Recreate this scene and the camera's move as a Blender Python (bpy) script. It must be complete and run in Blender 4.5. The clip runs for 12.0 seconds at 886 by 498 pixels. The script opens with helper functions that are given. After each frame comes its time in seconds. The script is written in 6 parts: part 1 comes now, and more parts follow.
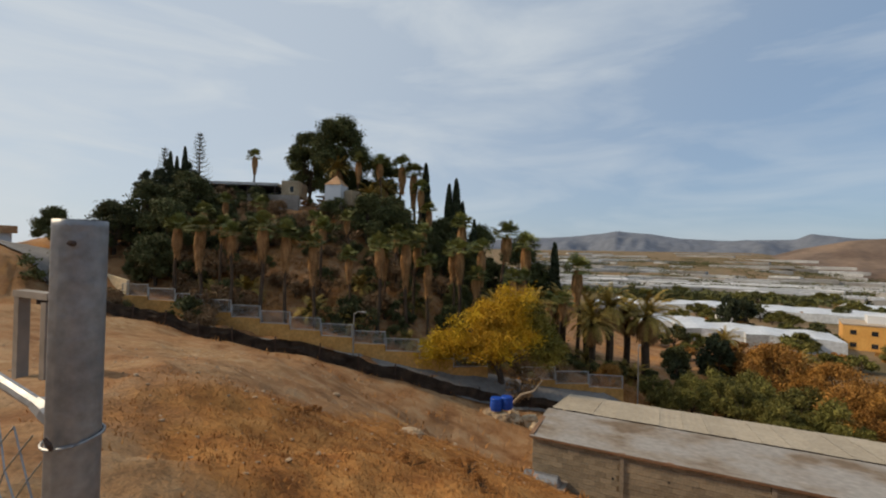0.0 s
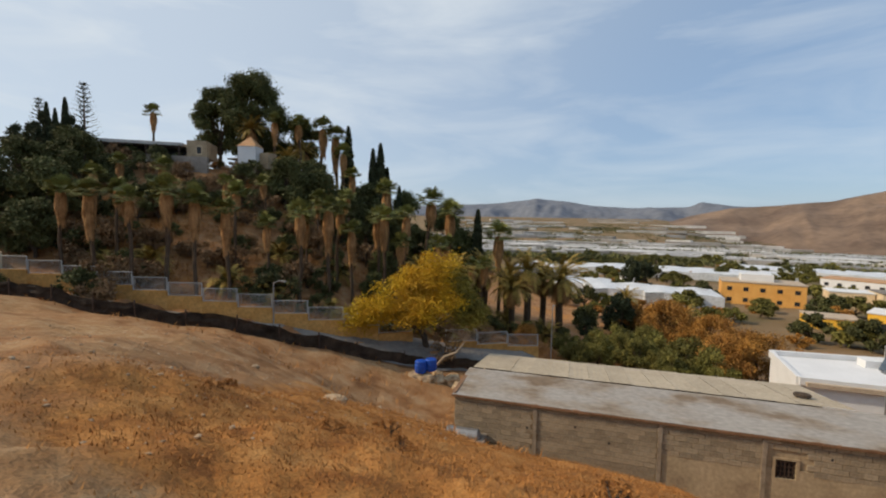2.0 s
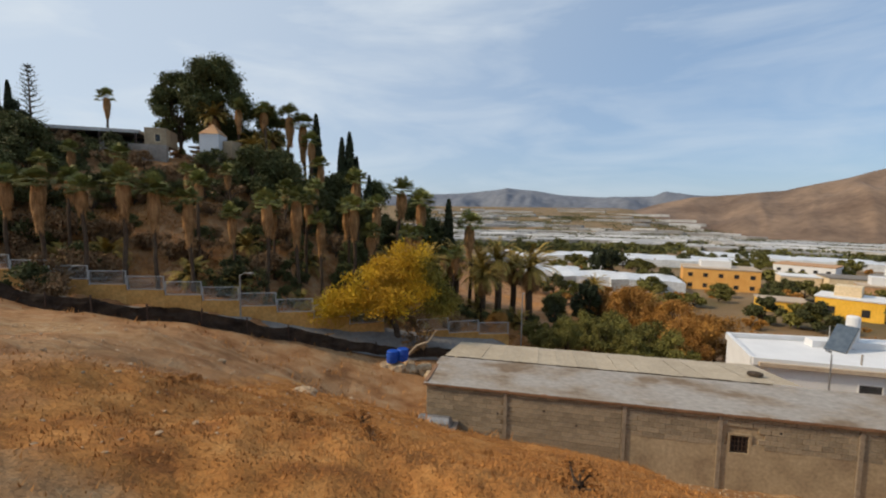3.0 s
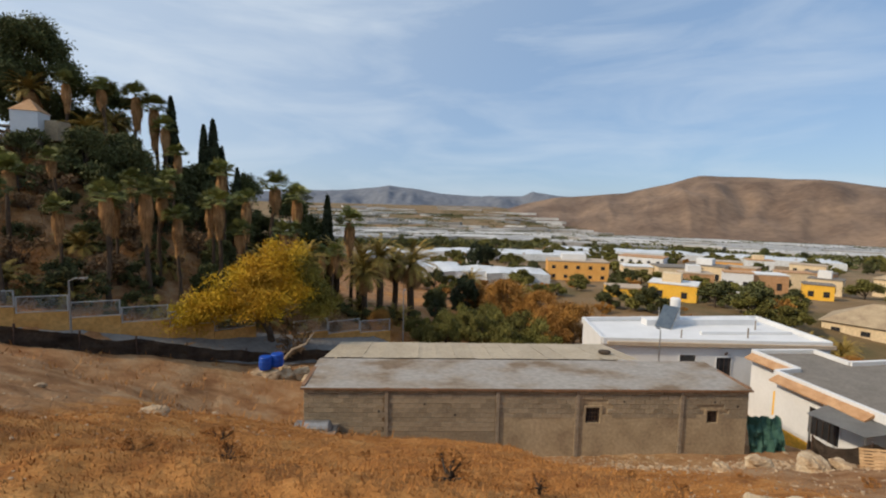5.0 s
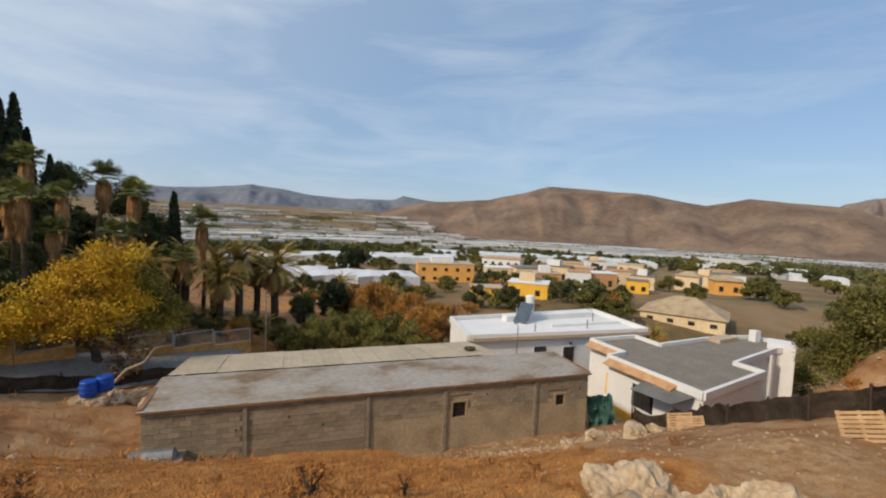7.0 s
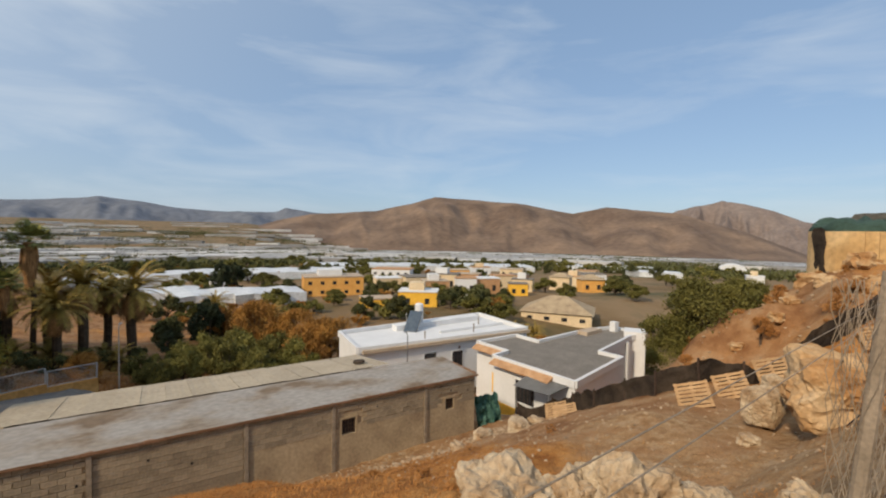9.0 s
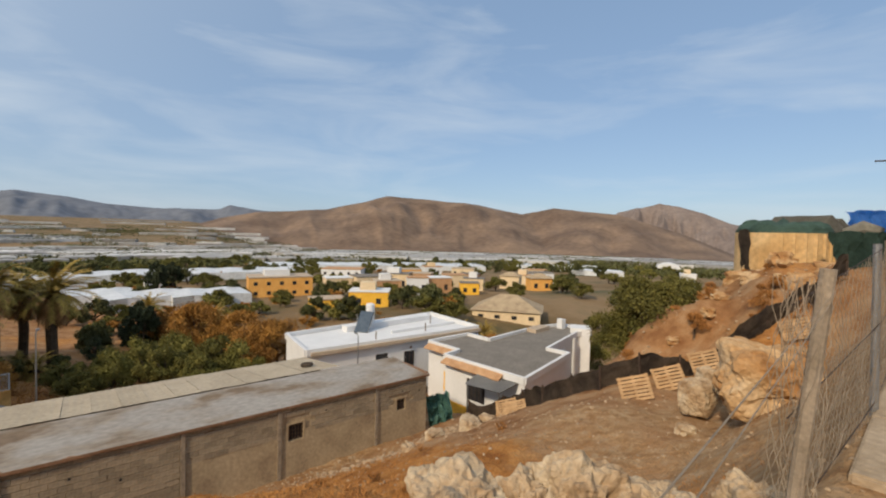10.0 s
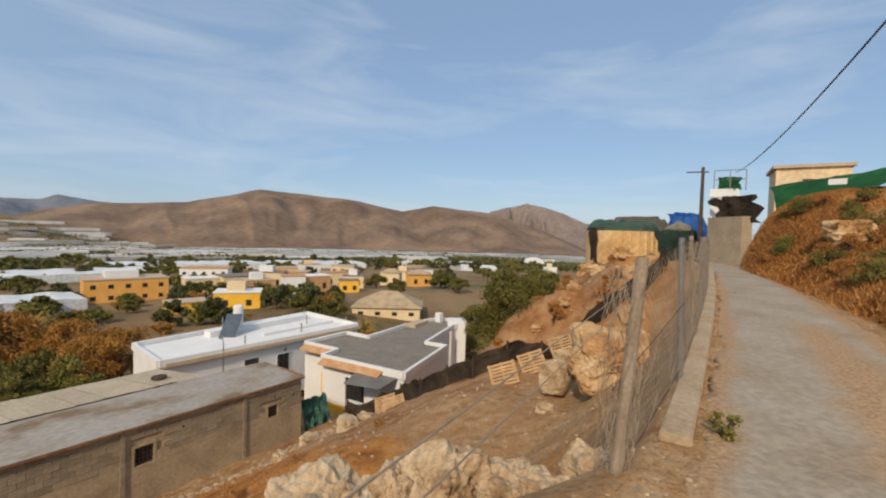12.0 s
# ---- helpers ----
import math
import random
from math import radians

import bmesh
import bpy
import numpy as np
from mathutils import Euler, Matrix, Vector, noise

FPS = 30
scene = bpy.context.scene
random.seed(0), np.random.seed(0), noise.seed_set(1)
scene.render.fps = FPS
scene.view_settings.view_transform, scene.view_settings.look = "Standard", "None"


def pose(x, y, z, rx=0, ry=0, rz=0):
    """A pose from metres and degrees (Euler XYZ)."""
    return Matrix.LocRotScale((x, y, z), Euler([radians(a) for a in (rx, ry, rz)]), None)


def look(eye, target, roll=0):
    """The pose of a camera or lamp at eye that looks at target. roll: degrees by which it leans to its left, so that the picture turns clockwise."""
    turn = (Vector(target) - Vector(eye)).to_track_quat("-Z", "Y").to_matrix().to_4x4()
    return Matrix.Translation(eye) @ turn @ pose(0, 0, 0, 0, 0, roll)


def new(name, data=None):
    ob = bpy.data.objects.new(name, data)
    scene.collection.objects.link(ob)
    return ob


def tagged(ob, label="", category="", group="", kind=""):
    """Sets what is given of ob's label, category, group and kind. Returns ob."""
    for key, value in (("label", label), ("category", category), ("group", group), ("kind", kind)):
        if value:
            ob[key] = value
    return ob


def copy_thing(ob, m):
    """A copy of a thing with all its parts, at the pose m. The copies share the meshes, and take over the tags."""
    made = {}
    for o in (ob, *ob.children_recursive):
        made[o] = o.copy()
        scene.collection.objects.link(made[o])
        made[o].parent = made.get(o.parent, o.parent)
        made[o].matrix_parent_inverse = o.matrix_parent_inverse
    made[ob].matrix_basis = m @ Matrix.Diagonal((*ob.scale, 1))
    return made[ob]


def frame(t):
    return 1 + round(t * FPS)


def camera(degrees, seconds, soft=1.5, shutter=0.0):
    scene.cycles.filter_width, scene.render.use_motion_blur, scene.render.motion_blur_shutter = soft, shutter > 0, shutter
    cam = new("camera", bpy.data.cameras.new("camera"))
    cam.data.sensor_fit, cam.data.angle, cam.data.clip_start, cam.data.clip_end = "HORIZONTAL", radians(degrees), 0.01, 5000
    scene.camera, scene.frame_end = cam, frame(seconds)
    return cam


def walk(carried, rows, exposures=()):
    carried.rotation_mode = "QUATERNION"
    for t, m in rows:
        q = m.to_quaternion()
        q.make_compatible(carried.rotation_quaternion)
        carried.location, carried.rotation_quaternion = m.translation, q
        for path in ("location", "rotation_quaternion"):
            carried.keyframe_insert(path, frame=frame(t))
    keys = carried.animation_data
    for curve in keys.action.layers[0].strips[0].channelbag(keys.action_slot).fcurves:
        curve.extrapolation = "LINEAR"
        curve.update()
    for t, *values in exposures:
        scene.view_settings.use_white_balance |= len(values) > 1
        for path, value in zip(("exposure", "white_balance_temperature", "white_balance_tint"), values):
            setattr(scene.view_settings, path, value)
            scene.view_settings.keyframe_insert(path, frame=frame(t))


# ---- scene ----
cam = camera(90.3, 12.0, soft=2.1)
PATH = [
    (0, (0.813, -0.253, 1.579), (-0.072, 1.541, 1.602), 1.2),
    (0.5, (0.866, -0.253, 1.566), (0.084, 1.588, 1.578), 1.3),
    (1, (0.891, -0.231, 1.569), (0.203, 1.646, 1.534), 1.4),
    (1.5, (0.933, -0.197, 1.581), (0.326, 1.707, 1.496), 1.3),
    (2, (0.915, -0.232, 1.592), (0.346, 1.681, 1.47), 1.1),
    (2.5, (0.935, -0.244, 1.594), (0.405, 1.678, 1.44), 0.9),
    (4.5, (1.096, -0.094, 1.555), (1.057, 1.898, 1.383), 1.1),
    (5, (1.115, -0.042, 1.537), (1.198, 1.949, 1.369), 1.3),
    (5.5, (1.142, -0.008, 1.511), (1.363, 1.974, 1.358), 1.5),
    (6, (1.161, 0.011, 1.498), (1.518, 1.973, 1.351), 1.5),
    (6.5, (1.185, 0.033, 1.484), (1.692, 1.962, 1.34), 1.8),
    (7, (1.21, 0.05, 1.471), (1.86, 1.937, 1.337), 2.4),
    (9, (1.475, 0.03, 1.398), (2.57, 1.702, 1.327), 1.0),
    (9.5, (1.495, 0.114, 1.408), (2.687, 1.719, 1.337), 1.2),
    (10, (1.575, 0.145, 1.382), (2.845, 1.688, 1.313), 1.3),
    (10.5, (1.586, 0.149, 1.381), (2.944, 1.615, 1.312), 1.7),
    (11, (1.632, 0.137, 1.366), (3.079, 1.516, 1.299), 2.0),
    (11.5, (1.702, 0.114, 1.353), (3.246, 1.383, 1.287), 1.9),
    (12, (1.725, 0.098, 1.356), (3.359, 1.248, 1.286), 1.6),
]
walk(cam, [(t, look(eye, target, roll)) for t, eye, target, roll in PATH],
     exposures=[(0.0, -0.26, 6850, 10), (1.0, -0.17, 6800, 10), (2.5, -0.04, 6700, 10), (5.5, -0.06, 6450, 10), (9.5, -0.09, 6700, 10), (12.0, -0.08, 6700, 10)])

# ---- world, sun ----
SUN_DIR = Vector((-0.79, -0.235, 0.575)).normalized()
world = bpy.data.worlds.new("sky")
scene.world = world
world.use_nodes = True
wn, wl = world.node_tree.nodes, world.node_tree.links
wn.clear()
sky = wn.new("ShaderNodeTexSky")
sky.sky_type = "NISHITA"
sky.sun_disc = False
sky.sun_elevation = math.asin(SUN_DIR.z)
sky.sun_rotation = math.atan2(SUN_DIR.x, SUN_DIR.y)
sky.air_density, sky.dust_density, sky.ozone_density = 1.0, 0.7, 2.0
coord = wn.new("ShaderNodeTexCoord")
stretch = wn.new("ShaderNodeMapping")
stretch.inputs["Scale"].default_value = (1.5, 1.5, 6.5)
stretch.inputs["Rotation"].default_value = (0.12, 0.10, 0.4)
wisps = wn.new("ShaderNodeTexNoise")
wisps.inputs["Scale"].default_value = 1.7
wisps.inputs["Detail"].default_value = 7.0
wisps.inputs["Roughness"].default_value = 0.55
wisps.inputs["Distortion"].default_value = 0.5
veil = wn.new("ShaderNodeMapRange")
veil.inputs["From Min"].default_value, veil.inputs["From Max"].default_value = 0.44, 0.82
veil.inputs["To Min"].default_value, veil.inputs["To Max"].default_value = 0.0, 0.55
even = wn.new("ShaderNodeMix")
even.data_type = "RGBA"
even.inputs["Factor"].default_value = 0.62
even.inputs["B"].default_value = (2.2, 3.35, 5.1, 1)
cloudy = wn.new("ShaderNodeMix")
cloudy.data_type = "RGBA"
cloudy.inputs["B"].default_value = (5.3, 5.9, 6.5, 1)
sunward = wn.new("ShaderNodeVectorMath")
sunward.operation = "DOT_PRODUCT"
sunward.inputs[1].default_value = SUN_DIR
glare = wn.new("ShaderNodeMapRange")
glare.interpolation_type = "SMOOTHSTEP"
glare.inputs["From Min"].default_value, glare.inputs["From Max"].default_value = -0.45, 0.75
glare.inputs["To Min"].default_value, glare.inputs["To Max"].default_value = 0.0, 0.62
both = wn.new("ShaderNodeMath")
both.operation, both.use_clamp = "ADD", True
back = wn.new("ShaderNodeBackground")
back.inputs["Strength"].default_value = 0.135
wout = wn.new("ShaderNodeOutputWorld")
wl.new(coord.outputs["Generated"], stretch.inputs["Vector"])
wl.new(stretch.outputs["Vector"], wisps.inputs["Vector"])
wl.new(wisps.outputs["Fac"], veil.inputs["Value"])
wl.new(coord.outputs["Generated"], sunward.inputs[0])
wl.new(sunward.outputs["Value"], glare.inputs["Value"])
wl.new(veil.outputs["Result"], both.inputs[0]), wl.new(glare.outputs["Result"], both.inputs[1])
wl.new(both.outputs[0], cloudy.inputs["Factor"])
wl.new(sky.outputs["Color"], even.inputs["A"])
wl.new(even.outputs["Result"], cloudy.inputs["A"])
wl.new(cloudy.outputs["Result"], back.inputs["Color"])
wl.new(back.outputs["Background"], wout.inputs["Surface"])
sun = new("sun", bpy.data.lights.new("sun", "SUN"))
sun.data.energy, sun.data.angle, sun.data.color = 3.7, radians(4.0), (1.0, 0.81, 0.58)
sun.rotation_euler = (-SUN_DIR).to_track_quat("-Z", "Y").to_euler()

# ---- helpers of the scene ----
def smooth(a, b, v):
    k = min(1.0, max(0.0, (v - a) / (b - a)))
    return k * k * (3 - 2 * k)


def fbm(x, y, z=0.0, octaves=4):
    return noise.fractal(Vector((x, y, z)), 1.0, 2.0, octaves)


PROFILE_Y = (-5, 0.9, 2.5, 4.4, 8.2, 11, 15, 18.6, 24, 32, 45, 100, 250, 600, 1500, 2200, 5000)
PROFILE_Z = (0, 0, -0.75, -1.35, -3.3, -4.6, -6.6, -8.75, -9.0, -9.8, -12, -14.5, -19, -30, -66, -88, -90)


def bank_foot(x):
    return -1.9 + 0.12 * min(max(0, x - 11.5), 16) + 0.4 * smooth(18, 27, x) - 2.5 * (1 - smooth(4, 9, x))


# along the road: place across, then depth and height of the netting's foot, depth and height of the fence wall's foot
ROAD_L = (-28, -24, -17, -11.6, -5, -2.3, 0.8, 5.4)
NET_D = (24.2, 24.2, 24.2, 24.6, 26.2, 27.7, 28.6, 29.0)
NET_Z = (-2.3, -2.8, -4.06, -4.76, -6.66, -7.64, -8.2, -8.6)
WALL_D = (28.7, 28.7, 28.7, 28.7, 29.3, 30.2, 31.0, 32.0)
WALL_Z = (-2.5, -3.05, -4.05, -4.85, -6.1, -6.75, -7.35, -7.9)


def road_frame(x, y):
    return (x - 0.915) * 0.957 + (y + 0.232) * 0.285, -(x - 0.915) * 0.285 + (y + 0.232) * 0.957


def road_place(l, d):
    return 0.915 + 0.957 * l - 0.285 * d, -0.232 + 0.285 * l + 0.957 * d


def slope_z(x, y):
    """The hillside below the lane, without its roughness."""
    z = hill_z(x, y)
    l, d = road_frame(x, y)
    if -36 < l < 12 and 19 < d < 38:
        n_d, w_d = float(np.interp(l, ROAD_L, NET_D)), float(np.interp(l, ROAD_L, WALL_D))
        n_z, w_z = float(np.interp(l, ROAD_L, NET_Z)), float(np.interp(l, ROAD_L, WALL_Z))
        dip = 0.75 * (1 - smooth(-6, -1, l))
        bench = float(np.interp(d, (n_d, n_d + 0.8, w_d - 0.3, w_d + 0.4), (n_z, n_z - 0.55 * dip + 0.15 * (w_z - n_z), w_z - dip, w_z)))
        k = smooth(n_d - 3.5, n_d - 0.2, d) * (1 - smooth(w_d + 0.3, w_d + 5, d)) * smooth(-36, -28, l) * (1 - smooth(5.5, 10, l))
        z += (bench - z) * k
    if -40 < l < -6 and 3 < d < 25:
        # the yard falls in an even grade to the netting
        n_d = float(np.interp(l, ROAD_L, NET_D))
        grade = 1.45 + (float(np.interp(l, ROAD_L, NET_Z)) - 1.45) * d / n_d
        z -= max(0.0, z - grade + 0.06) * smooth(-40, -33, l) * (1 - smooth(-9, -6, l)) * (1 - smooth(n_d - 0.3, n_d + 0.3, d))
    far = math.hypot(x, y)
    if y > 0 and far > 650:
        bearing = math.degrees(math.atan2(x, y))
        rise = -33 + (far - 650) / 1650 * 62
        k = smooth(650, 900, far) * smooth(-40, -30, bearing) * (1 - smooth(8, 24, bearing)) * (1 - smooth(2500, 3200, far))
        z += max(0.0, rise - z) * k
    return z


def hill_z(x, y):
    shift = 7.5 * smooth(15, 32, x) * (1 - smooth(60, 120, y))
    steep = 1 + 0.5 * smooth(17, 30, x) * (1 - smooth(32, 60, y))
    far = math.hypot(x, y) if y > 0 or abs(x) > 60 else 0
    z = float(np.interp(max(y - shift, 0.0) + (far - max(y, 0)) * smooth(90, 250, far), PROFILE_Y, PROFILE_Z)) * steep
    z -= 0.03 * max(0, min(x, 14)) * smooth(1.5, 7, y) * (1 - smooth(35, 60, y))
    if x < 0:
        u = min(-x, 60)
        rise = 0.13 * u + 0.0034 * min(u, 20) ** 2
        z += rise * smooth(-4, 6, y + 0.25 * u) * (1 - smooth(90, 200, y))
        z = min(z, float(np.interp(u, (0, 3, 8, 18, 24, 35, 60), (0.9, 0.1, -0.5, -1.0, -0.6, 0.4, 1.6))))
        # the spoil heaped along the netting
        z += 1.0 * math.exp(-((x + 14.2) ** 2 + (y - 18.6) ** 2) / 22)
    # the embankment and terrace below the lane's kerb
    below = y - 0.62 - 0.035 * max(0, x - 5)
    if x > 4 and below > 0:
        terrace = float(np.interp(below, (0, 0.3, 1.5, 3.0, 7, 10, 12, 17, 24), (0, -0.5, -2.0, -3.3, -4.0, -5.6, -6.6, -9.2, -10.8)))
        z += (terrace - z) * smooth(3.7, 6.0, x) * (1 - smooth(20, 27, x)) * (1 - smooth(19, 27, y))
    z -= 1.9 * smooth(19, 24, x) * (1 - smooth(36, 44, x)) * smooth(11, 15, y) * (1 - smooth(24, 30, y))
    # the palm hill beyond the road
    s = (x + 30) * -0.625 + (y - 14) * 0.78
    a = (x + 30) * 0.78 + (y - 14) * 0.625
    if s > 0:
        body = smooth(-26, -3, a) * (1 - smooth(12, 46, a))
        z += (7.8 - z) * smooth(0, 34, s) * body * (1 - smooth(90, 150, s))
    # the bank beside the lane
    foot = bank_foot(x)
    if y < foot:
        z += (3.4 + 0.6 * smooth(20, 30, x)) * (1 - math.exp(-(0.24 + 0.75 * smooth(24, 30, x)) * (foot - y)))
    return z


def ground_z(x, y):
    z = slope_z(x, y)
    r = math.hypot(x - 1, y)
    lane = smooth(0.9, 2.2, y) + smooth(2.0, 3.5, -y) if x > 3 else smooth(0.8, 2.2, math.hypot(x - 1.5, y))
    k = 0.22 * lane * (1 - smooth(60, 200, r))
    if k:
        z += k * fbm(x * 0.35, y * 0.35) + 0.25 * k * fbm(x * 1.7, y * 1.7, 3.0) + 0.12 * k * fbm(x * 6, y * 6, 7.0, 2)
    cliff = smooth(16, 22, x) * smooth(1.5, 4, y) * (1 - smooth(16, 22, y)) * (1 - smooth(42, 55, x))
    if cliff:
        z += 1.1 * cliff * fbm(x * 0.30, y * 0.30, 5.0, 5)
    return z


def mesh_ob(name, verts, faces, material, parent=None, smooth_shade=False):
    me = bpy.data.meshes.new(name)
    me.from_pydata(verts, [], faces)
    me.materials.append(material)
    if smooth_shade:
        me.polygons.foreach_set("use_smooth", [True] * len(me.polygons))
    ob = new(name, me)
    ob.parent = parent
    return ob


def part(name, bm, material, parent=None, label=""):
    me = bpy.data.meshes.new(name)
    bm.to_mesh(me)
    bm.free()
    me.materials.append(material)
    ob = new(name, me)
    ob.parent = parent
    return tagged(ob, label)


def box(bm, x0, y0, z0, x1, y1, z1, m=None):
    v = [Vector((x, y, z)) for z in (z0, z1) for y in (y0, y1) for x in (x0, x1)]
    if m is not None:
        v = [m @ p for p in v]
    v = [bm.verts.new(p) for p in v]
    for f in ((0, 2, 3, 1), (4, 5, 7, 6), (0, 1, 5, 4), (2, 6, 7, 3), (0, 4, 6, 2), (1, 3, 7, 5)):
        bm.faces.new([v[i] for i in f])
    return bm


def boxed(name, x0, y0, z0, x1, y1, z1, material, parent=None, label="", m=None, bevel=0.0):
    bm = box(bmesh.new(), x0, y0, z0, x1, y1, z1, m)
    if bevel:
        bmesh.ops.bevel(bm, geom=bm.edges[:], offset=bevel, segments=2, affect="EDGES")
    return part(name, bm, material, parent, label)


def empty(name, x=0, y=0, z=0, rz=0):
    ob = new(name)
    ob.matrix_world = pose(x, y, z, 0, 0, rz)
    ob.empty_display_size = 0.2
    return ob


# ---- materials ----
def material(name, stops, scale=2.0, detail=6.0, rough=0.9, bump=0.0, bump_scale=None, metal=0.0, fine=None, spread=(0.3, 0.7), vary=0.0, island=0.0, stretch=(1, 1, 1), grain=0.22):
    """A procedural surface: colours along a large noise, darkened and lightened by a finer one, with relief of its own."""
    m = bpy.data.materials.new(name)
    m.use_nodes = True
    n, l = m.node_tree.nodes, m.node_tree.links
    b = n["Principled BSDF"]
    b.inputs["Roughness"].default_value, b.inputs["Metallic"].default_value = rough, metal
    b.inputs["Specular IOR Level"].default_value = 0.3
    geo = n.new("ShaderNodeTexCoord")
    mp = n.new("ShaderNodeMapping")
    mp.inputs["Scale"].default_value = stretch
    l.new(geo.outputs["Object"], mp.inputs["Vector"])
    big = n.new("ShaderNodeTexNoise")
    big.inputs["Scale"].default_value, big.inputs["Detail"].default_value = scale, detail
    l.new(mp.outputs["Vector"], big.inputs["Vector"])
    ramp = n.new("ShaderNodeValToRGB")
    e = ramp.color_ramp.elements
    while len(e) < len(stops):
        e.new(0.5)
    for i, c in enumerate(stops):
        e[i].position = spread[0] + (spread[1] - spread[0]) * i / max(1, len(stops) - 1)
        e[i].color = (*c, 1)
    l.new(big.outputs["Fac"], ramp.inputs["Fac"])
    col = ramp.outputs["Color"]
    small = n.new("ShaderNodeTexNoise")
    small.inputs["Scale"].default_value = fine or scale * 9
    small.inputs["Detail"].default_value = 4
    l.new(mp.outputs["Vector"], small.inputs["Vector"])
    amount = n.new("ShaderNodeMapRange")
    amount.inputs["From Min"].default_value, amount.inputs["From Max"].default_value = 0.25, 0.75
    amount.inputs["To Min"].default_value, amount.inputs["To Max"].default_value = 1 - grain, 1 + grain
    l.new(small.outputs["Fac"], amount.inputs["Value"])
    val = amount.outputs["Result"]
    for on, source in ((vary, "ShaderNodeObjectInfo"), (island, "ShaderNodeNewGeometry")):
        if on:
            info = n.new(source)
            rng = n.new("ShaderNodeMapRange")
            rng.inputs["To Min"].default_value, rng.inputs["To Max"].default_value = 1 - on, 1 + on
            l.new(info.outputs["Random" if source == "ShaderNodeObjectInfo" else "Random Per Island"], rng.inputs["Value"])
            mul = n.new("ShaderNodeMath")
            mul.operation = "MULTIPLY"
            l.new(val, mul.inputs[0]), l.new(rng.outputs["Result"], mul.inputs[1])
            val = mul.outputs[0]
    hsv = n.new("ShaderNodeHueSaturation")
    l.new(col, hsv.inputs["Color"]), l.new(val, hsv.inputs["Value"])
    l.new(hsv.outputs["Color"], b.inputs["Base Color"])
    if bump:
        bn = n.new("ShaderNodeBump")
        bn.inputs["Strength"].default_value, bn.inputs["Distance"].default_value = bump, 0.05
        tex = small
        if bump_scale:
            tex = n.new("ShaderNodeTexNoise")
            tex.inputs["Scale"].default_value, tex.inputs["Detail"].default_value = bump_scale, 5
            l.new(mp.outputs["Vector"], tex.inputs["Vector"])
        l.new(tex.outputs["Fac"], bn.inputs["Height"])
        l.new(bn.outputs["Normal"], b.inputs["Normal"])
    return m


M_BLOCK = material("block", [(0.255, 0.205, 0.145), (0.345, 0.285, 0.205)], 1.2, 6, 0.9, 0.3, 20, vary=0.20)
M_SLAB = material("stained_slab", [(0.17, 0.125, 0.085), (0.255, 0.22, 0.18), (0.285, 0.262, 0.235), (0.30, 0.282, 0.258)], 0.55, 9, 0.85, 0.2, 12, spread=(0.36, 0.58), stretch=(0.7, 1.0, 1))
M_PLASTER = material("plaster", [(0.264, 0.198, 0.132), (0.363, 0.286, 0.187), (0.418, 0.330, 0.220)], 0.8, 7, 0.9, 0.25, 15)
M_CONC = material("concrete", [(0.17, 0.14, 0.11), (0.25, 0.22, 0.19), (0.33, 0.30, 0.27)], 0.35, 7, 0.85, 0.2, 12)
M_RUST = material("rusty_edge", [(0.16, 0.09, 0.05), (0.26, 0.15, 0.09)], 2.0, 6, 0.9, 0.2, 20)
M_SHEET = material("beige_sheet", [(0.36, 0.30, 0.215), (0.43, 0.365, 0.27)], 0.7, 6, 0.75, 0.1, 10, vary=0.06)
M_WHITE = material("white_wall", [(0.61, 0.63, 0.65), (0.68, 0.70, 0.72)], 0.6, 6, 0.8, 0.03, 20, grain=0.04)
M_GREY = material("grey_roof", [(0.16, 0.145, 0.125), (0.21, 0.19, 0.165)], 0.8, 6, 0.9, 0.2, 14)
M_PALEROOF = material("pale_sheet_roof", [(0.38, 0.37, 0.36), (0.48, 0.47, 0.455)], 0.8, 6, 0.7, 0.1, 14)
M_PORT = material("grey_sheet", [(0.25, 0.25, 0.245), (0.32, 0.32, 0.31)], 0.9, 5, 0.7, 0.05, 14, grain=0.08)
M_TILE = material("clay_tile", [(0.36, 0.20, 0.10), (0.50, 0.31, 0.17)], 2.0, 6, 0.85, 0.3, 20)
M_BAND = material("beige_band", [(0.38, 0.30, 0.22), (0.46, 0.38, 0.29)], 1.5, 5, 0.85)
M_YELLOW = material("yellow_paint", [(0.72, 0.40, 0.04), (0.80, 0.48, 0.07)], 0.6, 5, 0.8)
M_OCHRE = material("ochre_wall", [(0.42, 0.26, 0.11), (0.54, 0.36, 0.17), (0.60, 0.43, 0.23)], 0.4, 7, 0.9, 0.2, 8)
M_CREAM = material("cream_wall", [(0.58, 0.46, 0.30), (0.68, 0.56, 0.38)], 0.4, 6, 0.9)
M_ORANGE = material("orange_paint", [(0.64, 0.32, 0.08), (0.72, 0.40, 0.12)], 0.6, 5, 0.8)
M_GLASS = material("dark_glass", [(0.02, 0.022, 0.025), (0.04, 0.04, 0.045)], 2, 3, 0.15)
M_IRON = material("dark_iron", [(0.05, 0.035, 0.03), (0.09, 0.06, 0.045)], 6, 4, 0.7, metal=0.3)
M_STEEL = material("galvanised_steel", [(0.22, 0.225, 0.235), (0.32, 0.33, 0.34)], 9, 6, 0.5, 0.08, 60, metal=0.75, fine=80)
M_GALV = material("pale_galvanised_wire", [(0.34, 0.34, 0.33), (0.46, 0.46, 0.45)], 9, 5, 0.6, 0.05, 60, metal=0.2)
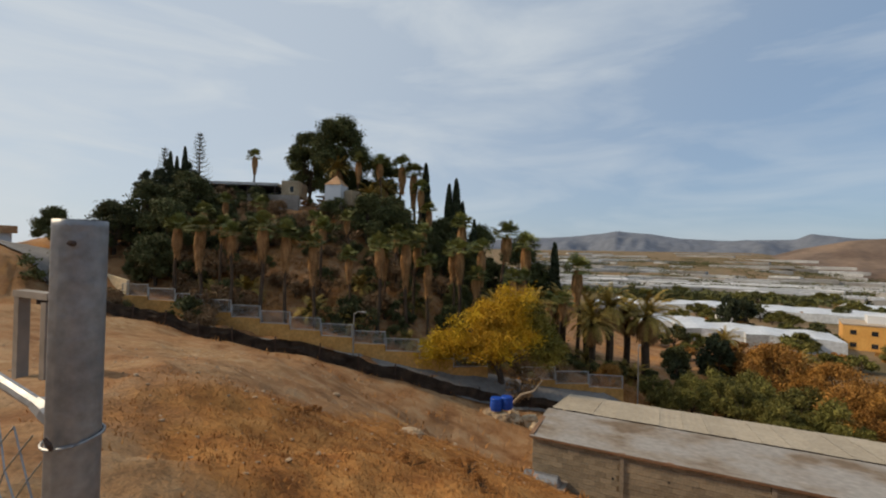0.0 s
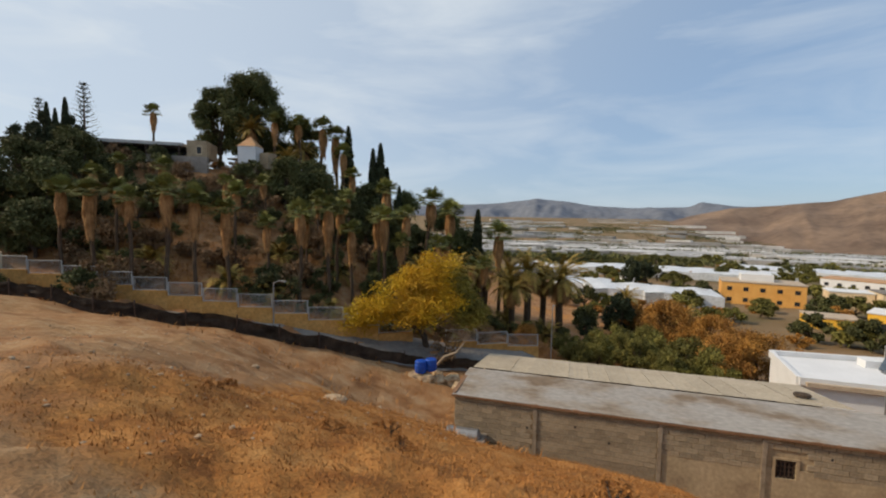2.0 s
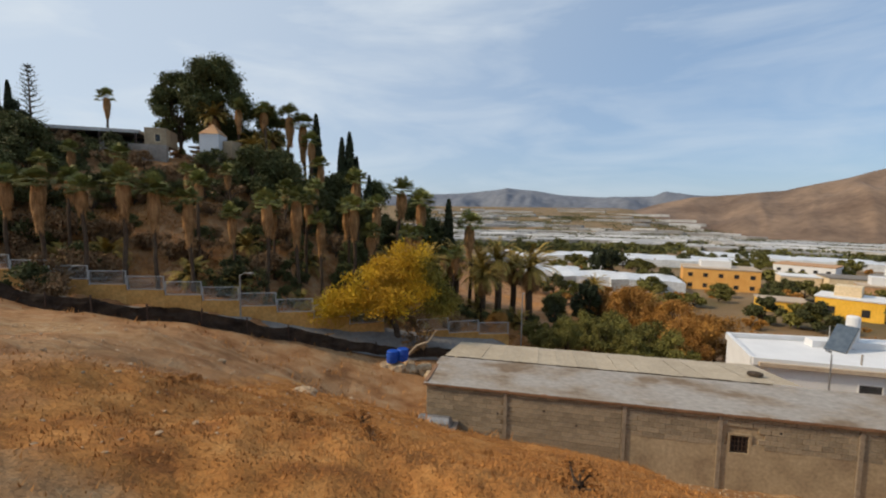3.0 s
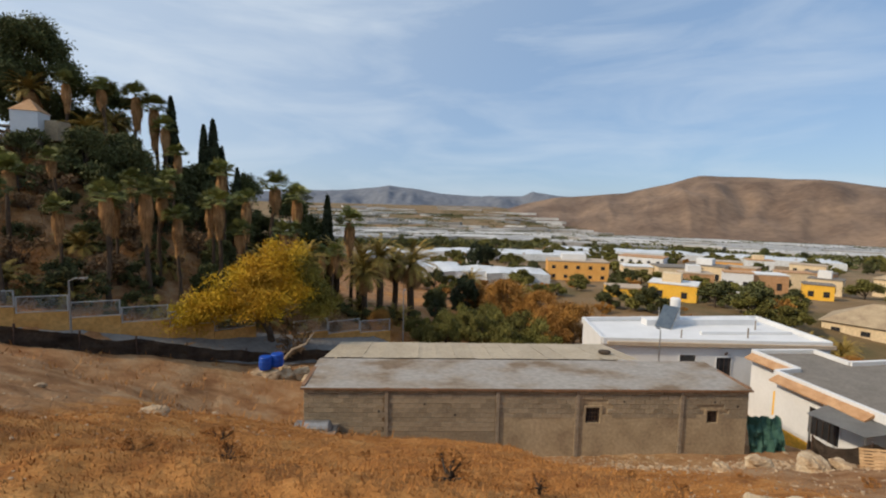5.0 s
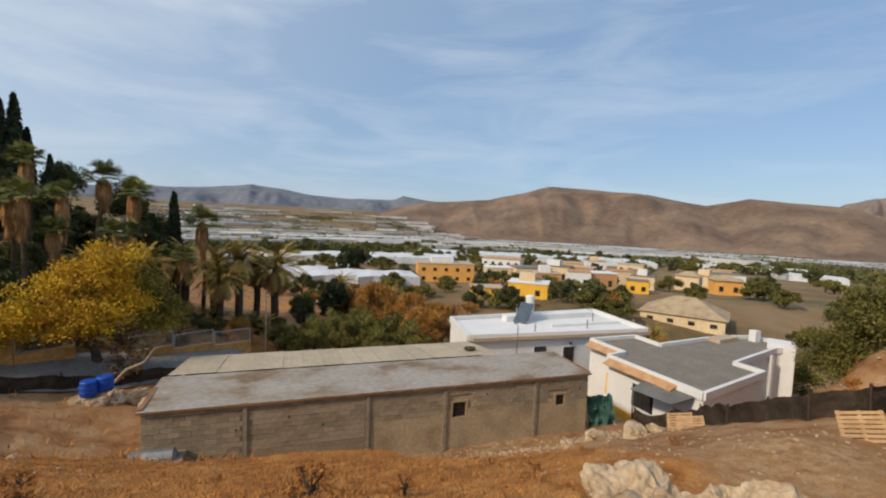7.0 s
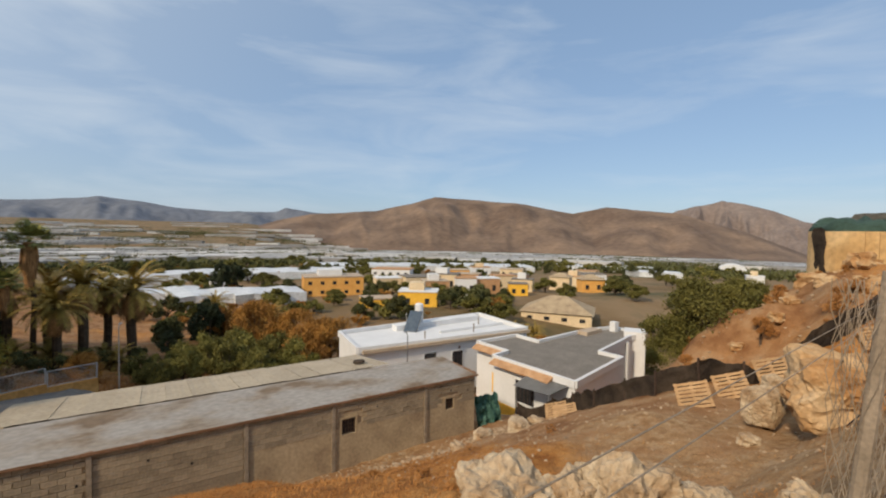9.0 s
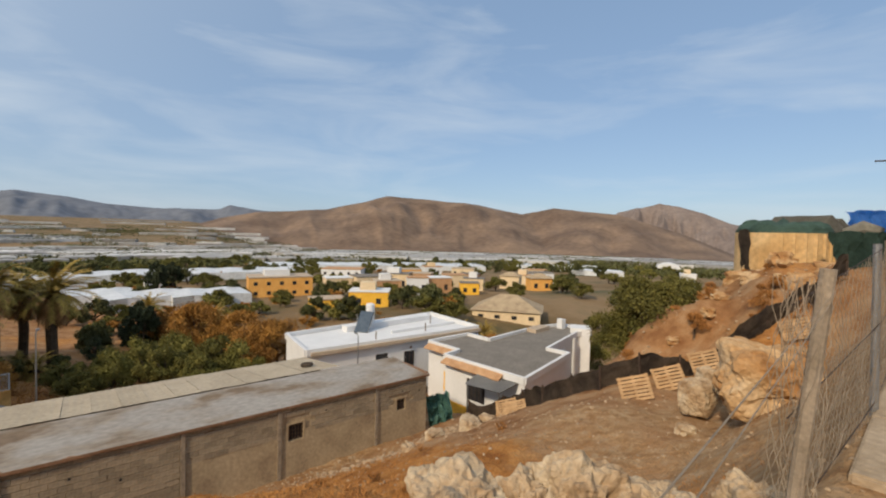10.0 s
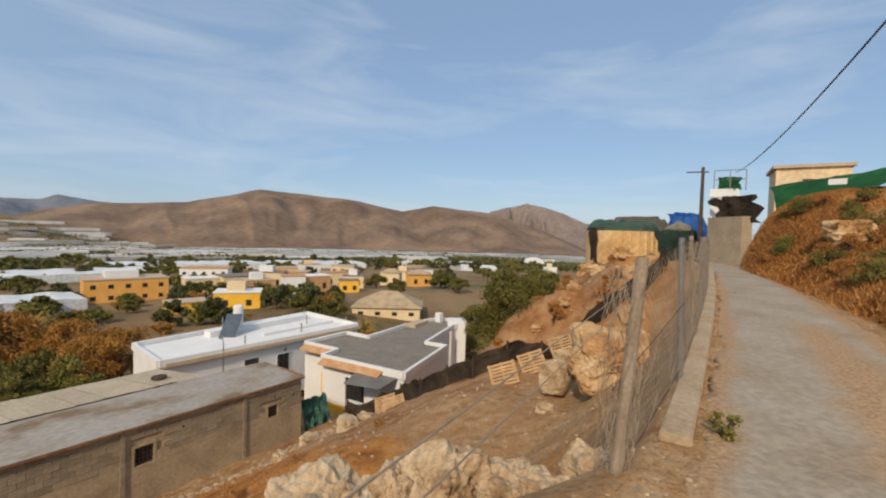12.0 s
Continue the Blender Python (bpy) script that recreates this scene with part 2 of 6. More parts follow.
M_POST = material("weathered_post", [(0.21, 0.17, 0.125), (0.32, 0.265, 0.205)], 5, 5, 0.85, 0.2, 40)
M_NET = material("black_netting", [(0.035, 0.028, 0.024), (0.11, 0.084, 0.064)], 1.5, 6, 0.95, 0.5, 9)
M_ASPHALT = material("asphalt", [(0.15, 0.14, 0.13), (0.21, 0.20, 0.19)], 0.4, 6, 0.9, 0.2, 30)
M_ROCK = material("limestone", [(0.20, 0.12, 0.06), (0.385, 0.28, 0.175), (0.475, 0.385, 0.27)], 2.2, 10, 0.97, 1.0, 14, fine=16, spread=(0.30, 0.60))
M_REDROCK = material("ochre_limestone", [(0.20, 0.095, 0.035), (0.36, 0.20, 0.085), (0.44, 0.285, 0.145), (0.49, 0.36, 0.22)], 0.9, 8, 0.97, 0.6, 9, fine=12, spread=(0.32, 0.62))
M_STONE = material("loose_stone", [(0.27, 0.18, 0.105), (0.42, 0.32, 0.215)], 3, 5, 0.95, island=0.25)
M_WOOD = material("pallet_wood", [(0.32, 0.19, 0.09), (0.46, 0.31, 0.17)], 4, 5, 0.85, 0.2, 30, vary=0.12)
M_TRUNK = material("palm_trunk", [(0.055, 0.038, 0.026), (0.115, 0.078, 0.050)], 3, 5, 0.95, 0.6, 14)
M_BARK = material("bark", [(0.05, 0.035, 0.025), (0.10, 0.075, 0.055)], 5, 5, 0.95, 0.5, 20)
M_SKIRT = material("dry_fronds", [(0.26, 0.135, 0.052), (0.44, 0.245, 0.105)], 1.5, 4, 0.95, island=0.35)
M_PALM = material("palm_green", [(0.10, 0.115, 0.028), (0.20, 0.20, 0.055)], 1.0, 3, 0.7, island=0.35, vary=0.2)
M_DATE = material("date_palm_green", [(0.20, 0.145, 0.028), (0.34, 0.232, 0.052)], 1.0, 3, 0.7, island=0.35, vary=0.15)
M_PINE = material("pine_green", [(0.050, 0.062, 0.020), (0.105, 0.115, 0.038)], 0.4, 3, 0.85, island=0.4)
M_CYPRESS = material("cypress_green", [(0.024, 0.033, 0.016), (0.052, 0.062, 0.028)], 0.8, 3, 0.9, island=0.35, vary=0.2)
M_LEAF = material("shrub_green", [(0.050, 0.058, 0.019), (0.108, 0.110, 0.038)], 0.6, 3, 0.8, island=0.4, vary=0.3)
M_ORCHARD = material("orchard_green", [(0.085, 0.084, 0.017), (0.180, 0.162, 0.040)], 0.6, 3, 0.8, island=0.4, vary=0.25)
M_TURNING = material("turning_leaf", [(0.13, 0.12, 0.02), (0.27, 0.21, 0.03)], 0.5, 4, 0.8, island=0.3)
M_AUTUMN = material("autumn_leaf", [(0.30, 0.175, 0.012), (0.44, 0.25, 0.012), (0.52, 0.34, 0.016), (0.36, 0.26, 0.02)], 0.35, 4, 0.8, island=0.18)
M_RUSSET = material("russet_leaf", [(0.22, 0.105, 0.026), (0.41, 0.205, 0.042)], 0.4, 4, 0.85, island=0.35, vary=0.2)
M_STRAW = material("straw", [(0.27, 0.115, 0.032), (0.42, 0.205, 0.065)], 0.4, 4, 0.95, island=0.3)
M_SCRUB = material("dry_scrub", [(0.15, 0.092, 0.048), (0.28, 0.175, 0.092)], 0.7, 4, 0.95, island=0.35)
M_BLUE = material("blue_plastic", [(0.008, 0.05, 0.30), (0.012, 0.08, 0.42)], 2, 3, 0.5)
M_BLUETARP = material("blue_tarpaulin", [(0.02, 0.13, 0.45), (0.035, 0.19, 0.58)], 2, 4, 0.6)
M_EARTHWALL = material("orange_earth_wall", [(0.37, 0.18, 0.05), (0.49, 0.26, 0.08), (0.54, 0.31, 0.11)], 0.6, 7, 0.95, 0.3, 9)
M_KERB = material("ochre_kerb", [(0.30, 0.225, 0.145), (0.40, 0.315, 0.22)], 2.0, 6, 0.9, 0.3, 25)
M_GREENNET = material("green_netting", [(0.014, 0.10, 0.035), (0.03, 0.18, 0.065)], 0.7, 6, 0.9, 0.5, 5)
M_TEAL = material("dark_green_netting", [(0.024, 0.05, 0.042), (0.045, 0.085, 0.07)], 0.7, 6, 0.9, 0.5, 5)
M_TARP = material("grey_green_net", [(0.12, 0.115, 0.095), (0.19, 0.18, 0.15)], 0.7, 6, 0.9, 0.5, 5)
M_PLASTIC = material("greenhouse_sheet", [(0.26, 0.25, 0.235), (0.40, 0.395, 0.38), (0.52, 0.52, 0.51)], 0.02, 5, 0.6, fine=0.3, island=0.45)
M_COVER = material("white_greenhouse_sheet", [(0.50, 0.53, 0.56), (0.64, 0.67, 0.70)], 0.3, 5, 0.5, fine=2.0)
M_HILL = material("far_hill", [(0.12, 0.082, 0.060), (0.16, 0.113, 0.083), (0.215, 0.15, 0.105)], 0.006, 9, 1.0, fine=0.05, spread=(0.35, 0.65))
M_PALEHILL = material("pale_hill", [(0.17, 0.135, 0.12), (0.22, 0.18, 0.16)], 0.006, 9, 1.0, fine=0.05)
# the far range's grey-blue is distance haze put into its base colour
M_FARHILL = material("haze_blue_hill", [(0.115, 0.132, 0.165), (0.145, 0.162, 0.195)], 0.003, 9, 1.0, fine=0.02)


def soil_material():
    """Soils mixed by the weights that the ground carries: straw, gravel, farmed land; all with grain and relief."""
    m = bpy.data.materials.new("soil")
    m.use_nodes = True
    n, l = m.node_tree.nodes, m.node_tree.links
    b = n["Principled BSDF"]
    b.inputs["Roughness"].default_value = 0.97
    b.inputs["Specular IOR Level"].default_value = 0.15
    co = n.new("ShaderNodeTexCoord")
    weights = n.new("ShaderNodeAttribute")
    weights.attribute_name = "soil"
    sep = n.new("ShaderNodeSeparateColor")
    l.new(weights.outputs["Color"], sep.inputs["Color"])

    def tex(scale, detail, stops, lo=0.35, hi=0.65):
        t = n.new("ShaderNodeTexNoise")
        t.inputs["Scale"].default_value, t.inputs["Detail"].default_value = scale, detail
        t.inputs["Roughness"].default_value = 0.62
        l.new(co.outputs["Object"], t.inputs["Vector"])
        r = n.new("ShaderNodeValToRGB")
        e = r.color_ramp.elements
        while len(e) < len(stops):
            e.new(0.5)
        for i, c in enumerate(stops):
            e[i].position, e[i].color = lo + (hi - lo) * i / (len(stops) - 1), (*c, 1)
        l.new(t.outputs["Fac"], r.inputs["Fac"])
        return t, r.outputs["Color"]

    def mix(fac, a, c, mode="MIX"):
        x = n.new("ShaderNodeMix")
        x.data_type, x.blend_type = "RGBA", mode
        if isinstance(fac, float):
            x.inputs["Factor"].default_value = fac
        else:
            l.new(fac, x.inputs["Factor"])
        l.new(a, x.inputs["A"]), l.new(c, x.inputs["B"])
        return x.outputs["Result"]

    _, dirt = tex(0.8, 9, [(0.215, 0.100, 0.042), (0.32, 0.170, 0.078), (0.38, 0.240, 0.130)])
    _, straw = tex(1.3, 9, [(0.23, 0.092, 0.027), (0.40, 0.180, 0.052), (0.50, 0.255, 0.085)])
    _, gravel = tex(3.0, 9, [(0.26, 0.142, 0.064), (0.355, 0.218, 0.108), (0.42, 0.292, 0.172)])
    _, farm = tex(0.022, 7, [(0.075, 0.078, 0.035), (0.190, 0.128, 0.066), (0.255, 0.180, 0.105), (0.10, 0.096, 0.05)])
    edge, _ = tex(0.9, 6, [(0, 0, 0), (1, 1, 1)])
    grain, grit = tex(26, 5, [(0.62, 0.62, 0.62), (1, 1, 1), (1.0, 0.98, 0.95)], 0.3, 0.75)

    def ragged(weight):
        add = n.new("ShaderNodeMath")
        add.operation = "ADD"
        l.new(weight, add.inputs[0]), l.new(edge.outputs["Fac"], add.inputs[1])
        r = n.new("ShaderNodeMapRange")
        r.inputs["From Min"].default_value, r.inputs["From Max"].default_value = 0.85, 1.15
        l.new(add.outputs[0], r.inputs["Value"])
        return r.outputs["Result"]

    c = mix(ragged(sep.outputs["Green"]), dirt, gravel)
    c = mix(ragged(sep.outputs["Red"]), c, straw)
    c = mix(sep.outputs["Blue"], c, farm)
    c = mix(1.0, c, grit, "MULTIPLY")
    l.new(c, b.inputs["Base Color"])
    lump, _ = tex(5.0, 8, [(0, 0, 0), (1, 1, 1)])
    b1 = n.new("ShaderNodeBump")
    b1.inputs["Strength"].default_value, b1.inputs["Distance"].default_value = 0.7, 0.12
    l.new(lump.outputs["Fac"], b1.inputs["Height"])
    b2 = n.new("ShaderNodeBump")
    b2.inputs["Strength"].default_value, b2.inputs["Distance"].default_value = 0.5, 0.02
    l.new(grain.outputs["Fac"], b2.inputs["Height"]), l.new(b1.outputs["Normal"], b2.inputs["Normal"])
    l.new(b2.outputs["Normal"], b.inputs["Normal"])
    return m


M_SOIL = soil_material()


def lane_material():
    """Grey concrete that passes into trodden dirt by the wear that the lane carries."""
    m = material("worn_lane", [(0.26, 0.205, 0.145), (0.305, 0.26, 0.205), (0.335, 0.298, 0.25)], 0.9, 8, 0.88, 0.3, 22, fine=14)
    n, l = m.node_tree.nodes, m.node_tree.links
    b = n["Principled BSDF"]
    concrete = b.inputs["Base Color"].links[0].from_socket
    co = n.new("ShaderNodeTexCoord")
    wear = n.new("ShaderNodeAttribute")
    wear.attribute_name = "wear"
    patch = n.new("ShaderNodeTexNoise")
    patch.inputs["Scale"].default_value, patch.inputs["Detail"].default_value, patch.inputs["Roughness"].default_value = 1.6, 8, 0.65
    grit = n.new("ShaderNodeTexNoise")
    grit.inputs["Scale"].default_value, grit.inputs["Detail"].default_value = 30, 6
    tone = n.new("ShaderNodeValToRGB")
    tone.color_ramp.elements[0].position, tone.color_ramp.elements[0].color = 0.32, (0.25, 0.145, 0.070, 1)
    tone.color_ramp.elements[1].position, tone.color_ramp.elements[1].color = 0.70, (0.43, 0.30, 0.185, 1)
    add = n.new("ShaderNodeMath")
    add.operation = "ADD"
    rng = n.new("ShaderNodeMapRange")
    rng.inputs["From Min"].default_value, rng.inputs["From Max"].default_value = 0.68, 1.22
    mix = n.new("ShaderNodeMix")
    mix.data_type = "RGBA"
    l.new(co.outputs["Object"], patch.inputs["Vector"]), l.new(co.outputs["Object"], grit.inputs["Vector"])
    l.new(grit.outputs["Fac"], tone.inputs["Fac"])
    l.new(wear.outputs["Fac"], add.inputs[0]), l.new(patch.outputs["Fac"], add.inputs[1])
    l.new(add.outputs[0], rng.inputs["Value"]), l.new(rng.outputs["Result"], mix.inputs["Factor"])
    l.new(concrete, mix.inputs["A"]), l.new(tone.outputs["Color"], mix.inputs["B"])
    l.new(mix.outputs["Result"], b.inputs["Base Color"])
    return m


# ---- ground ----
def soil_weights(x, y):
    """straw, gravel and farmed land at a place."""
    n1 = fbm(x * 0.13, y * 0.13, 11.0, 3)
    r = math.hypot(x, y)
    # the dry grass on the slope below the lane, and on the palm hill and the bank
    straw = smooth(1.2, 3.0, y) * (1 - smooth(14.5, 17.5, y)) * smooth(-8.6, -4.2, x + 0.32 * (y - 8)) * (1 - smooth(7, 13, x - 0.25 * (y - 8)))
    s = (x + 30) * -0.625 + (y - 14) * 0.78
    hill = smooth(0, 2, s) * (1 - smooth(60, 100, s)) * (1 - smooth(5, 25, x))
    straw = max(straw, 0.34 * hill + 0.45 * n1 * hill)
    if x > 5 and y < bank_foot(x) + 0.15:
        straw = max(straw, 0.62 + 0.4 * n1)
    cliff = smooth(15, 20, x) * smooth(1.8, 4, y) * (1 - smooth(20, 26, y))
    straw = max(straw, cliff * (0.45 + 0.5 * n1))
    gravel = 0.25 + 0.5 * n1
    if y < 17 and x < 0:
        gravel += 0.12
    if y < 2.2 and x > -2:
        gravel += 0.7
    if x > 8 and 2 < y < 16:
        gravel += 0.08
    farm = smooth(40, 75, r) * (1 - smooth(0.0, 1.0, hill)) if y > 0 else 0.0
    return max(0.0, min(1.0, straw)), max(0.0, min(1.0, gravel)), farm


def build_ground():
    n_a, radii, r = 540, [], 0.35
    while r < 4800:
        radii.append(r)
        r = r * 1.030 + 0.02
    verts = [(1.0, 0.0, ground_z(1.0, 0.0))]
    for r in radii:
        for i in range(n_a):
            a = 2 * math.pi * i / n_a
            x, y = 1 + r * math.cos(a), r * math.sin(a)
            verts.append((x, y, ground_z(x, y)))
    faces = [(0, 1 + i, 1 + (i + 1) % n_a) for i in range(n_a)]
    for k in range(len(radii) - 1):
        for i in range(n_a):
            j = (i + 1) % n_a
            a, b = 1 + k * n_a, 1 + (k + 1) * n_a
            faces.append((a + i, b + i, b + j, a + j))
    ob = mesh_ob("ground", verts, faces, M_SOIL, None, True)
    layer = ob.data.color_attributes.new("soil", "FLOAT_COLOR", "POINT")
    colours = np.zeros((len(verts), 4), np.float32)
    for i, (x, y, _) in enumerate(verts):
        colours[i, :3] = soil_weights(x, y)
    layer.data.foreach_set("color", colours.ravel())
    return tagged(ob, "dry brown hillside falling to a cultivated valley", "ground", kind="structure")


build_ground()


def mountain_range(name, crest, far, near, foot_z, mat, label, seed, gully=0.30):
    """A worn range seen from the valley: crest holds bearings (degrees right of ahead) and steepness of sight to the ridge."""
    n_a, n_r = 260, 46
    b0, b1 = crest[0][0], crest[-1][0]
    verts, faces = [], []
    for i in range(n_a + 1):
        bearing = b0 + (b1 - b0) * i / n_a
        top = far * float(np.interp(bearing, [c[0] for c in crest], [c[1] for c in crest])) + 1.4
        sx, sy = math.sin(radians(bearing)), math.cos(radians(bearing))
        for j in range(n_r + 1):
            k = j / n_r
            d = near + (far - near) * k * 1.5
            up = k * 1.5
            f = min(1.0, up) ** 1.25 if up <= 1 else max(0.0, 1 - (up - 1) * 1.6)
            cut = abs(fbm(bearing * far / 9000 + seed, d / 420, seed, 5))
            rolls = fbm(bearing * far / 22000 + seed * 2, d / 900, seed + 5, 3)
            shape = f + (rolls * 0.25 - cut * gully * 1.3 + 0.10) * 4 * f * (1 - f) if up <= 1 else f
            z = foot_z + (top - foot_z) * max(0.0, shape)
            verts.append((1.3 + sx * d, sy * d, z))
    for i in range(n_a):
        for j in range(n_r):
            a = i * (n_r + 1) + j
            faces.append((a, a + 1, a + n_r + 2, a + n_r + 1))
    return tagged(mesh_ob(name, verts, faces, mat, None, True), label, "mountain", kind="structure")


mountain_range("mountain_1", [(7, -0.046), (9.5, 0.004), (12.5, 0.022), (16.5, 0.038), (24.6, 0.048), (28.9, 0.066), (32.1, 0.083), (37.6, 0.077), (43.5, 0.067),
    (49.5, 0.049), (53.4, 0.0625), (57.2, 0.0555), (61, 0.050), (64.6, 0.030), (68, 0.010), (73, -0.028)], 2300, 1450, -84, M_HILL, "bare brown mountains cut by gullies beyond the plain", 2.3, 0.08)
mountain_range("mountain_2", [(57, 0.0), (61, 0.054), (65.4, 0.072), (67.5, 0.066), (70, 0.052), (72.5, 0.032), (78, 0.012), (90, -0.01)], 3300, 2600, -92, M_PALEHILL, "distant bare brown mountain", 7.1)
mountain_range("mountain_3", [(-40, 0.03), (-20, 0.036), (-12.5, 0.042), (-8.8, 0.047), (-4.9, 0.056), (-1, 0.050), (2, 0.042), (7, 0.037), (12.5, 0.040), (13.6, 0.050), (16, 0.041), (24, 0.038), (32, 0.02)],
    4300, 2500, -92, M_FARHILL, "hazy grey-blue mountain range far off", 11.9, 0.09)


# ---- plants ----
RNG = np.random.default_rng(5)


def tri_mesh(name, pts, material, parent=None, label=""):
    """Loose triangles as one mesh; pts has shape (n, 3, 3)."""
    pts = np.asarray(pts, np.float32).reshape(-1, 3)
    n = len(pts) // 3
    me = bpy.data.meshes.new(name)
    me.vertices.add(len(pts)), me.loops.add(len(pts)), me.polygons.add(n)
    me.vertices.foreach_set("co", pts.ravel())
    me.loops.foreach_set("vertex_index", np.arange(len(pts), dtype=np.int32))
    me.polygons.foreach_set("loop_start", np.arange(0, len(pts), 3, dtype=np.int32))
    me.update(calc_edges=True)
    me.materials.append(material)
    ob = new(name, me)
    ob.parent = parent
    return tagged(ob, label)


def leaf_tris(centres, size, flat=0.0):
    """One pointed leaf clump (two triangles) at each centre, turned at random."""
    n = len(centres)
    a = RNG.normal(size=(n, 3))
    b = RNG.normal(size=(n, 3))
    a[:, 2] *= 1 - flat
    a /= np.linalg.norm(a, axis=1)[:, None]
    b -= (a * b).sum(1)[:, None] * a
    b /= np.linalg.norm(b, axis=1)[:, None]
    s = size * RNG.uniform(0.6, 1.4, (n, 1))
    p, q = centres - a * s, centres + a * s
    l, r = centres + b * s * 0.55, centres - b * s * 0.55
    return np.concatenate([np.stack([p, l, q], 1), np.stack([p, q, r], 1)], 1).reshape(-1, 3, 3)


def limb(bm, path, radii, sides=7):
    """A tapered limb along a path."""
    rings = []
    for i, p in enumerate(path):
        p = Vector(p)
        d = (Vector(path[min(i + 1, len(path) - 1)]) - Vector(path[max(i - 1, 0)])).normalized()
        u = d.cross(Vector((0.3, 1, 0.1))).normalized()
        w = d.cross(u)
        rings.append([bm.verts.new(p + (u * math.cos(2 * math.pi * k / sides) + w * math.sin(2 * math.pi * k / sides)) * radii[i]) for k in range(sides)])
    for a, b in zip(rings, rings[1:]):
        for k in range(sides):
            bm.faces.new((a[k], a[(k + 1) % sides], b[(k + 1) % sides], b[k]))
    bm.faces.new(rings[-1])
    return bm


def trunk_path(h, lean, wob, n=8):
    return [(lean * (k / n) ** 2 * h + wob * math.sin(k * 1.1), wob * math.cos(k * 0.9) - wob, h * k / n) for k in range(n + 1)]


def fan_palm(h=7.0, skirt=2.6, lean=0.02, label=""):
    """A Washington palm: slim trunk, a skirt of dead fronds, a head of fan leaves. Unit copy stands at the origin."""
    ob = empty("fan_palm")
    tagged(ob, label or "tall fan palm with a hanging skirt of dry brown fronds", "palm tree", "palms on the hill")
    path = trunk_path(h, lean, 0.05)
    bm = limb(bmesh.new(), [(0, 0, -0.8)] + path, [0.24, 0.20] + [0.15 - 0.04 * k / 8 for k in range(8)], 8)
    part("trunk", bm, M_TRUNK, ob)
    top = np.array(path[-1])
    # dead fronds hanging round the trunk, widest just below the head
    n = int(330 * skirt)
    f = RNG.uniform(0, 1, n)
    ang = RNG.uniform(0, 2 * np.pi, n)
    rad = 0.19 + 0.27 * np.exp(-((f - 0.28) / 0.36) ** 2) + RNG.uniform(-0.06, 0.08, n)
    base = np.stack([np.cos(ang) * rad * 0.75, np.sin(ang) * rad * 0.75, -f * skirt * 0.85 + 0.1], 1) + top
    ln = RNG.uniform(0.40, 0.95, n)
    tip = base + np.stack([np.cos(ang) * 0.10 * ln, np.sin(ang) * 0.10 * ln, -ln], 1)
    side = np.stack([-np.sin(ang), np.cos(ang), np.zeros(n)], 1) * RNG.uniform(0.04, 0.11, (n, 1))
    tri_mesh("skirt", np.stack([base - side, base + side, tip], 1), M_SKIRT, ob, "hanging dry brown fronds")
    # fan leaves on stiff stalks
    out = []
    for k in range(46):
        a, el = RNG.uniform(0, 2 * np.pi), RNG.uniform(-0.25, 1.5)
        d = np.array([math.cos(a) * math.cos(el), math.sin(a) * math.cos(el), math.sin(el)])
        sd = np.array([-math.sin(a), math.cos(a), 0.0])
        up = np.cross(d, sd)
        stem = RNG.uniform(0.40, 0.85)
        c = top + d * stem + np.array([0, 0, 0.15])
        out.append([top - sd * 0.02, top + sd * 0.02, c])
        ln = RNG.uniform(0.50, 0.80)
        for j in range(11):
            t = (j - 5) / 5 * 1.15
            dd = d * math.cos(t) + sd * math.sin(t) - up * 0.16 * abs(t)
            tp = c + dd * ln + np.array([0, 0, -0.16 * ln])
            w = (sd * math.cos(t) - d * math.sin(t)) * 0.045
            mid = c + dd * ln * 0.55
            out.append([c, mid - w, mid + w])
            out.append([mid - w, tp, mid + w])
    tri_mesh("crown", out, M_PALM, ob)
    return ob


def date_palm(h=5.0, fronds=60, length=2.6, label=""):
    ob = empty("date_palm")
    tagged(ob, label or "broad date palm with arching feathered fronds", "palm tree", "date palms by the road")
    path = trunk_path(h, 0.02, 0.04)
    part("trunk", limb(bmesh.new(), [(0, 0, -0.8)] + path, [0.36, 0.34] + [0.28] * 6 + [0.32, 0.34], 9), M_TRUNK, ob)
    top = np.array(path[-1])
    green, dry = [], []
    for k in range(fronds + 84):
        dead = k >= fronds
        a = RNG.uniform(0, 2 * np.pi)
        el = RNG.uniform(-1.45, -0.55) if dead else RNG.uniform(-0.35, 1.35)
        ln = length * RNG.uniform(0.7, 1.05) * (0.75 if dead else 1)
        d = np.array([math.cos(a), math.sin(a), 0.0])
        sd = np.array([-math.sin(a), math.cos(a), 0.0])
        pts, e, p = [], el, top.copy()
        for j in range(9):
            pts.append(p.copy())
            p = p + (d * math.cos(e) + np.array([0, 0, math.sin(e)])) * ln / 8
            e = max(-1.5, e - (0.10 + 0.13 * j / 8) * (1.0 if e > -1.2 else 0.2))
        for j in range(8):
            for half in (0, 0.5):
                q = pts[j] + (pts[j + 1] - pts[j]) * half
                w = (0.55 - 0.35 * abs((j + half) / 8 - 0.4)) * 0.9
                for sgn in (-1, 1):
                    tip = q + sd * sgn * w * 0.62 + (pts[j + 1] - pts[j]) * 0.9 + np.array([0, 0, -0.20 * w])
                    (dry if dead else green).append([q, q + (pts[j + 1] - pts[j]) * 0.42, tip])
    tri_mesh("crown", green, M_DATE, ob)
    tri_mesh("dry_fronds", dry, M_SKIRT, ob, "drooping dry brown fronds")
    return ob


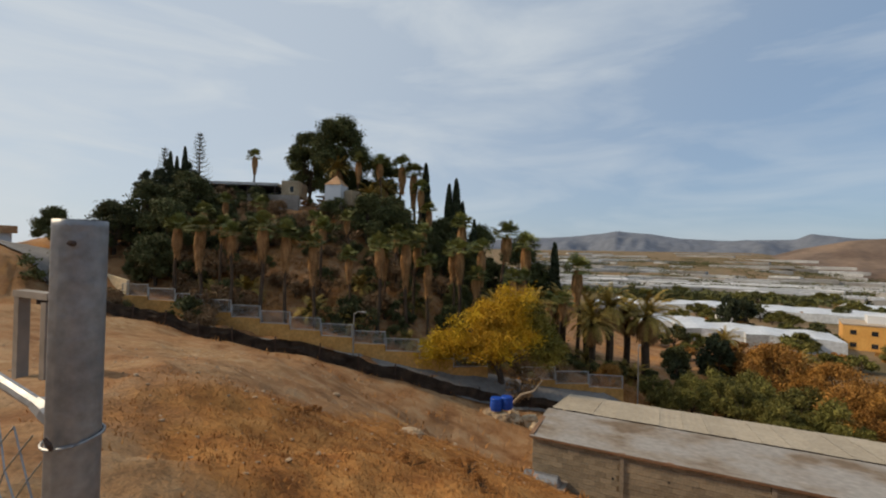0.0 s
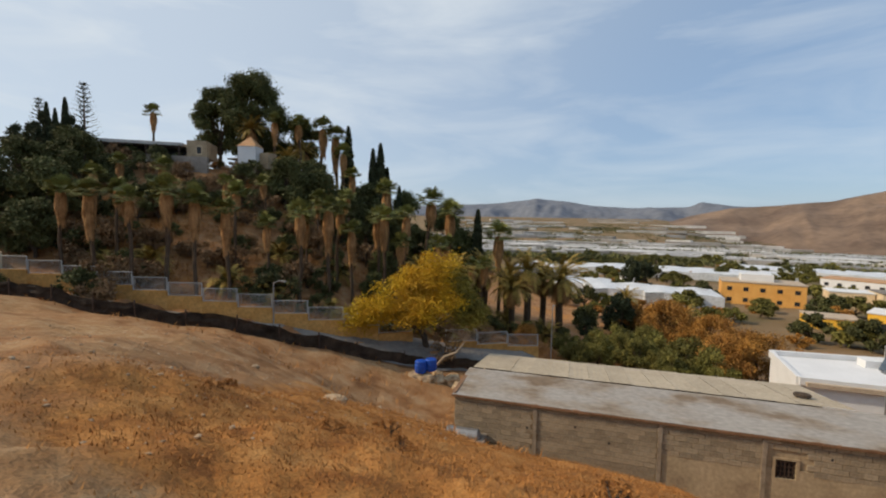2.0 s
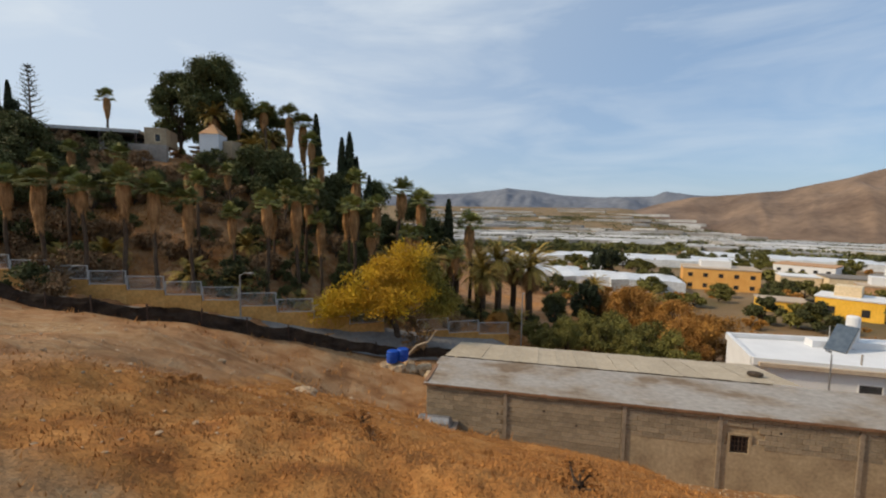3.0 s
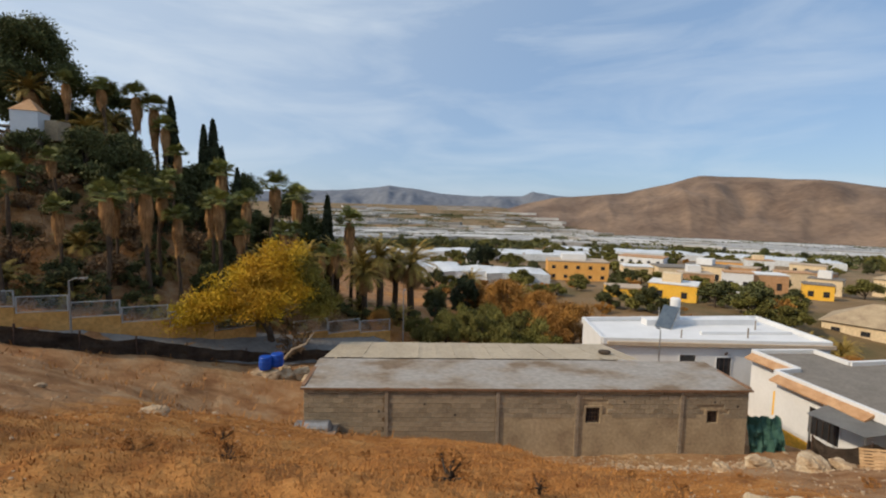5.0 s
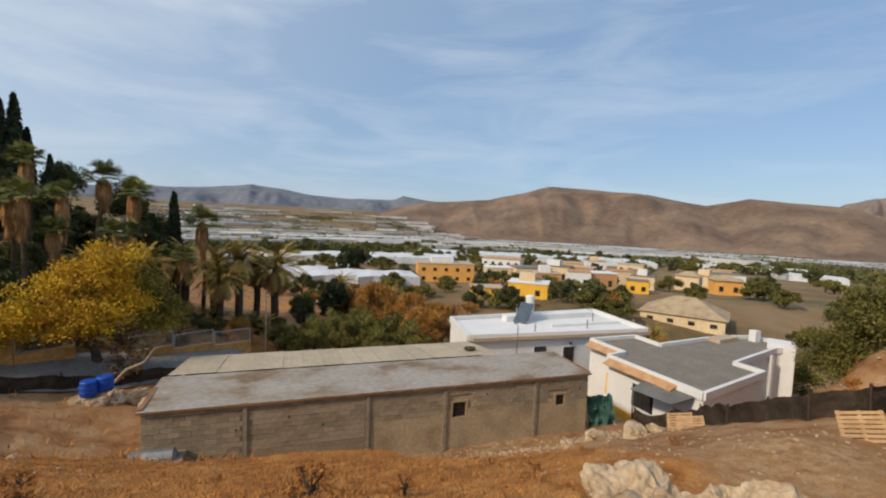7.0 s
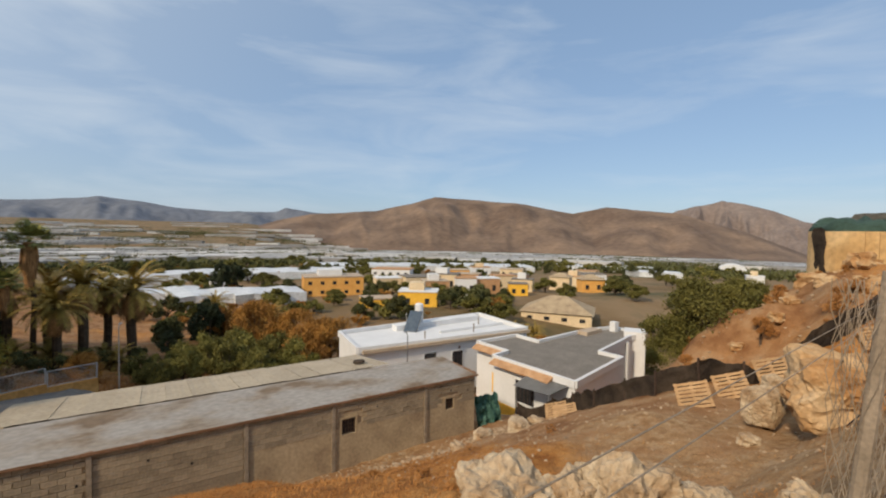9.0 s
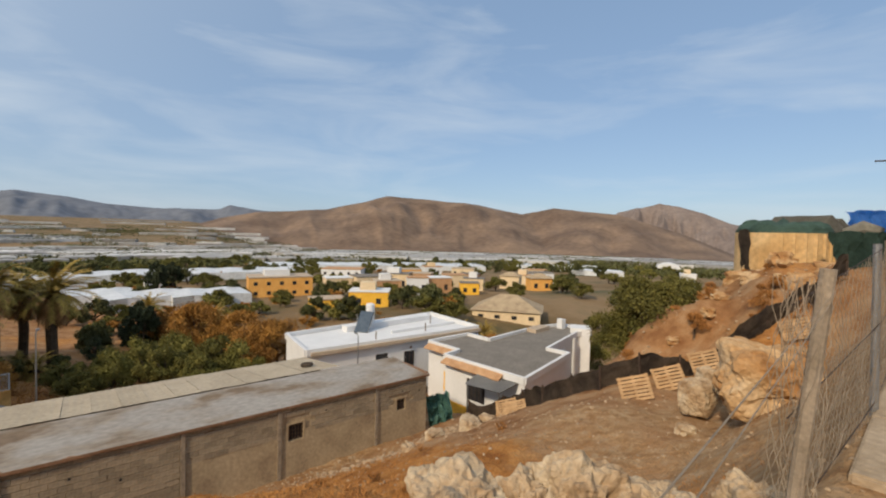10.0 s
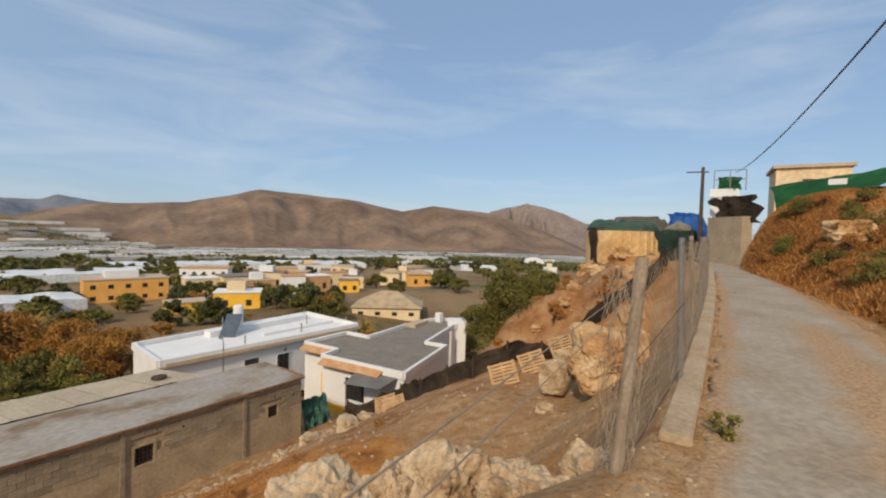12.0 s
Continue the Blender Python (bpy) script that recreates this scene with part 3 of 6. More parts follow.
def cypress(h=8.0, r=0.8, label="", name="cypress"):
    ob = empty(name)
    tagged(ob, label or "slim dark green cypress on the hill", "tree", "cypresses")
    part("trunk", limb(bmesh.new(), [(0, 0, -0.8), (0, 0, h * 0.3), (0.02, 0, h * 0.85)], [0.18, 0.14, 0.03]), M_BARK, ob)
    n = 2600
    f = RNG.uniform(0, 1, n) ** 0.8
    shape = np.minimum(1, f * 6 + 0.35) * (1 - f) ** 0.62
    lump = 0.82 + 0.25 * np.sin(f * 23 + 1) * np.cos(RNG.uniform(0, 6.28, n))
    a = RNG.uniform(0, 2 * np.pi, n)
    rr = r * shape * lump * RNG.uniform(0.6, 1.0, n) ** 0.5
    c = np.stack([np.cos(a) * rr, np.sin(a) * rr, 0.25 + f * (h - 0.25)], 1)
    t = leaf_tris(c, 0.15)
    t[:, :, 2] += (t[:, :, 2] - np.repeat(t.mean(1)[:, 2:3], 3, 1)) * 0.8
    tri_mesh("crown", t, M_CYPRESS, ob)
    return ob


def broadleaf(name, h, spread, leaves, material, label, leaf=0.16, trunk_h=0.35, clumps=26, seed=1, flat=0.75, trunk_r=0.16, cat="tree", group="", low=0.0):
    """A tree with a forked trunk and a crown of leaf clumps with gaps and an uneven outline."""
    ob = empty(name)
    tagged(ob, label, cat, group)
    rnd = random.Random(seed)
    bm = bmesh.new()
    th = h * trunk_h
    limb(bm, [(0, 0, -0.6), (0.04, 0, th * 0.5), (0.10, 0.05, th)], [trunk_r * 1.25, trunk_r, trunk_r * 0.85])
    cs = []
    for k in range(clumps):
        a = rnd.uniform(0, 2 * math.pi)
        q = rnd.uniform(0.15, 1.0) ** 0.5
        z = rnd.uniform(low, 1)
        rad = spread * q * math.sqrt(max(0.05, 1 - (2 * z * 0.9 - 0.75) ** 2)) * rnd.uniform(0.75, 1.1)
        c = Vector((math.cos(a) * rad, math.sin(a) * rad, th * 0.8 + (h - th * 0.8) * (0.08 + 0.86 * z)))
        cs.append((c, spread * rnd.uniform(0.20, 0.36)))
        if k < 12:
            mid = Vector((c.x * 0.45, c.y * 0.45, th + (c.z - th) * 0.55))
            limb(bm, [(0.10, 0.05, th * 0.92), mid, c], [trunk_r * 0.55, trunk_r * 0.30, 0.02], 5)
    part("trunk", bm, M_BARK, ob)
    pts = []
    per = leaves // clumps
    for c, rad in cs:
        v = RNG.normal(size=(per, 3))
        v /= np.linalg.norm(v, axis=1)[:, None]
        v *= (RNG.uniform(0.25, 1.0, (per, 1)) ** 0.45) * rad * (1 + 0.25 * RNG.normal(size=(per, 1)))
        v[:, 2] *= flat
        pts.append(v + np.array(c))
    tri_mesh("crown", leaf_tris(np.concatenate(pts), leaf), material, ob)
    return ob


def shrub(name, h, spread, leaves, material, label, leaf=0.12, seed=1, group="", cat="shrub"):
    return broadleaf(name, h, spread, leaves, material, label, leaf, 0.12, 14, seed, 0.8, 0.05, cat, group)


def araucaria(h=9.0):
    ob = empty("norfolk_pine")
    tagged(ob, "thin norfolk pine with tiers of bare branches", "tree", "norfolk pines")
    part("trunk", limb(bmesh.new(), [(0, 0, -0.8), (0, 0, h * 0.5), (0.03, 0, h)], [0.16, 0.11, 0.02]), M_BARK, ob)
    out = []
    z = 1.2
    while z < h - 0.2:
        ln = (h - z) * 0.24 + 0.25
        for k in range(6):
            a = k * math.pi / 3 + z * 1.7
            d = np.array([math.cos(a), math.sin(a), 0.0])
            sd = np.array([-d[1], d[0], 0])
            for q in np.linspace(0.15, 1, 9):
                c = np.array([0, 0, z]) + d * ln * q + np.array([0, 0, 0.22 * ln * q * q])
                for _ in range(3):
                    v = RNG.normal(size=3) * 0.10
                    out.append([c - sd * 0.05, c + sd * 0.05, c + v + d * 0.16 + np.array([0, 0, 0.08])])
            b = np.array([0, 0, z])
            out.append([b - sd * 0.03, b + sd * 0.03, b + d * ln + np.array([0, 0, 0.22 * ln])])
        z += 0.42 + 0.035 * (h - z)
    tri_mesh("crown", out, M_CYPRESS, ob)
    return ob


def stand(proto, x, y, size=1.0, turn=0.0, dz=0.0, label=""):
    """Sets a copy of a plant on the ground."""
    ob = copy_thing(proto, pose(x, y, slope_z(x, y) + dz, 0, 0, turn))
    ob.scale = (size, size, size)
    return tagged(ob, label)


def place(ob, x, y, turn=0.0, size=1.0, dz=0.0):
    ob.matrix_world = pose(x, y, slope_z(x, y) + dz, 0, 0, turn)
    ob.scale = (size, size, size)
    return ob


# palms on the hill: place and height
PALMS_A = [(-32.0, 20.7, 6.2), (-29.5, 21.0, 6.6), (-27.3, 21.8, 6.4), (-25.3, 22.8, 7.4), (-24.1, 24.0, 7.0), (-22.7, 25.5, 6.6), (-25.3, 28.9, 6.6), (-19.4, 29.2, 7.2),
    (-20.4, 31.7, 5.8), (-18.1, 31.4, 7.9), (-18.9, 33.8, 7.1), (-15.5, 36.2, 8.2), (-19.1, 45.3, 9.0), (-16.1, 43.2, 8.0), (-14.9, 46.3, 10.6), (-13.2, 50.0, 10.8), (-7.6, 52.5, 11.2)]
PALMS_B = [(-34.5, 24.5, 5.5), (-36.0, 28.0, 5.2), (-33.2, 29.5, 5.6), (-30.0, 27.0, 5.2), (-28.5, 31.5, 5.6), (-27.0, 35.0, 5.5), (-23.0, 37.5, 5.8), (-12.0, 44.0, 7.4), (-9.8, 47.0, 6.4),
    (-21.4, 40.8, 6.5), (-46.4, 39.9, 6.4), (-30.6, 50.2, 9.6), (-29.0, 51.2, 9.8), (-33.0, 49.0, 8.6), (-27.4, 50.0, 8.4), (-35.2, 47.0, 7.4), (-24.8, 48.0, 7.0), (-31.0, 23.6, 6.0), (-28.2, 25.4, 5.4), (-21.6, 28.4, 5.6), (-17.2, 33.6, 6.4), (-13.8, 35.2, 6.8), (-11.4, 39.4, 7.6), (-16.8, 38.0, 7.4), (-22.0, 33.4, 5.2), (-8.2, 44.4, 7.2)]
fans = [(fan_palm(7.0, 2.6, 0.02), 7.4), (fan_palm(7.0, 3.4, -0.03), 7.4), (fan_palm(7.0, 1.6, 0.05, "fan palm with a short dry skirt on the hillside"), 7.4), (fan_palm(7.0, 2.2, -0.01), 7.4)]
used = set()
for k, (x, y, h) in enumerate(PALMS_A + PALMS_B):
    j = k % 4
    proto, ph = fans[j]
    if j not in used:
        used.add(j)
        place(proto, x, y, k * 77, h / ph)
    else:
        stand(proto, x, y, h / ph, k * 77)

date_protos = [date_palm(4.6, 62, 2.7), date_palm(5.2, 54, 2.5, "date palm with ragged drooping fronds")]
place(date_protos[0], -0.6, 55.5, 20, 1.6)
place(date_protos[1], -4.3, 53.0, 80, 1.5)
for k, (x, y, s) in enumerate([(-7.0, 55.0, 1.45), (-10.2, 42.0, 1.05), (-9.6, 53.5, 1.3), (-2.6, 57.0, 1.35), (-5.6, 50.0, 1.2), (-13.6, 40.2, 0.80), (-12.2, 38.2, 0.75), (-38.6, 46.6, 1.05), (-34.0, 51.5, 1.1), (-31.0, 44.0, 0.9), (-26.4, 45.0, 0.9), (7.6, 60.5, 0.95), (14.0, 59.0, 0.75)]):
    stand(date_protos[k % 2], x, y, s, k * 61)
low_palm = date_palm(0.7, 40, 1.9, "low bushy young palm on the hillside")
tagged(low_palm, "", "", "young palms on the hill")
place(low_palm, -21.0, 27.6, 0)
for k, (x, y) in enumerate([(-17.0, 29.8), (-14.6, 31.6), (-13.0, 33.2), (-11.2, 34.6), (-23.6, 26.4), (-19.6, 36.0), (-16.6, 39.6), (-24.0, 33.0), (-29.4, 25.0), (-27.0, 39.0), (-34.0, 33.4), (-9.4, 36.8), (-31.0, 23.2)]):
    stand(low_palm, x, y, 0.75 + 0.45 * ((k * 37) % 10) / 10, k * 53)

for k, (x, y, q) in enumerate([(-8.4, 49.0, 1.2), (-4.6, 49.6, 1.1), (-1.6, 52.0, 1.2), (-6.4, 51.6, 1.3), (-11.0, 47.2, 1.2), (-2.8, 54.4, 1.1)]):
    stand(low_palm, x, y, q, k * 71)

cyp = cypress(8.0, 0.85)
place(cyp, -28.0, 52.4, 0, 1.48)
for x, y, s in [(-24.2, 54.2, 1.6), (-25.2, 54.0, 1.42), (-23.4, 54.6, 1.3), (-21.8, 55.0, 1.15), (-11.6, 58.0, 1.65), (-51.0, 33.6, 0.85), (-52.2, 32.6, 0.8), (-50.0, 32.0, 0.72), (-49.2, 30.6, 0.62)]:
    stand(cyp, x, y, s, x * 40)
hillcon = broadleaf("dark_conifer", 7.5, 2.0, 9000, M_CYPRESS, "bushy dark conifer at the end of the hall", 0.14, 0.08, 30, 57, 1.25, 0.16, "tree", "dark conifers on the hill")
place(hillcon, -53.2, 33.0, 0, 0.72)
for x, y, k in ((-54.6, 31.4, 0.62), (-52.0, 34.6, 0.66), (-51.2, 31.0, 0.55)):
    stand(hillcon, x, y, k, x * 31)
nor = araucaria(9.0)
place(nor, -53.5, 37.2, 0, 1.02)
stand(nor, -55.6, 34.0, 0.85, 40)

place(broadleaf("pine", 13.2, 4.5, 52000, M_PINE, "large round-headed dark pine on the hilltop", 0.13, 0.16, 46, 3, 0.85, 0.30, low=0.0), -41.4, 50.4, 30)
place(broadleaf("pine", 11.0, 3.4, 26000, M_PINE, "dark pine leaning beside the taller one", 0.13, 0.2, 30, 19, 0.85, 0.26), -45.2, 48.6, 10)
place(broadleaf("pine", 9.5, 3.2, 18000, M_PINE, "dark pine beside the hilltop building", 0.15, 0.3, 24, 8, 0.85, 0.24), -36.0, 53.5, 70)
euc = broadleaf("eucalyptus", 9.5, 2.6, 12000, M_PINE, "grey-green feathery tree behind the palms", 0.13, 0.25, 26, 5, 1.1, 0.2)
place(euc, -16.0, 57.0, 10, 1.15)
stand(euc, -14.0, 60.0, 1.05, 100)
stand(euc, -22.0, 58.0, 1.0, 200)
fig = broadleaf("dark_tree", 5.5, 3.0, 14000, M_LEAF, "dense dark green tree on the hillside", 0.125, 0.15, 26, 12, 0.8, 0.18, "tree", "dark trees on the hill")
place(fig, -29.6, 41.4, 0)
for k, (x, y, s) in enumerate([(-27.0, 43.4, 1.0), (-23.6, 43.0, 0.95), (-20.2, 49.0, 1.05), (-36.0, 21.6, 0.75), (-38.6, 24.2, 0.9), (-41.6, 21.4, 0.8), (-44.0, 25.6, 0.85), (-46.6, 31.0, 0.8), (-47.4, 19.4, 0.6), (-42.8, 29.4, 0.9), (-25.4, 52.4, 1.1), (-29.6, 47.0, 0.95), (-22.0, 53.6, 0.95), (-18.4, 52.8, 1.0), (-17.6, 40.4, 0.6), (-14.2, 54.4, 0.9)]):
    stand(fig, x, y, s, k * 47)
scrub = shrub("dry_shrub", 1.5, 1.2, 2000, M_SCRUB, "dry brown shrub on the hillside", 0.075, 4, "dry shrubs on the hill")
green = shrub("green_shrub", 1.6, 1.3, 2000, M_LEAF, "dark green shrub on the hillside", 0.08, 6, "green shrubs on the hill")
place(scrub, -35.0, 36.0)
place(green, -33.0, 36.0)
for k, (x, y, q) in enumerate([(-9.6, 50.6, 1.3), (-5.4, 47.8, 1.0), (-0.2, 52.6, 1.1), (-3.6, 51.0, 1.2), (1.4, 49.6, 0.9), (-7.6, 46.6, 1.1), (3.4, 51.6, 0.9)]):
    stand(green, x, y, q, k * 83)
rnd = random.Random(21)
for k in range(230):
    a, s = rnd.uniform(-6, 34), rnd.uniform(2.5, 36)
    x, y = -30 + 0.78 * a - 0.625 * s, 14 + 0.625 * a + 0.78 * s
    stand(scrub if rnd.random() < 0.42 else green, x, y, rnd.uniform(0.6, 1.6), rnd.uniform(0, 360))

# the yellow tree by the road, and the trees below
def autumn_tree():
    """A leaning forked tree whose crown falls into uneven lobes, the outer one sweeping low."""
    ob = empty("autumn_tree")
    tagged(ob, "spreading tree in yellow and orange leaf beside the netting", "tree")
    rnd = random.Random(31)
    lobes = [((1.0, 0.3, 5.0), 1.55, 0), ((0.2, 0.0, 4.3), 1.5, 0), ((-1.5, -0.3, 3.5), 1.6, 0), ((-0.9, 1.2, 4.1), 1.4, 0), ((-3.0, -0.5, 2.5), 1.15, 0), ((-4.1, -0.4, 1.9), 1.2, 0),
             ((0.8, -0.9, 3.0), 1.6, 0), ((-0.6, -1.2, 2.5), 1.3, 0), ((2.6, 0.4, 3.3), 1.35, 1), ((2.9, -0.2, 2.2), 1.1, 1), ((1.7, 1.0, 4.4), 1.2, 1)]
    bm = limb(bmesh.new(), [(0.3, 0, -0.7), (0.1, 0, 0.5), (-0.25, 0.05, 1.2)], [0.26, 0.20, 0.17])
    pts = ([], [])
    for c, r, green in lobes:
        mid = (c[0] * 0.5 - 0.1, c[1] * 0.5, 1.1 + (c[2] - 1.1) * 0.5 + 0.15)
        limb(bm, [(-0.22, 0.04, 1.1), mid, c], [0.11, 0.06, 0.02], 5)
        for _ in range(34):
            v = Vector((rnd.gauss(0, 1), rnd.gauss(0, 1), rnd.gauss(0, 1))).normalized() * r * rnd.uniform(0.35, 1.05)
            v.z *= 0.8
            q = Vector(c) + v
            spray = RNG.normal(size=(125, 3)) * (0.30, 0.30, 0.17)
            spray[:, 2] -= 0.25 * np.hypot(spray[:, 0], spray[:, 1])
            pts[green].append(spray + np.array(q))
    part("trunk", bm, M_BARK, ob)
    tri_mesh("crown", leaf_tris(np.concatenate(pts[0]), 0.062), M_AUTUMN, ob)
    tri_mesh("green_crown", leaf_tris(np.concatenate(pts[1]), 0.062), M_TURNING, ob, "olive green leaves still turning")
    return ob


place(autumn_tree(), -8.9, 28.3, 17, 1.06)
place(shrub("grey_shrub", 2.4, 1.1, 900, M_SCRUB, "thin grey-green shrub at the foot of the yellow tree", 0.09, 15), -7.2, 27.6)
place(broadleaf("olive_tree", 3.0, 1.25, 3000, M_CYPRESS, "small round dark olive tree beyond the road", 0.11, 0.40, 16, 44, 0.8, 0.09), 2.6, 53.4)
conifer = broadleaf("dark_conifer", 5.4, 1.5, 4200, M_CYPRESS, "ragged dark green conifer below the road", 0.16, 0.1, 22, 51, 1.2, 0.14)
place(conifer, 6.6, 57.0, 0, 1.1)
stand(conifer, 15.0, 120.0, 1.6, 60)
stand(conifer, 19.0, 125.0, 1.5, 10)
russ = broadleaf("russet_tree", 4.6, 3.0, 15000, M_RUSSET, "bushy tree in russet brown leaf", 0.09, 0.2, 26, 61, 0.8, 0.14, "tree", "russet trees")
place(russ, 11.5, 55.0, 0, 1.15)
for k, (x, y, s) in enumerate([(15.5, 52.5, 0.95), (17.0, 45.0, 0.95), (14.0, 43.0, 0.9), (8.6, 60.0, 0.8), (13.8, 63.0, 0.85), (-3.4, 46.0, 0.5)]):
    stand(russ, x, y, s, k * 71)
orc = broadleaf("orange_tree", 3.4, 2.0, 9500, M_ORCHARD, "leafy green citrus tree in the orchard", 0.085, 0.18, 20, 71, 0.85, 0.10, "tree", "citrus trees")
place(orc, 6.0, 45.0, 0)
rnd = random.Random(8)
for x, y, s in [(9.2, 46.0, 1.05), (12.0, 46.5, 0.95), (3.6, 47.0, 0.9), (5.2, 49.5, 0.95), (8.6, 49.8, 1.0), (10.6, 42.4, 1.0), (6.8, 41.8, 0.95), (12.4, 40.0, 0.95), (3.4, 42.8, 0.9), (0.8, 45.2, 0.8), (14.2, 47.6, 0.9), (1.6, 41.0, 0.7), (9.0, 38.8, 0.8)]:
    stand(orc, x, y, s, rnd.uniform(0, 360))
# the dense tree below the embankment, and planting behind the houses
big = broadleaf("carob_tree", 5.6, 3.6, 18000, M_ORCHARD, "dense spreading green tree below the embankment", 0.10, 0.15, 34, 81, 0.8, 0.2)
place(big, 27.2, 12.0, 0, 0.74, -0.9)
stand(big, 27.6, 13.9, 0.56, 120, 0.3)
stand(big, 29.4, 12.2, 0.62, 210, -0.7)
stand(big, 43.4, 26.6, 0.75, 120)
for k, (x, y, s) in enumerate([(38.0, 44.0, 0.75), (40.5, 42.5, 0.8), (43.6, 42.0, 0.75), (36.0, 42.0, 0.6), (45.6, 43.6, 0.7)]):
    stand(date_protos[k % 2], x, y, s, k * 99, -1.2, "short date palm behind the white house")
for k, (x, y) in enumerate([(37.0, 39.6), (39.5, 38.6), (42.0, 39.0), (35.0, 38.6)]):
    stand(russ, x, y, 0.62, k * 50)


# ---- shapes ----
def tube(bm, a, b, r0, r1=None, sides=6):
    return limb(bm, [a, (Vector(a) + Vector(b)) / 2, b], [r0, (r0 + (r1 or r0)) / 2, r1 or r0], sides)


def rod(name, a, b, r, material, parent=None, label="", sides=6, r1=None):
    return part(name, tube(bmesh.new(), a, b, r, r1, sides), material, parent, label)


def prism(bm, outline, z0, z1):
    lo = [bm.verts.new((x, y, z0)) for x, y in outline]
    hi = [bm.verts.new((x, y, z1)) for x, y in outline]
    n = len(outline)
    for i in range(n):
        bm.faces.new((lo[i], lo[(i + 1) % n], hi[(i + 1) % n], hi[i]))
    bm.faces.new(hi), bm.faces.new(lo[::-1])
    bmesh.ops.recalc_face_normals(bm, faces=bm.faces[:])
    return bm


def wall_line(bm, a, b, thick, z0, z1):
    """An upright slab between two plan points."""
    a, b = Vector((*a, 0)), Vector((*b, 0))
    d = (b - a).normalized()
    n = Vector((-d.y, d.x, 0)) * thick / 2
    return prism(bm, [(a - n)[:2], (b - n)[:2], (b + n)[:2], (a + n)[:2]], z0, z1)


def rock_mesh(name, rx, ry, rz, seed, material, rough=0.32, sub=4, block=0.0, hollow=None):
    bm = bmesh.new()
    bmesh.ops.create_icosphere(bm, subdivisions=sub, radius=1)
    for v in bm.verts:
        p = v.co.copy()
        k = (1 - block) + block * 0.92 / (p.x ** 4 + p.y ** 4 + p.z ** 4) ** 0.25 + rough * fbm(p.x * 1.1 + seed, p.y * 1.1, p.z * 1.1 + seed, 3) - 0.5 * rough * abs(fbm(p.x * 2.6, p.y * 2.6 + seed, p.z * 2.6, 4)) + 0.05 * fbm(p.x * 9 + seed, p.y * 9, p.z * 9, 4) - 0.035 * abs(fbm(p.x * 4.5, p.y * 4.5 + seed, p.z * 4.5, 3))
        # broken, flattened faces
        for ax in range(3):
            c = abs(p[ax])
            if c > 0.66:
                k *= 1 - 0.55 * (c - 0.66)
        if hollow:
            k *= 1 - 0.42 * math.exp(-((p - hollow).length / 0.42) ** 2)
        v.co = Vector((p.x * rx, p.y * ry, p.z * rz)) * k
    me = bpy.data.meshes.new(name)
    bm.to_mesh(me)
    bm.free()
    me.materials.append(material)
    return me


def rock(name, x, y, z, rx, ry, rz, seed, label, turn=0, rough=0.32, cat="boulder", group="", mat=None, block=0.0, hollow=None):
    ob = new(name, rock_mesh(name, rx, ry, rz, seed, mat or M_ROCK, rough, 5 if group == "limestone boulders" else 4, block, hollow))
    ob.matrix_world = pose(x, y, z, 0, 0, turn)
    return tagged(ob, label, cat, group)


def ribbon(name, line, width, lift, material, label, kind="structure", cat="road", step=0.7, cross=8, ragged=False):
    """A surfaced strip that follows the ground."""
    pts = []
    for a, b in zip(line, line[1:]):
        n = max(2, int(math.dist(a, b) / step))
        pts += [(a[0] + (b[0] - a[0]) * k / n, a[1] + (b[1] - a[1]) * k / n) for k in range(n)]
    pts.append(line[-1])
    verts, faces = [], []
    for i, p in enumerate(pts):
        q0, q1 = pts[max(0, i - 4)], pts[min(len(pts) - 1, i + 4)]
        d = Vector((q1[0] - q0[0], q1[1] - q0[1])).normalized()
        for k in range(cross + 1):
            o = width * (k / cross - 0.5) * (1 + 0.14 * fbm(p[0] * 0.8, p[1], k // 5 * 3.0, 3))
            x, y = p[0] - d.y * o, p[1] + d.x * o
            z = max(ground_z(x, y), slope_z(x, y)) + lift
            if ragged:
                z += 0.026 - 0.034 * abs(2 * k / cross - 1) ** 8 + 0.010 * fbm(x * 1.3, y * 2.6, 8.0, 4)
            verts.append((x, y, z))
    for i in range(len(pts) - 1):
        for k in range(cross):
            a = i * (cross + 1) + k
            faces.append((a, a + 1, a + cross + 2, a + cross + 1))
    return tagged(mesh_ob(name, verts, faces, material, None, True), label, cat, kind=kind)


# ---- roads ----
ribbon("road", [(-64, 15.0), (-52, 16.6), (-42, 16.7), (-36, 16.9)] + [road_place(l, (float(np.interp(l, ROAD_L, NET_D)) + float(np.interp(l, ROAD_L, WALL_D))) / 2 + 0.3) for l in (-24, -17, -11.6, -6, -2, 2, 5.4)] + [(5, 35.0), (13.5, 36)], 3.6, 0.10, M_ASPHALT, "grey asphalt road running down beside the hill")
lane = ribbon("lane", [(-1.5, -0.66), (2.6, -0.64), (6, -0.60), (9, -0.54), (14, -0.28), (20, 0.20), (27, 1.1), (34, 2.3)], 2.0, -0.004, lane_material(), "worn concrete lane with dirt lying down its middle", step=0.10, cross=30, ragged=True)
layer = lane.data.color_attributes.new("wear", "FLOAT_COLOR", "POINT")
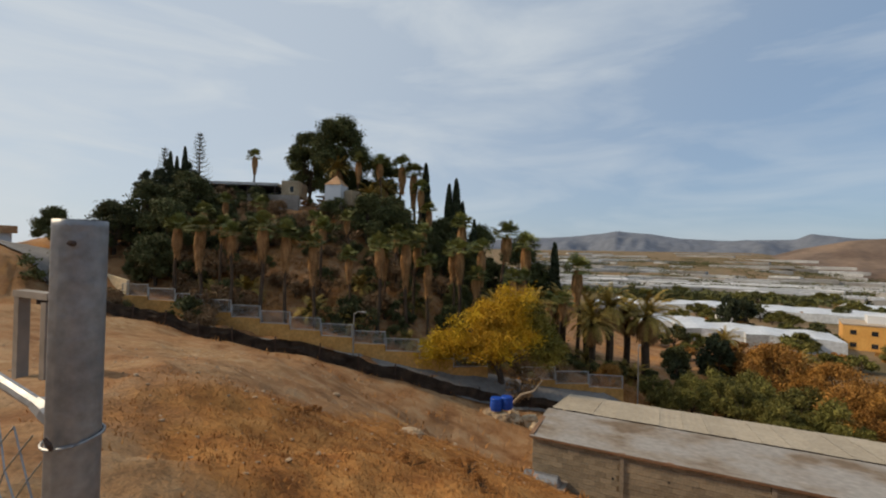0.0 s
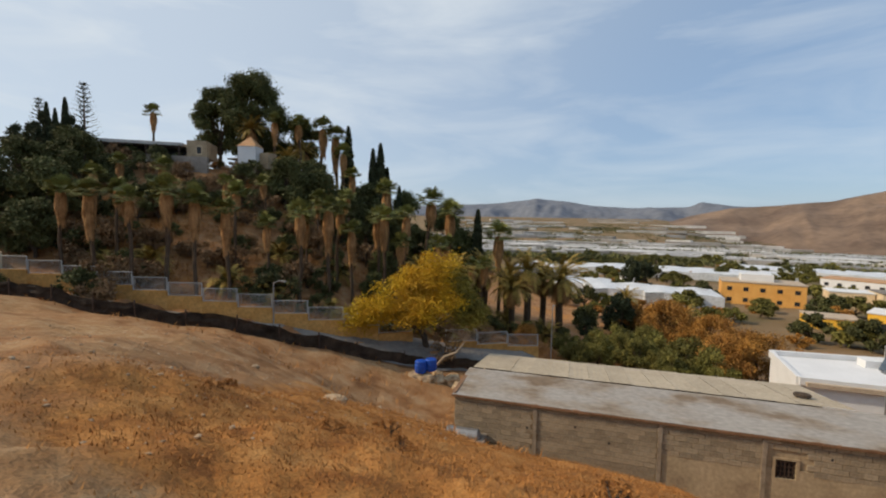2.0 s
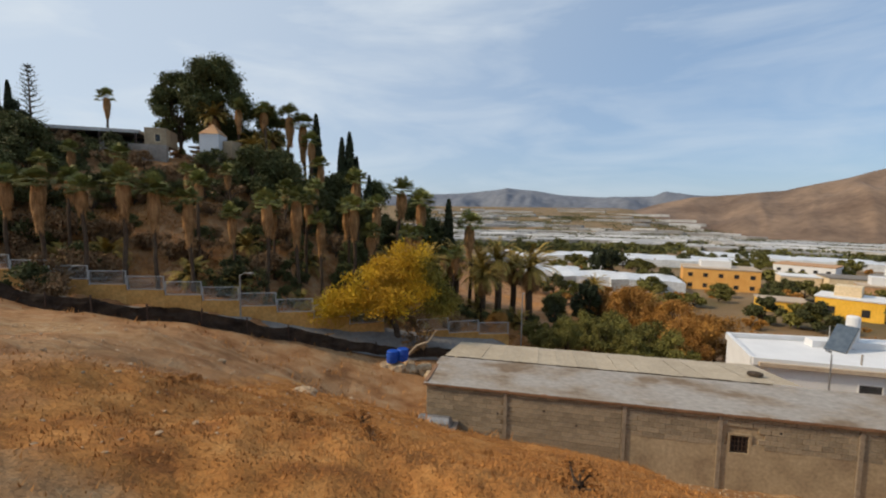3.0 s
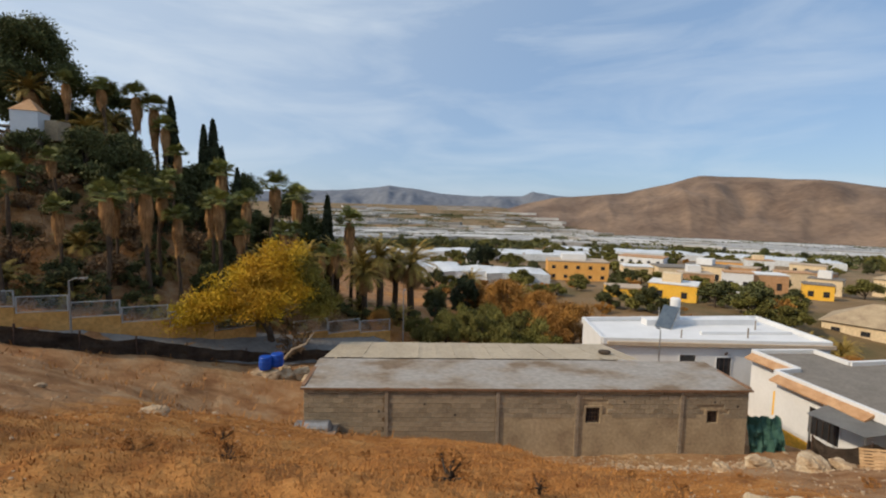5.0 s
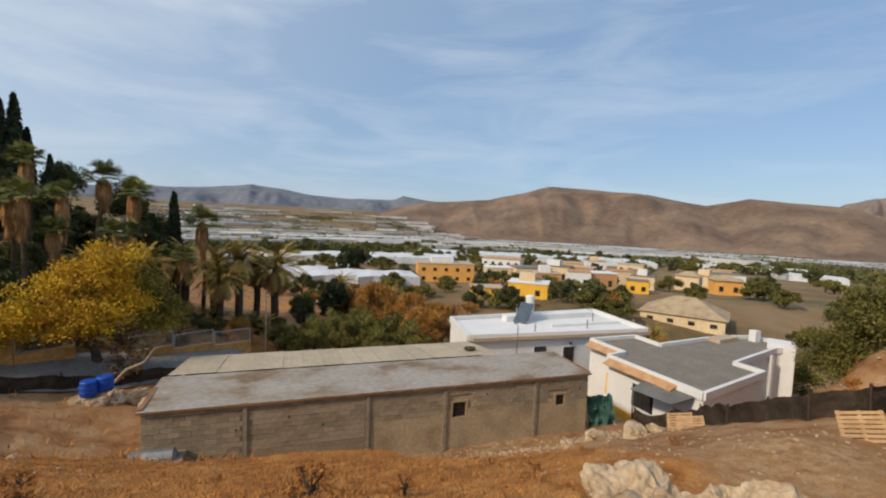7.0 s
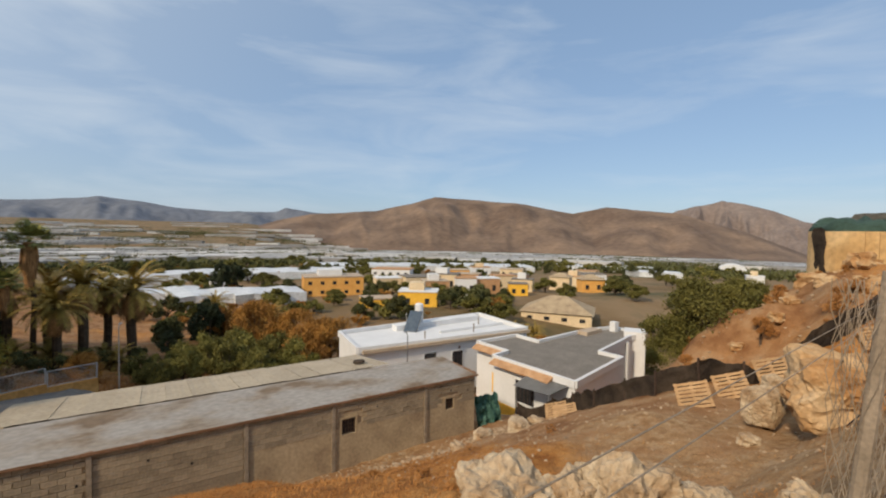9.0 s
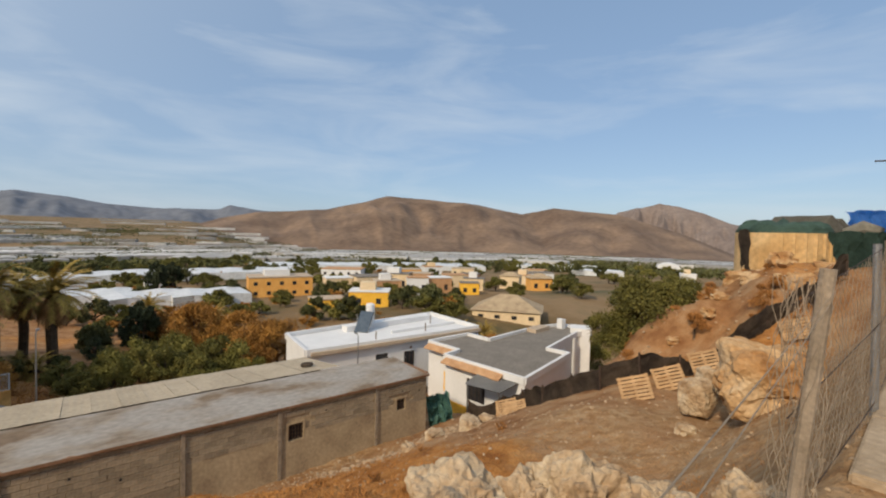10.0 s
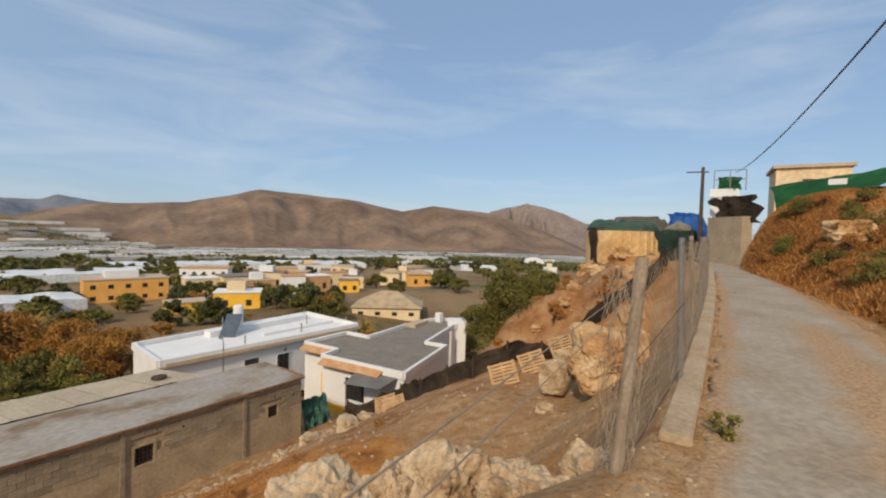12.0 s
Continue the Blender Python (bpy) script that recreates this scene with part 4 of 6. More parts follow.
for i in range(len(lane.data.vertices)):
    k = (i % 31) / 30 * 2 - 1
    x = lane.data.vertices[i].co.x
    middle = 0.80 * math.exp(-((k + 0.25) / 0.34) ** 2) * smooth(4.2, 5.5, x) * (1 - smooth(9.5, 13, x))
    w = min(1.0, max(smooth(0.55, 1.0, abs(k)), middle) + 0.12 * smooth(0.2, 0.9, -k) + 1 - smooth(1.2, 4.6, x))
    layer.data[i].color = (w, w, w, 1)


# ---- the long block shed ----
def build_shed():
    X0, X1, Y0, Y1, ZT, ZB = -4.17, 16.33, 19.26, 22.8, -6.46, -10.2
    ob = empty("shed", X0, Y0, ZB)
    tagged(ob, "long low concrete-block shed with a stained flat slab roof", "shed")
    inv = ob.matrix_world.inverted()

    def add(name, x0, y0, z0, x1, y1, z1, mat, parent=ob, label="", bevel=0.0):
        o = boxed(name, x0 - X0, y0 - Y0, z0 - ZB, x1 - X0, y1 - Y0, z1 - ZB, mat, parent, label, bevel=bevel)
        return o

    add("side_wall", X0, Y0 + 0.19, ZB, X0 + 0.18, Y1, ZT, M_BLOCK)
    add("side_wall", X1 - 0.18, Y0 + 0.19, ZB, X1, Y1, ZT, M_PLASTER)
    add("back_wall", X0 + 0.18, Y1 - 0.18, ZB, X1 - 0.18, Y1, ZT, M_BLOCK)
    # front wall core, with two window openings
    wins = [(8.66, 9.34, -8.02, -7.28), (14.40, 14.92, -8.0, -7.42)]
    xs = [X0] + [v for w in wins for v in w[:2]] + [X1]
    for k in range(0, len(xs), 2):
        add("front_wall", xs[k], Y0 + 0.04, ZB, xs[k + 1], Y0 + 0.19, ZT, M_PLASTER)
    for x0, x1, z0, z1 in wins:
        add("front_wall", x0, Y0 + 0.04, ZB, x1, Y0 + 0.19, z0, M_PLASTER)
        add("front_wall", x0, Y0 + 0.04, z1, x1, Y0 + 0.19, ZT, M_PLASTER)
        w = add("window", x0, Y0 + 0.15, z0, x1, Y0 + 0.17, z1, M_GLASS, ob, "dark barred window opening")
        for j in range(5):
            x = x0 + (x1 - x0) * (j + 0.5) / 5
            add("bar", x - 0.018, Y0 + 0.06, z0, x + 0.018, Y0 + 0.09, z1, M_IRON, w)
        for j in range(4):
            z = z0 + (z1 - z0) * (j + 0.5) / 4
            add("bar", x0, Y0 + 0.05, z - 0.014, x1, Y0 + 0.062, z + 0.014, M_IRON, w)
        for (a, b, c, d) in ((x0 - 0.10, z0 - 0.10, x1 + 0.10, z0), (x0 - 0.10, z1, x1 + 0.10, z1 + 0.08), (x0 - 0.10, z0, x0, z1), (x1, z0, x1 + 0.10, z1)):
            add("window_surround", a, Y0 - 0.012, b, c, Y0 + 0.04, d, M_PLASTER, w)
    # plastered lower half of the later bays
    for x0, x1 in ((4.70, 8.56), (9.44, 13.05), (13.25, 14.30), (15.02, X1)):
        add("plaster_coat", x0, Y0 - 0.006, ZB, x1, Y0 + 0.04, -7.62 + 0.05 * math.sin(x0), M_PLASTER, ob, "sand-coloured rough plaster")
    for x0, x1, z0, z1 in wins:
        add("plaster_coat", x0 - 0.10, Y0 - 0.006, ZB, x1 + 0.10, Y0 + 0.04, z0 - 0.102, M_PLASTER, ob, "sand-coloured rough plaster")
    for x in (-0.47, 4.58, 8.26, 13.15):
        add("pilaster", x - 0.085, Y0 - 0.075, ZB, x + 0.085, Y0 + 0.06, ZT, M_POST, ob, "narrow concrete pilaster", 0.012)
    # slab, its rusty drip edge
    bm = bmesh.new()
    n = 60
    top = [[bm.verts.new((X0 - 0.12 + (X1 - X0 + 0.24) * i / n - X0, -0.14 + (Y1 - Y0 + 0.14) * j / 8, -6.36 - ZB + 0.09 * j / 8 + 0.012 * fbm(i * 0.6, j * 0.9, 2.0))) for j in range(9)] for i in range(n + 1)]
    for i in range(n):
        for j in range(8):
            bm.faces.new((top[i][j], top[i + 1][j], top[i + 1][j + 1], top[i][j + 1]))
    part("roof_slab", bm, M_SLAB, ob, "stained grey concrete roof")
    for i in range(10):
        a, b = X0 - 0.12 + (X1 - X0 + 0.24) * i / 10, X0 - 0.12 + (X1 - X0 + 0.24) * (i + 1) / 10
        add("roof_edge", a, Y0 - 0.15, ZT - 0.01 * (i % 3), b, Y0 + 0.0, -6.362, M_RUST)
    add("roof_edge", X0 - 0.13, Y0, ZT, X0 + 0.05, Y1, -6.30, M_RUST)
    add("roof_edge", X1 - 0.05, Y0, ZT, X1 + 0.13, Y1, -6.30, M_RUST)
    add("roof_body", X0 + 0.05, Y0 + 0.02, ZT, X1 - 0.05, Y1, -6.40, M_CONC)
    # vent holes: dark plates set on the wall's face for the shade inside
    for x, z in ((2.6, -7.7), (1.2, -7.2), (6.2, -7.1), (10.4, -7.05), (10.2, -7.5), (10.35, -7.5), (14.7, -7.05), (15.8, -7.25), (-0.85, -7.55), (14.2, -6.75)):
        add("vent_hole_shade", x, Y0 - 0.018, z, x + 0.08, Y0 - 0.003, z + 0.10, M_GLASS)
    # rear lean-to with ribbed sheets
    n = 17
    rear = empty("rear_roof", 0, 0, 0)
    rear.parent = ob
    rear.matrix_world = Matrix.Identity(4)
    tagged(rear, "rear roof of ribbed beige sheets")
    for i in range(n):
        a, b = -4.1 + (12.9 + 4.1) * i / n, -4.1 + (12.9 + 4.1) * (i + 1) / n - 0.004
        bm = bmesh.new()
        rows = []
        for k in range(9):
            x = a + (b - a) * k / 8
            dz = (0.012 if k in (0, 8) else 0.0) + 0.006 * (k % 2) + 0.01 * math.sin(i * 2.1)
            rows.append([bm.verts.new((x, y, z + dz)) for y, z in ((22.86, -6.24), (28.0, -6.95))])
        for p, q in zip(rows, rows[1:]):
            bm.faces.new((p[0], q[0], q[1], p[1]))
        me = bpy.data.meshes.new("roof_sheet")
        bm.to_mesh(me)
        bm.free()
        me.materials.append(M_SHEET)
        s = new("roof_sheet", me)
        s.parent = rear
    part("rear_wall", box(bmesh.new(), -4.0, 27.7, -10.3, 12.8, 27.9, -7.02), M_BLOCK, rear)
    part("rear_wall", box(bmesh.new(), -4.0, 22.9, -10.3, -3.85, 27.7, -7.05), M_BLOCK, rear)
    part("rear_wall", box(bmesh.new(), 12.65, 22.9, -10.3, 12.8, 27.7, -7.05), M_BLOCK, rear)
    return ob


shed = build_shed()

bm = bmesh.new()
for k in range(18):
    a, b = k * math.pi / 9, (k + 1) * math.pi / 9
    tube(bm, (0.26 * math.cos(a), 0.26 * math.sin(a), 0.09), (0.26 * math.cos(b), 0.26 * math.sin(b), 0.09), 0.10, 0.10, 7)
tyre = tagged(part("tyre", bm, M_NET), "old black tyre lying on the beige roof", "tyre")
tyre.matrix_world = pose(11.6, 24.4, -6.40, -8, 0, 0)

# a metal trough at the shed's foot
trough = empty("metal_trough", -3.6, 18.75, ground_z(-3.6, 18.75) + 0.05)
tagged(trough, "overturned galvanised trough on a plank by the shed", "trough")
bm = bmesh.new()
rings = []
for x, w, h in ((-0.62, 0.16, 0.10), (-0.55, 0.26, 0.26), (0.5, 0.26, 0.28), (0.60, 0.14, 0.10)):
    rings.append([bm.verts.new((x, w * math.cos(a), h * math.sin(a) + 0.06)) for a in [math.pi * k / 8 for k in range(9)]])
for a, b in zip(rings, rings[1:]):
    for k in range(8):
        bm.faces.new((a[k], b[k], b[k + 1], a[k + 1]))
bm.faces.new(rings[0]), bm.faces.new(rings[-1][::-1])
part("shell", bm, M_STEEL, trough)
part("plank", box(bmesh.new(), -0.85, -0.42, -0.15, 0.75, 0.40, 0.05), M_CONC, trough)
trough.scale = (1.35, 1.3, 1.3)


# ---- white house with a solar heater ----
def parapet(bm, outline, thick, z0, z1):
    n = len(outline)
    for i in range(n):
        wall_line(bm, outline[i], outline[(i + 1) % n], thick, z0 + 0.003 * (i % 2), z1 + 0.004 * (i % 2))
    return bm


def flush_window(parent, a, b, z0, z1, out, frame_mat=M_WHITE, bars=0, label="dark window"):
    """A framed window on an upright wall between plan points a and b; out is the wall's outward normal."""
    a, b, o = Vector((*a, 0)), Vector((*b, 0)), Vector((*out, 0))

    def slab(name, p, q, zz0, zz1, d0, d1, mat, par):
        bm = prism(bmesh.new(), [(p + o * d0)[:2], (q + o * d0)[:2], (q + o * d1)[:2], (p + o * d1)[:2]], zz0, zz1)
        return part(name, bm, mat, par)

    w = tagged(slab("window", a, b, z0, z1, -0.05, 0.012, M_GLASS, parent), label)
    d = (b - a).normalized() * 0.06
    slab("frame", a - d, a, z0 - 0.06, z1 + 0.06, -0.02, 0.05, frame_mat, w)
    slab("frame", b, b + d, z0 - 0.06, z1 + 0.06, -0.02, 0.05, frame_mat, w)
    slab("frame", a, b, z1, z1 + 0.06, -0.02, 0.05, frame_mat, w)
    slab("sill", a - d, b + d, z0 - 0.10, z0 - 0.002, -0.02, 0.09, frame_mat, w)
    for k in range(bars):
        c = a + (b - a) * (k + 0.5) / bars
        slab("bar", c - d * 0.2, c + d * 0.2, z0, z1, 0.06, 0.085, M_IRON, w)
    return w


def white_house():
    h = empty("white_house")
    tagged(h, "single-storey white house with a flat white roof and parapet", "house")
    line = [(14.7, 32.1), (32.0, 31.4), (32.6, 39.8), (15.5, 38.4)]
    part("wall", prism(bmesh.new(), line, -12.6, -8.05), M_WHITE, h)
    part("parapet", parapet(bmesh.new(), line, 0.28, -8.1, -7.62), M_WHITE, h)
    part("roof", prism(bmesh.new(), [(14.9, 32.3), (31.8, 31.6), (32.4, 39.6), (15.7, 38.2)], -8.04, -7.96), M_WHITE, h, "white painted roof deck")
    part("cornice", wall_line(bmesh.new(), (15.0, 31.86), (32.1, 31.16), 0.30, -8.12, -7.86), M_BAND, h, "beige cornice band")
    part("roof_step", prism(bmesh.new(), [(20.6, 37.0), (31.0, 37.6), (31.0, 38.9), (20.6, 38.0)], -7.96, -7.45), M_WHITE, h)
    part("roof_step", wall_line(bmesh.new(), (23.8, 34.4), (31.6, 34.6), 0.25, -7.96, -7.72), M_WHITE, h)
    n = (0, -1)
    flush_window(h, (20.6, 31.86), (21.8, 31.81), -9.9, -8.85, n, M_WHITE, 0, "shuttered window of a white house")
    flush_window(h, (23.4, 31.75), (24.5, 31.70), -11.2, -9.0, n, M_WHITE, 3, "dark barred doorway")
    flush_window(h, (26.6, 31.62), (27.5, 31.58), -10.3, -9.1, n, M_WHITE, 4, "barred window")
    lamp = rod("wall_lamp", (24.0, 31.6, -8.72), (24.0, 31.45, -8.55), 0.09, M_IRON, h, "black wall lantern")
    for x, y in ((27.0, 33.4), (21.2, 32.8), (29.6, 36.0)):
        rod("vent_pipe", (x, y, -7.95), (x, y, -7.15), 0.06, M_CONC, h, "thin grey vent pipe")
    return h


white_house()
heater = empty("solar_heater", 22.6, 37.2, -7.95)
tagged(heater, "roof solar water heater with an upright white tank", "water heater")
bm = bmesh.new()
limb(bm, [(0.9, 0.6, 0.0), (0.9, 0.6, 0.2), (0.9, 0.6, 2.25), (0.9, 0.6, 2.35)], [0.34, 0.42, 0.42, 0.32], 16)
part("tank", bm, M_WHITE, heater, "white upright water tank")
part("collector", box(bmesh.new(), -0.65, -1.15, -0.05, 0.65, 1.15, 0.05, pose(-0.35, -0.45, 0.86, 46, 0, -52)), material("solar_glass", [(0.04, 0.065, 0.10), (0.08, 0.11, 0.15)], 3, 3, 0.5), heater, "dark blue-grey glazed solar panel")
part("collector_frame", box(bmesh.new(), -0.70, -1.20, -0.09, 0.70, 1.20, -0.052, pose(-0.35, -0.45, 0.86, 46, 0, -52)), M_GALV, heater)
for x, y, z in ((-0.45, 0.75, 1.45), (0.65, 0.05, 1.45)):
    part("leg", tube(bmesh.new(), (x, y, 0), (x, y, z), 0.03), M_GALV, heater)
part("plinth", box(bmesh.new(), 0.35, 0.05, 0, 1.45, 1.15, 0.24), M_WHITE, heater)


def grey_house():
    h = empty("grey_roof_house")
    tagged(h, "white house with a stepped grey flat roof and tiled eaves", "house")
    line = [(24.2, 29.2), (28.8, 29.4), (28.9, 26.8), (36.3, 27.8), (40.0, 27.2), (39.6, 23.6), (37.8, 24.0), (30.6, 21.9), (30.8, 20.0), (23.2, 18.0), (22.6, 25.2), (24.4, 25.6)]
    part("wall", prism(bmesh.new(), line, -13.2, -8.0), M_WHITE, h)
    cx, cy = 29.5, 24.2
    part("roof", prism(bmesh.new(), [(x + (cx - x) * 0.012, y + (cy - y) * 0.02) for x, y in line], -7.99, -7.84), M_GREY, h, "grey gravelled flat roof")
    part("parapet", parapet(bmesh.new(), line, 0.24, -8.05, -7.58), M_WHITE, h)
    for a, b in (((24.0, 29.0), (24.25, 25.9)), ((22.45, 24.9), (22.95, 19.6))):
        bm = bmesh.new()
        d = (Vector(b) - Vector(a)).normalized()
        n = Vector((d.y, -d.x)) * -1
        if n.x > 0:
            n = -n
        prof = [(0.0, -7.74), (0.55, -8.02), (0.55, -8.10), (0.0, -7.90)]
        ends = [[bm.verts.new((p[0] + n.x * o, p[1] + n.y * o, z)) for o, z in prof] for p in (a, b)]
        for k in range(4):
            bm.faces.new((ends[0][k], ends[0][(k + 1) % 4], ends[1][(k + 1) % 4], ends[1][k]))
        bm.faces.new(ends[0]), bm.faces.new(ends[1])
        bmesh.ops.recalc_face_normals(bm, faces=bm.faces[:])
        part("tiled_eave", bm, M_TILE, h, "short sloping eave of clay tiles")
    flush_window(h, (22.80, 22.9), (22.94, 21.2), -10.3, -8.8, (-1, -0.08), M_WHITE, 5, "window behind an iron grille")
    part("painted_base", prism(bmesh.new(), [(22.57, 25.15), (22.55, 25.15), (23.14, 18.05), (23.17, 18.05)], -13.0, -10.9), M_YELLOW, h, "yellow painted plinth")
    part("painted_panel", prism(bmesh.new(), [(24.38, 25.56), (24.38, 25.50), (22.62, 25.10), (22.56, 25.22)], -10.4, -8.9), M_YELLOW, h, "yellow painted panel")
    part("stair_tower", prism(bmesh.new(), [(37.75, 24.65), (38.75, 23.12), (40.4, 24.2), (39.4, 25.75)], -13.0, -7.35), M_WHITE, h, "white stair tower")
    part("terrace", prism(bmesh.new(), [(34.8, 26.4), (37.4, 26.8), (37.2, 27.8), (34.8, 27.5)], -7.84, -7.5), M_BAND, h)
    part("chimney", box(bmesh.new(), 38.6, 26.2, -7.9, 39.2, 26.8, -6.9), M_WHITE, h)
    flush_window(h, (33.6, 22.74), (34.6, 23.03), -9.6, -8.6, (0.28, -0.96), M_WHITE, 0)
    for x, y in ((31.6, 22.16), (36.6, 23.6)):
        part("column", box(bmesh.new(), x - 0.12, y - 0.26, -13, x + 0.12, y - 0.03, -8.0), M_WHITE, h)
    return h


grey_house()
# the carport beside it
port = empty("carport")
tagged(port, "grey sheet carport roof on thin posts hung with black netting", "carport")
bm = bmesh.new()
q = [bm.verts.new(p) for p in ((20.7, 20.9, -8.28), (21.2, 18.3, -8.2), (24.6, 18.5, -7.85), (23.3, 21.6, -7.85))]
bm.faces.new(q)
bmesh.ops.solidify(bm, geom=bm.faces[:], thickness=0.06)
part("roof_sheet", bm, M_PORT, port)
for x, y, z in ((20.9, 20.8, -8.36), (21.4, 18.5, -8.27), (24.2, 18.6, -7.97)):
    rod("post", (x, y, slope_z(x, y) - 0.3), (x, y, z), 0.05, M_STEEL, port)
bm = bmesh.new()
cols = []
for k in range(15):
    x, y = (20.95 + 0.08 * k, 20.9 - 0.36 * k) if k < 8 else (21.55 + 0.26 * (k - 7), 18.3 - 0.21 * (k - 7))
    cols.append([bm.verts.new((x, y + 0.08 * math.sin(k * 1.9), slope_z(x, y) - 0.1 + j * 0.45)) for j in range(3)])
for a, b in zip(cols, cols[1:]):
    for j in range(2):
        bm.faces.new((a[j], b[j], b[j + 1], a[j + 1]))
part("side_net", bm, M_NET, port)


def draped(name, a, b, z_low, z_high, material, label, cat, bulge=0.15, seed=1, cols_n=18, rows_n=8, depth=0.5):
    """A sheet hung between two plan points, with folds."""
    bm = bmesh.new()
    cols = []
    for i in range(cols_n + 1):
        f = i / cols_n
        col = []
        for j in range(rows_n + 1):
            g = j / rows_n
            x = a[0] + (b[0] - a[0]) * f
            y = a[1] + (b[1] - a[1]) * f - depth * (1 - g)
            w = bulge * fbm(f * 5 + seed, g * 3, seed, 3)
            col.append(bm.verts.new((x + w * 0.4, y + w, z_low + (z_high - z_low) * g + 0.5 * bulge * fbm(f * 4, seed, 1.0, 2) * g)))
        cols.append(col)
    for p, q in zip(cols, cols[1:]):
        for j in range(rows_n):
            bm.faces.new((p[j], q[j], q[j + 1], p[j + 1]))
    bmesh.ops.solidify(bm, geom=bm.faces[:], thickness=0.015)
    return tagged(part(name, bm, material), label, cat)


draped("green_tarpaulin", (16.75, 19.9), (18.2, 19.5), slope_z(17.4, 19.4) - 0.1, -7.9, material("teal_tarp", [(0.05, 0.14, 0.115), (0.11, 0.24, 0.20)], 3, 4, 0.7), "green tarpaulin hung at the end of the shed", "tarpaulin", 0.35, 3)


# ---- stepped wall and fence panels along the road ----
pts = []
for k in range(17):
    l = -29.6 + 2.3 * k
    pts.append(road_place(l, float(np.interp(l, ROAD_L, WALL_D)) + 0.15))
for k, (a, b) in enumerate(zip(pts, pts[1:])):
    z = float(np.interp(road_frame(*a)[0] + 1.1, ROAD_L, WALL_Z)) + 0.46
    if k == 12:
        continue
    seg = empty("roadside_fence", a[0], a[1], z - 1.2)
    tagged(seg, "wire-mesh fence panel on a stepped ochre retaining wall", "fence", "fence panels along the road")
    e = Vector((b[0] - a[0], b[1] - a[1], 0))
    L = e.length
    seg.matrix_world = Matrix.Translation((a[0], a[1], z - 1.2)) @ Euler((0, 0, math.atan2(e.y, e.x))).to_matrix().to_4x4()
    part("wall", box(bmesh.new(), 0, -0.12, -1.5, L - 0.01, 0.12, 1.2), M_EARTHWALL, seg, "ochre rendered wall")
    for x in (0.04, L - 0.05):
        rod("post", (x, 0, 1.2), (x, 0, 2.1), 0.035, M_GALV, seg)
    for zz in (1.25, 2.08):
        rod("rail", (0.04, 0, zz), (L - 0.05, 0, zz), 0.026, M_GALV, seg)
    bm = bmesh.new()
    for j in range(1, 30):
        x = 0.04 + (L - 0.09) * j / 30
        tube(bm, (x, 0, 1.25), (x, 0, 2.08), 0.004, 0.004, 3)
    for j in range(1, 12):
        zz = 1.25 + 0.83 * j / 12
        tube(bm, (0.04, 0.006, zz), (L - 0.05, 0.006, zz), 0.004, 0.004, 3)
    part("mesh", bm, M_GALV, seg)
# the cream wall up the road
for a, b, top0, top1 in (((-56.1, 20.7), (-50.3, 20.3), 2.0, 1.35), ((-50.3, 20.3), (-39.9, 19.9), 1.3, -0.5), ((-39.9, 19.9), (-35.9, 19.5), -0.55, -0.95)):
    bm = bmesh.new()
    rows = [[bm.verts.new((p[0], p[1] + o, z)) for o, z in ((-0.1, t - 2.3), (-0.1, t), (0.1, t), (0.1, t - 2.3))] for p, t in ((a, top0), (b, top1))]
    for k in range(4):
        bm.faces.new((rows[0][k], rows[1][k], rows[1][(k + 1) % 4], rows[0][(k + 1) % 4]))
    bm.faces.new(rows[0][::-1]), bm.faces.new(rows[1])
    tagged(part("low_wall", bm, M_CREAM), "cream rendered low wall beside the road", "wall", "low walls up the road")


def net_fence(name, line, height, label, lean=0.0, bay=2.2, post_h=1.25):
    """Dark shade netting strung between short posts, bay by bay."""
    ob = empty(name, *line[0])
    ob.matrix_world = Matrix.Identity(4)
    tagged(ob, label, "fence")
    pp = []
    for a, b in zip(line, line[1:]):
        n = max(1, round(math.dist(a, b) / bay))
        pp += [(a[0] + (b[0] - a[0]) * k / n, a[1] + (b[1] - a[1]) * k / n) for k in range(n)]
    pp.append(line[-1])
    for k, (x, y) in enumerate(pp):
        z = ground_z(x, y)
        rod("post", (x, y, z - 0.3), (x + 0.08 * math.sin(k * 5), y + lean, z + height * post_h), 0.045, M_IRON, ob)
    for k, (a, b) in enumerate(zip(pp, pp[1:])):
        bm = bmesh.new()
        cols = []
        for i in range(13):
            f = i / 12
            x, y = a[0] + (b[0] - a[0]) * f, a[1] + (b[1] - a[1]) * f
            zg = ground_z(x, y) - 0.06
            sag = 0.16 * height * math.sin(math.pi * f) * (0.6 + 0.5 * math.sin(k * 2.3))
            cols.append([bm.verts.new((x + 0.05 * fbm(x * 1.5, j * 0.5, 3.0, 2), y + lean * j / 5 + 0.10 * fbm(x * 1.3, j * 0.6 + y, 1.0, 3), zg + (height - sag) * j / 5)) for j in range(6)])
        for p, q in zip(cols, cols[1:]):
            for j in range(5):
                bm.faces.new((p[j], q[j], q[j + 1], p[j + 1]))
        bmesh.ops.solidify(bm, geom=bm.faces[:], thickness=0.012)
        part("net", bm, M_NET, ob)
    return ob


